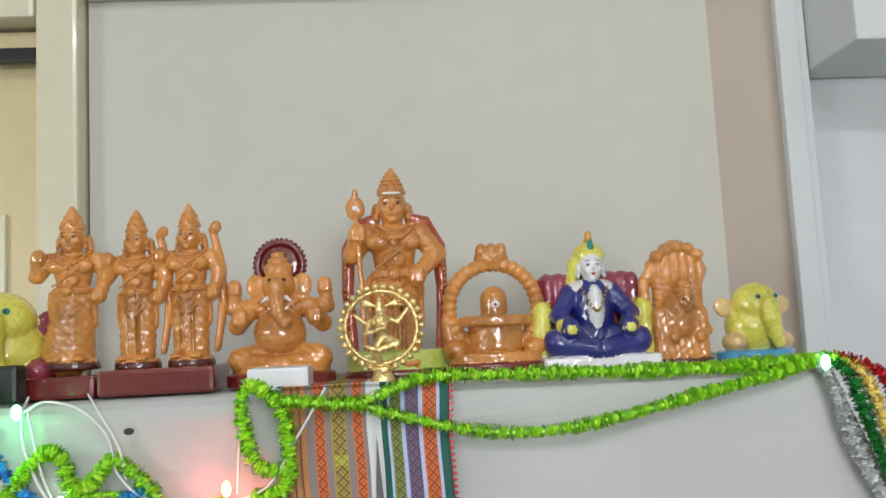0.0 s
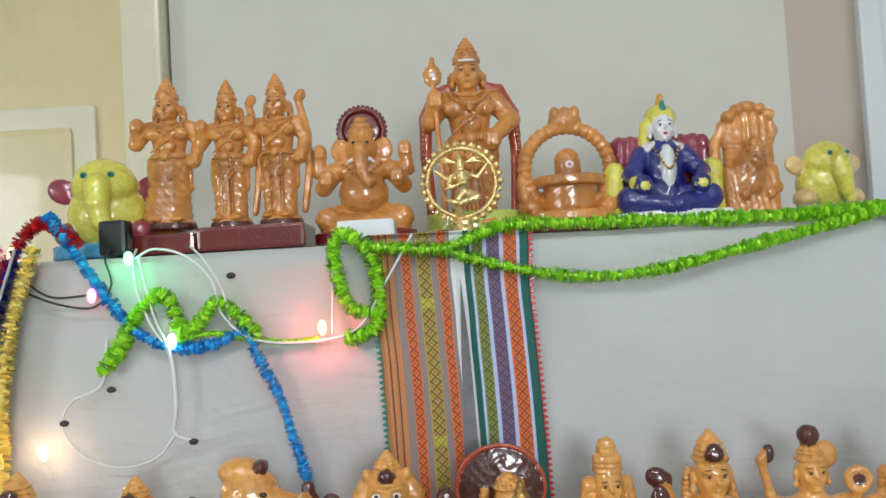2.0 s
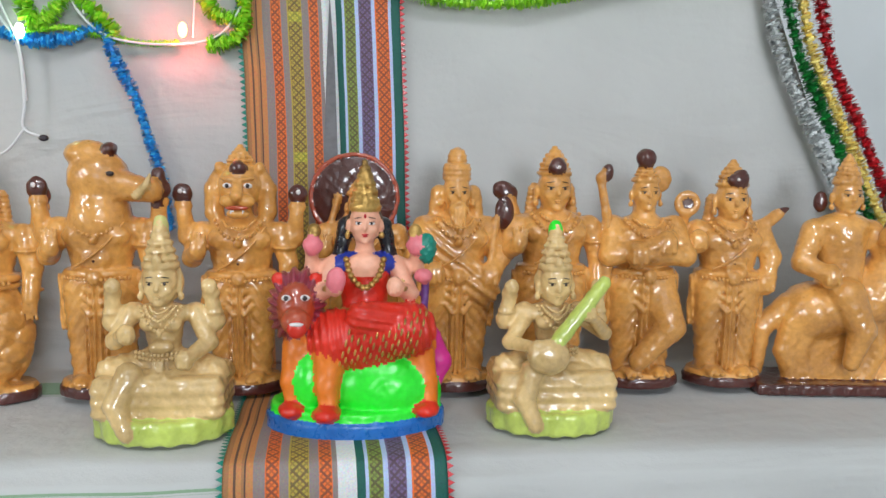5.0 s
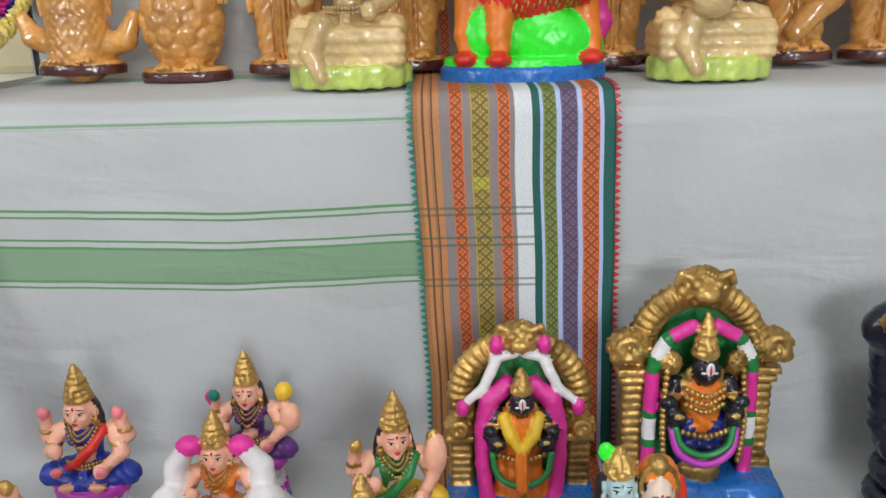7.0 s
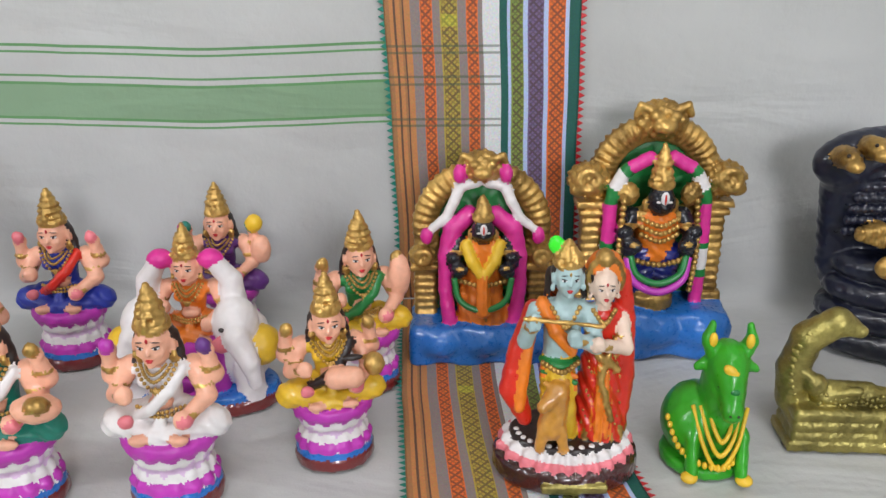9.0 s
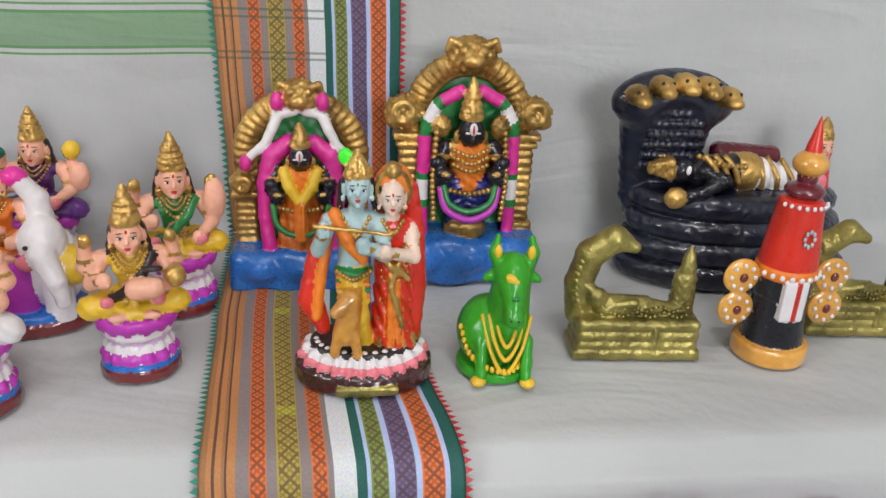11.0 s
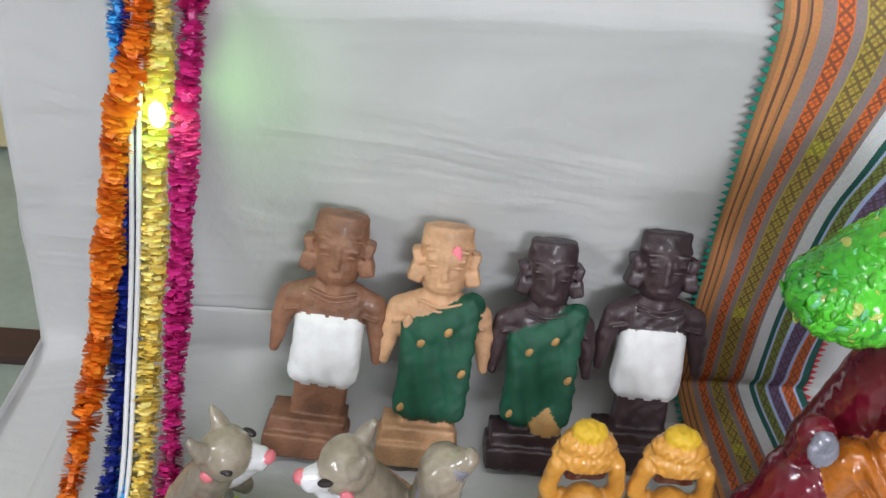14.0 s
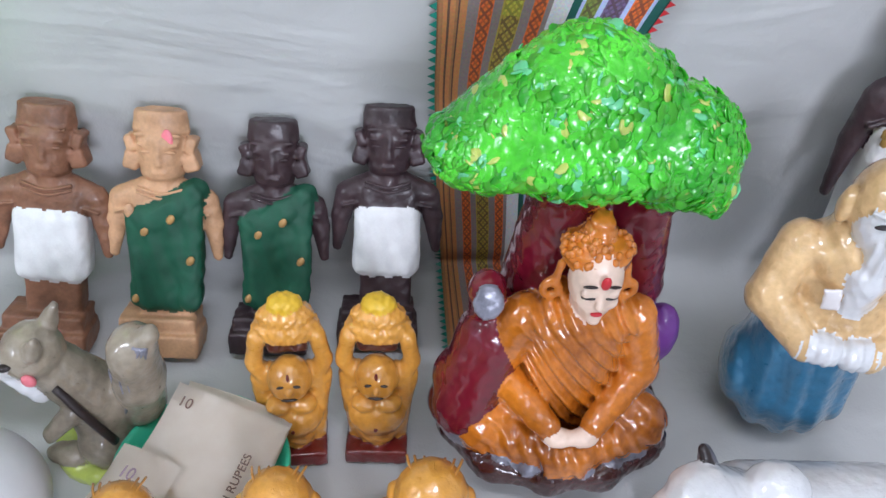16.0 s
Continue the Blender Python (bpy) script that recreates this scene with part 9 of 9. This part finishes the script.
# garlands at the east corner
for dx, key, label, seed in ((-0.012, "white", "white crepe garland at the shelf's corner", 14), (0.008, "dark_green", "dark green crepe garland at the shelf's corner", 15), (0.022, "yellow", "yellow crepe garland at the shelf's corner", 16), (0.040, "red", "red crepe garland at the shelf's corner", 17)):
    garland("paper_garland", ((0.455 + dx * 0.4, 0.85, 1.556), (0.468 + dx, 0.838, 1.535), (0.490 + dx, 0.836, 1.46), (0.535 + dx, 0.832, 1.37), (0.59 + dx, 0.82, 1.25), (0.62 + dx, 0.80, 1.15)), 0.0085, F[key], label, G, seed=seed)


# ---- fairy lights ----
def wire(points, radius, mat_, parent):
    v, f = tube_data(smooth_line(points, 10), radius, 6)
    return mesh_object("wire", v, f, [mat_], parent=parent)


lights_white = tagged(new("fairy_lights"), "string of fairy lights on white wire, some of them lit", "fairy lights")
lights_dark = tagged(new("fairy_lights"), "string of fairy lights on dark wire over the shelf", "fairy lights")
wire(((-0.300, 0.880, 1.556), (-0.290, 0.848, 1.545), (-0.270, 0.844, 1.553), (-0.240, 0.843, 1.545), (-0.215, 0.843, 1.520), (-0.205, 0.843, 1.485), (-0.175, 0.842, 1.460), (-0.12, 0.842, 1.455), (-0.075, 0.842, 1.466), (-0.045, 0.840, 1.51), (-0.018, 0.840, 1.553)), 0.0013, M["wire_white"], lights_white)
wire(((-0.292, 0.846, 1.550), (-0.288, 0.843, 1.515), (-0.275, 0.843, 1.480), (-0.258, 0.842, 1.450), (-0.254, 0.842, 1.400), (-0.256, 0.842, 1.375), (-0.238, 0.842, 1.366)), 0.0014, M["wire_white"], lights_white)
wire(((-0.285, 0.844, 1.545), (-0.272, 0.842, 1.490), (-0.256, 0.840, 1.450), (-0.252, 0.841, 1.400)), 0.0012, M["wire_white"], lights_white)
wire(((-0.254, 0.842, 1.376), (-0.275, 0.843, 1.352), (-0.310, 0.843, 1.345), (-0.345, 0.843, 1.358), (-0.364, 0.843, 1.385), (-0.355, 0.843, 1.410), (-0.325, 0.843, 1.425), (-0.318, 0.843, 1.470)), 0.0012, M["wire_white"], lights_white)
wire(((-0.245, 0.88, 1.556), (-0.222, 0.845, 1.540), (-0.205, 0.843, 1.510), (-0.198, 0.842, 1.480)), 0.0012, M["wire_white"], lights_white)
wire(((-0.100, 0.842, 1.462), (-0.098, 0.842, 1.50), (-0.096, 0.843, 1.545)), 0.0012, M["wire_white"], lights_white)
wire(((-0.322, 0.868, 1.556), (-0.318, 0.846, 1.545), (-0.312, 0.843, 1.520), (-0.330, 0.843, 1.500), (-0.365, 0.843, 1.505), (-0.400, 0.842, 1.520)), 0.0011, M["wire_green"], lights_dark)
wire(((-0.405, 0.842, 1.552), (-0.395, 0.842, 1.530), (-0.370, 0.842, 1.512), (-0.330, 0.842, 1.512)), 0.0011, M["wire_green"], lights_dark)
for dx in (-0.0275, -0.0235):
    wire([(x, y - 0.011, z) for x, y, z in edge_fall(0.02, -0.010, dx, dx, 0.0)], 0.0016, M["wire_white"], lights_white)

BULBS = (
    ((-0.294, 0.842, 1.545), (0.10, 1.0, 0.30), 14, "lit green bulb"),
    ((-0.109, 0.838, 1.468), (1.0, 0.16, 0.06), 16, "lit orange-red bulb"),
    ((-0.383, 0.842, 1.363), (1.0, 0.72, 0.38), 18, "lit warm white bulb"),
    ((-0.254, 0.838, 1.463), (0.75, 1.0, 0.60), 14, "lit pale green bulb"),
    ((-0.330, 0.840, 1.511), (1.0, 0.12, 0.20), 8, "lit red bulb"),
    ((-0.407, 0.842, 1.555), (1.0, 0.50, 0.25), 10, "lit warm bulb"),
    ((0.452, 0.838, 1.552), (0.20, 1.0, 0.40), 12, "lit green bulb"),
    ((-0.336, 0.216, 0.742), (0.45, 1.0, 0.35), 16, "lit green bulb among garlands"),
    ((-0.362, 0.098, 0.545), (0.85, 0.42, 0.12), 0.35, "dim warm bulb"),
)
for k, (p, col, power, label) in enumerate(BULBS):
    holder = lights_dark if k in (4, 5) else lights_white
    bm = bmesh.new()
    bmesh.ops.create_uvsphere(bm, u_segments=12, v_segments=8, radius=0.0043)
    for v in bm.verts:
        v.co = Vector((v.co.x, v.co.y, v.co.z * 1.7)) + Vector(p)
    part("bulb", bm, glow("bulb_glow", col, power), holder, label, smooth=True)
DIM = surface("unlit_bulb", (0.05, 0.04, 0.05), 0.2)
for p in ((-0.238, 0.841, 1.366), (-0.315, 0.841, 1.420), (-0.195, 0.841, 1.523), (-0.362, 0.842, 1.39)):
    bm = bmesh.new()
    bmesh.ops.create_uvsphere(bm, u_segments=10, v_segments=6, radius=0.0032)
    for v in bm.verts:
        v.co = Vector((v.co.x * 1.5, v.co.y, v.co.z)) + Vector(p)
    part("bulb", bm, DIM, lights_white, "unlit dark bulb", smooth=True)
# point lamps added for the bulbs' glow; the last one has no bulb
for p, col, e in (((-0.109, 0.826, 1.462), (1.0, 0.14, 0.10), 0.11), ((-0.294, 0.826, 1.54), (0.1, 1.0, 0.3), 0.06), ((-0.383, 0.826, 1.363), (1.0, 0.6, 0.4), 0.04), ((-0.318, 0.206, 0.742), (0.35, 1.0, 0.25), 0.07), ((-0.345, 0.31, 0.865), (1.0, 0.45, 0.25), 0.05)):
    lamp("glow_light", 'POINT', pose(*p), e, col, radius=0.004)
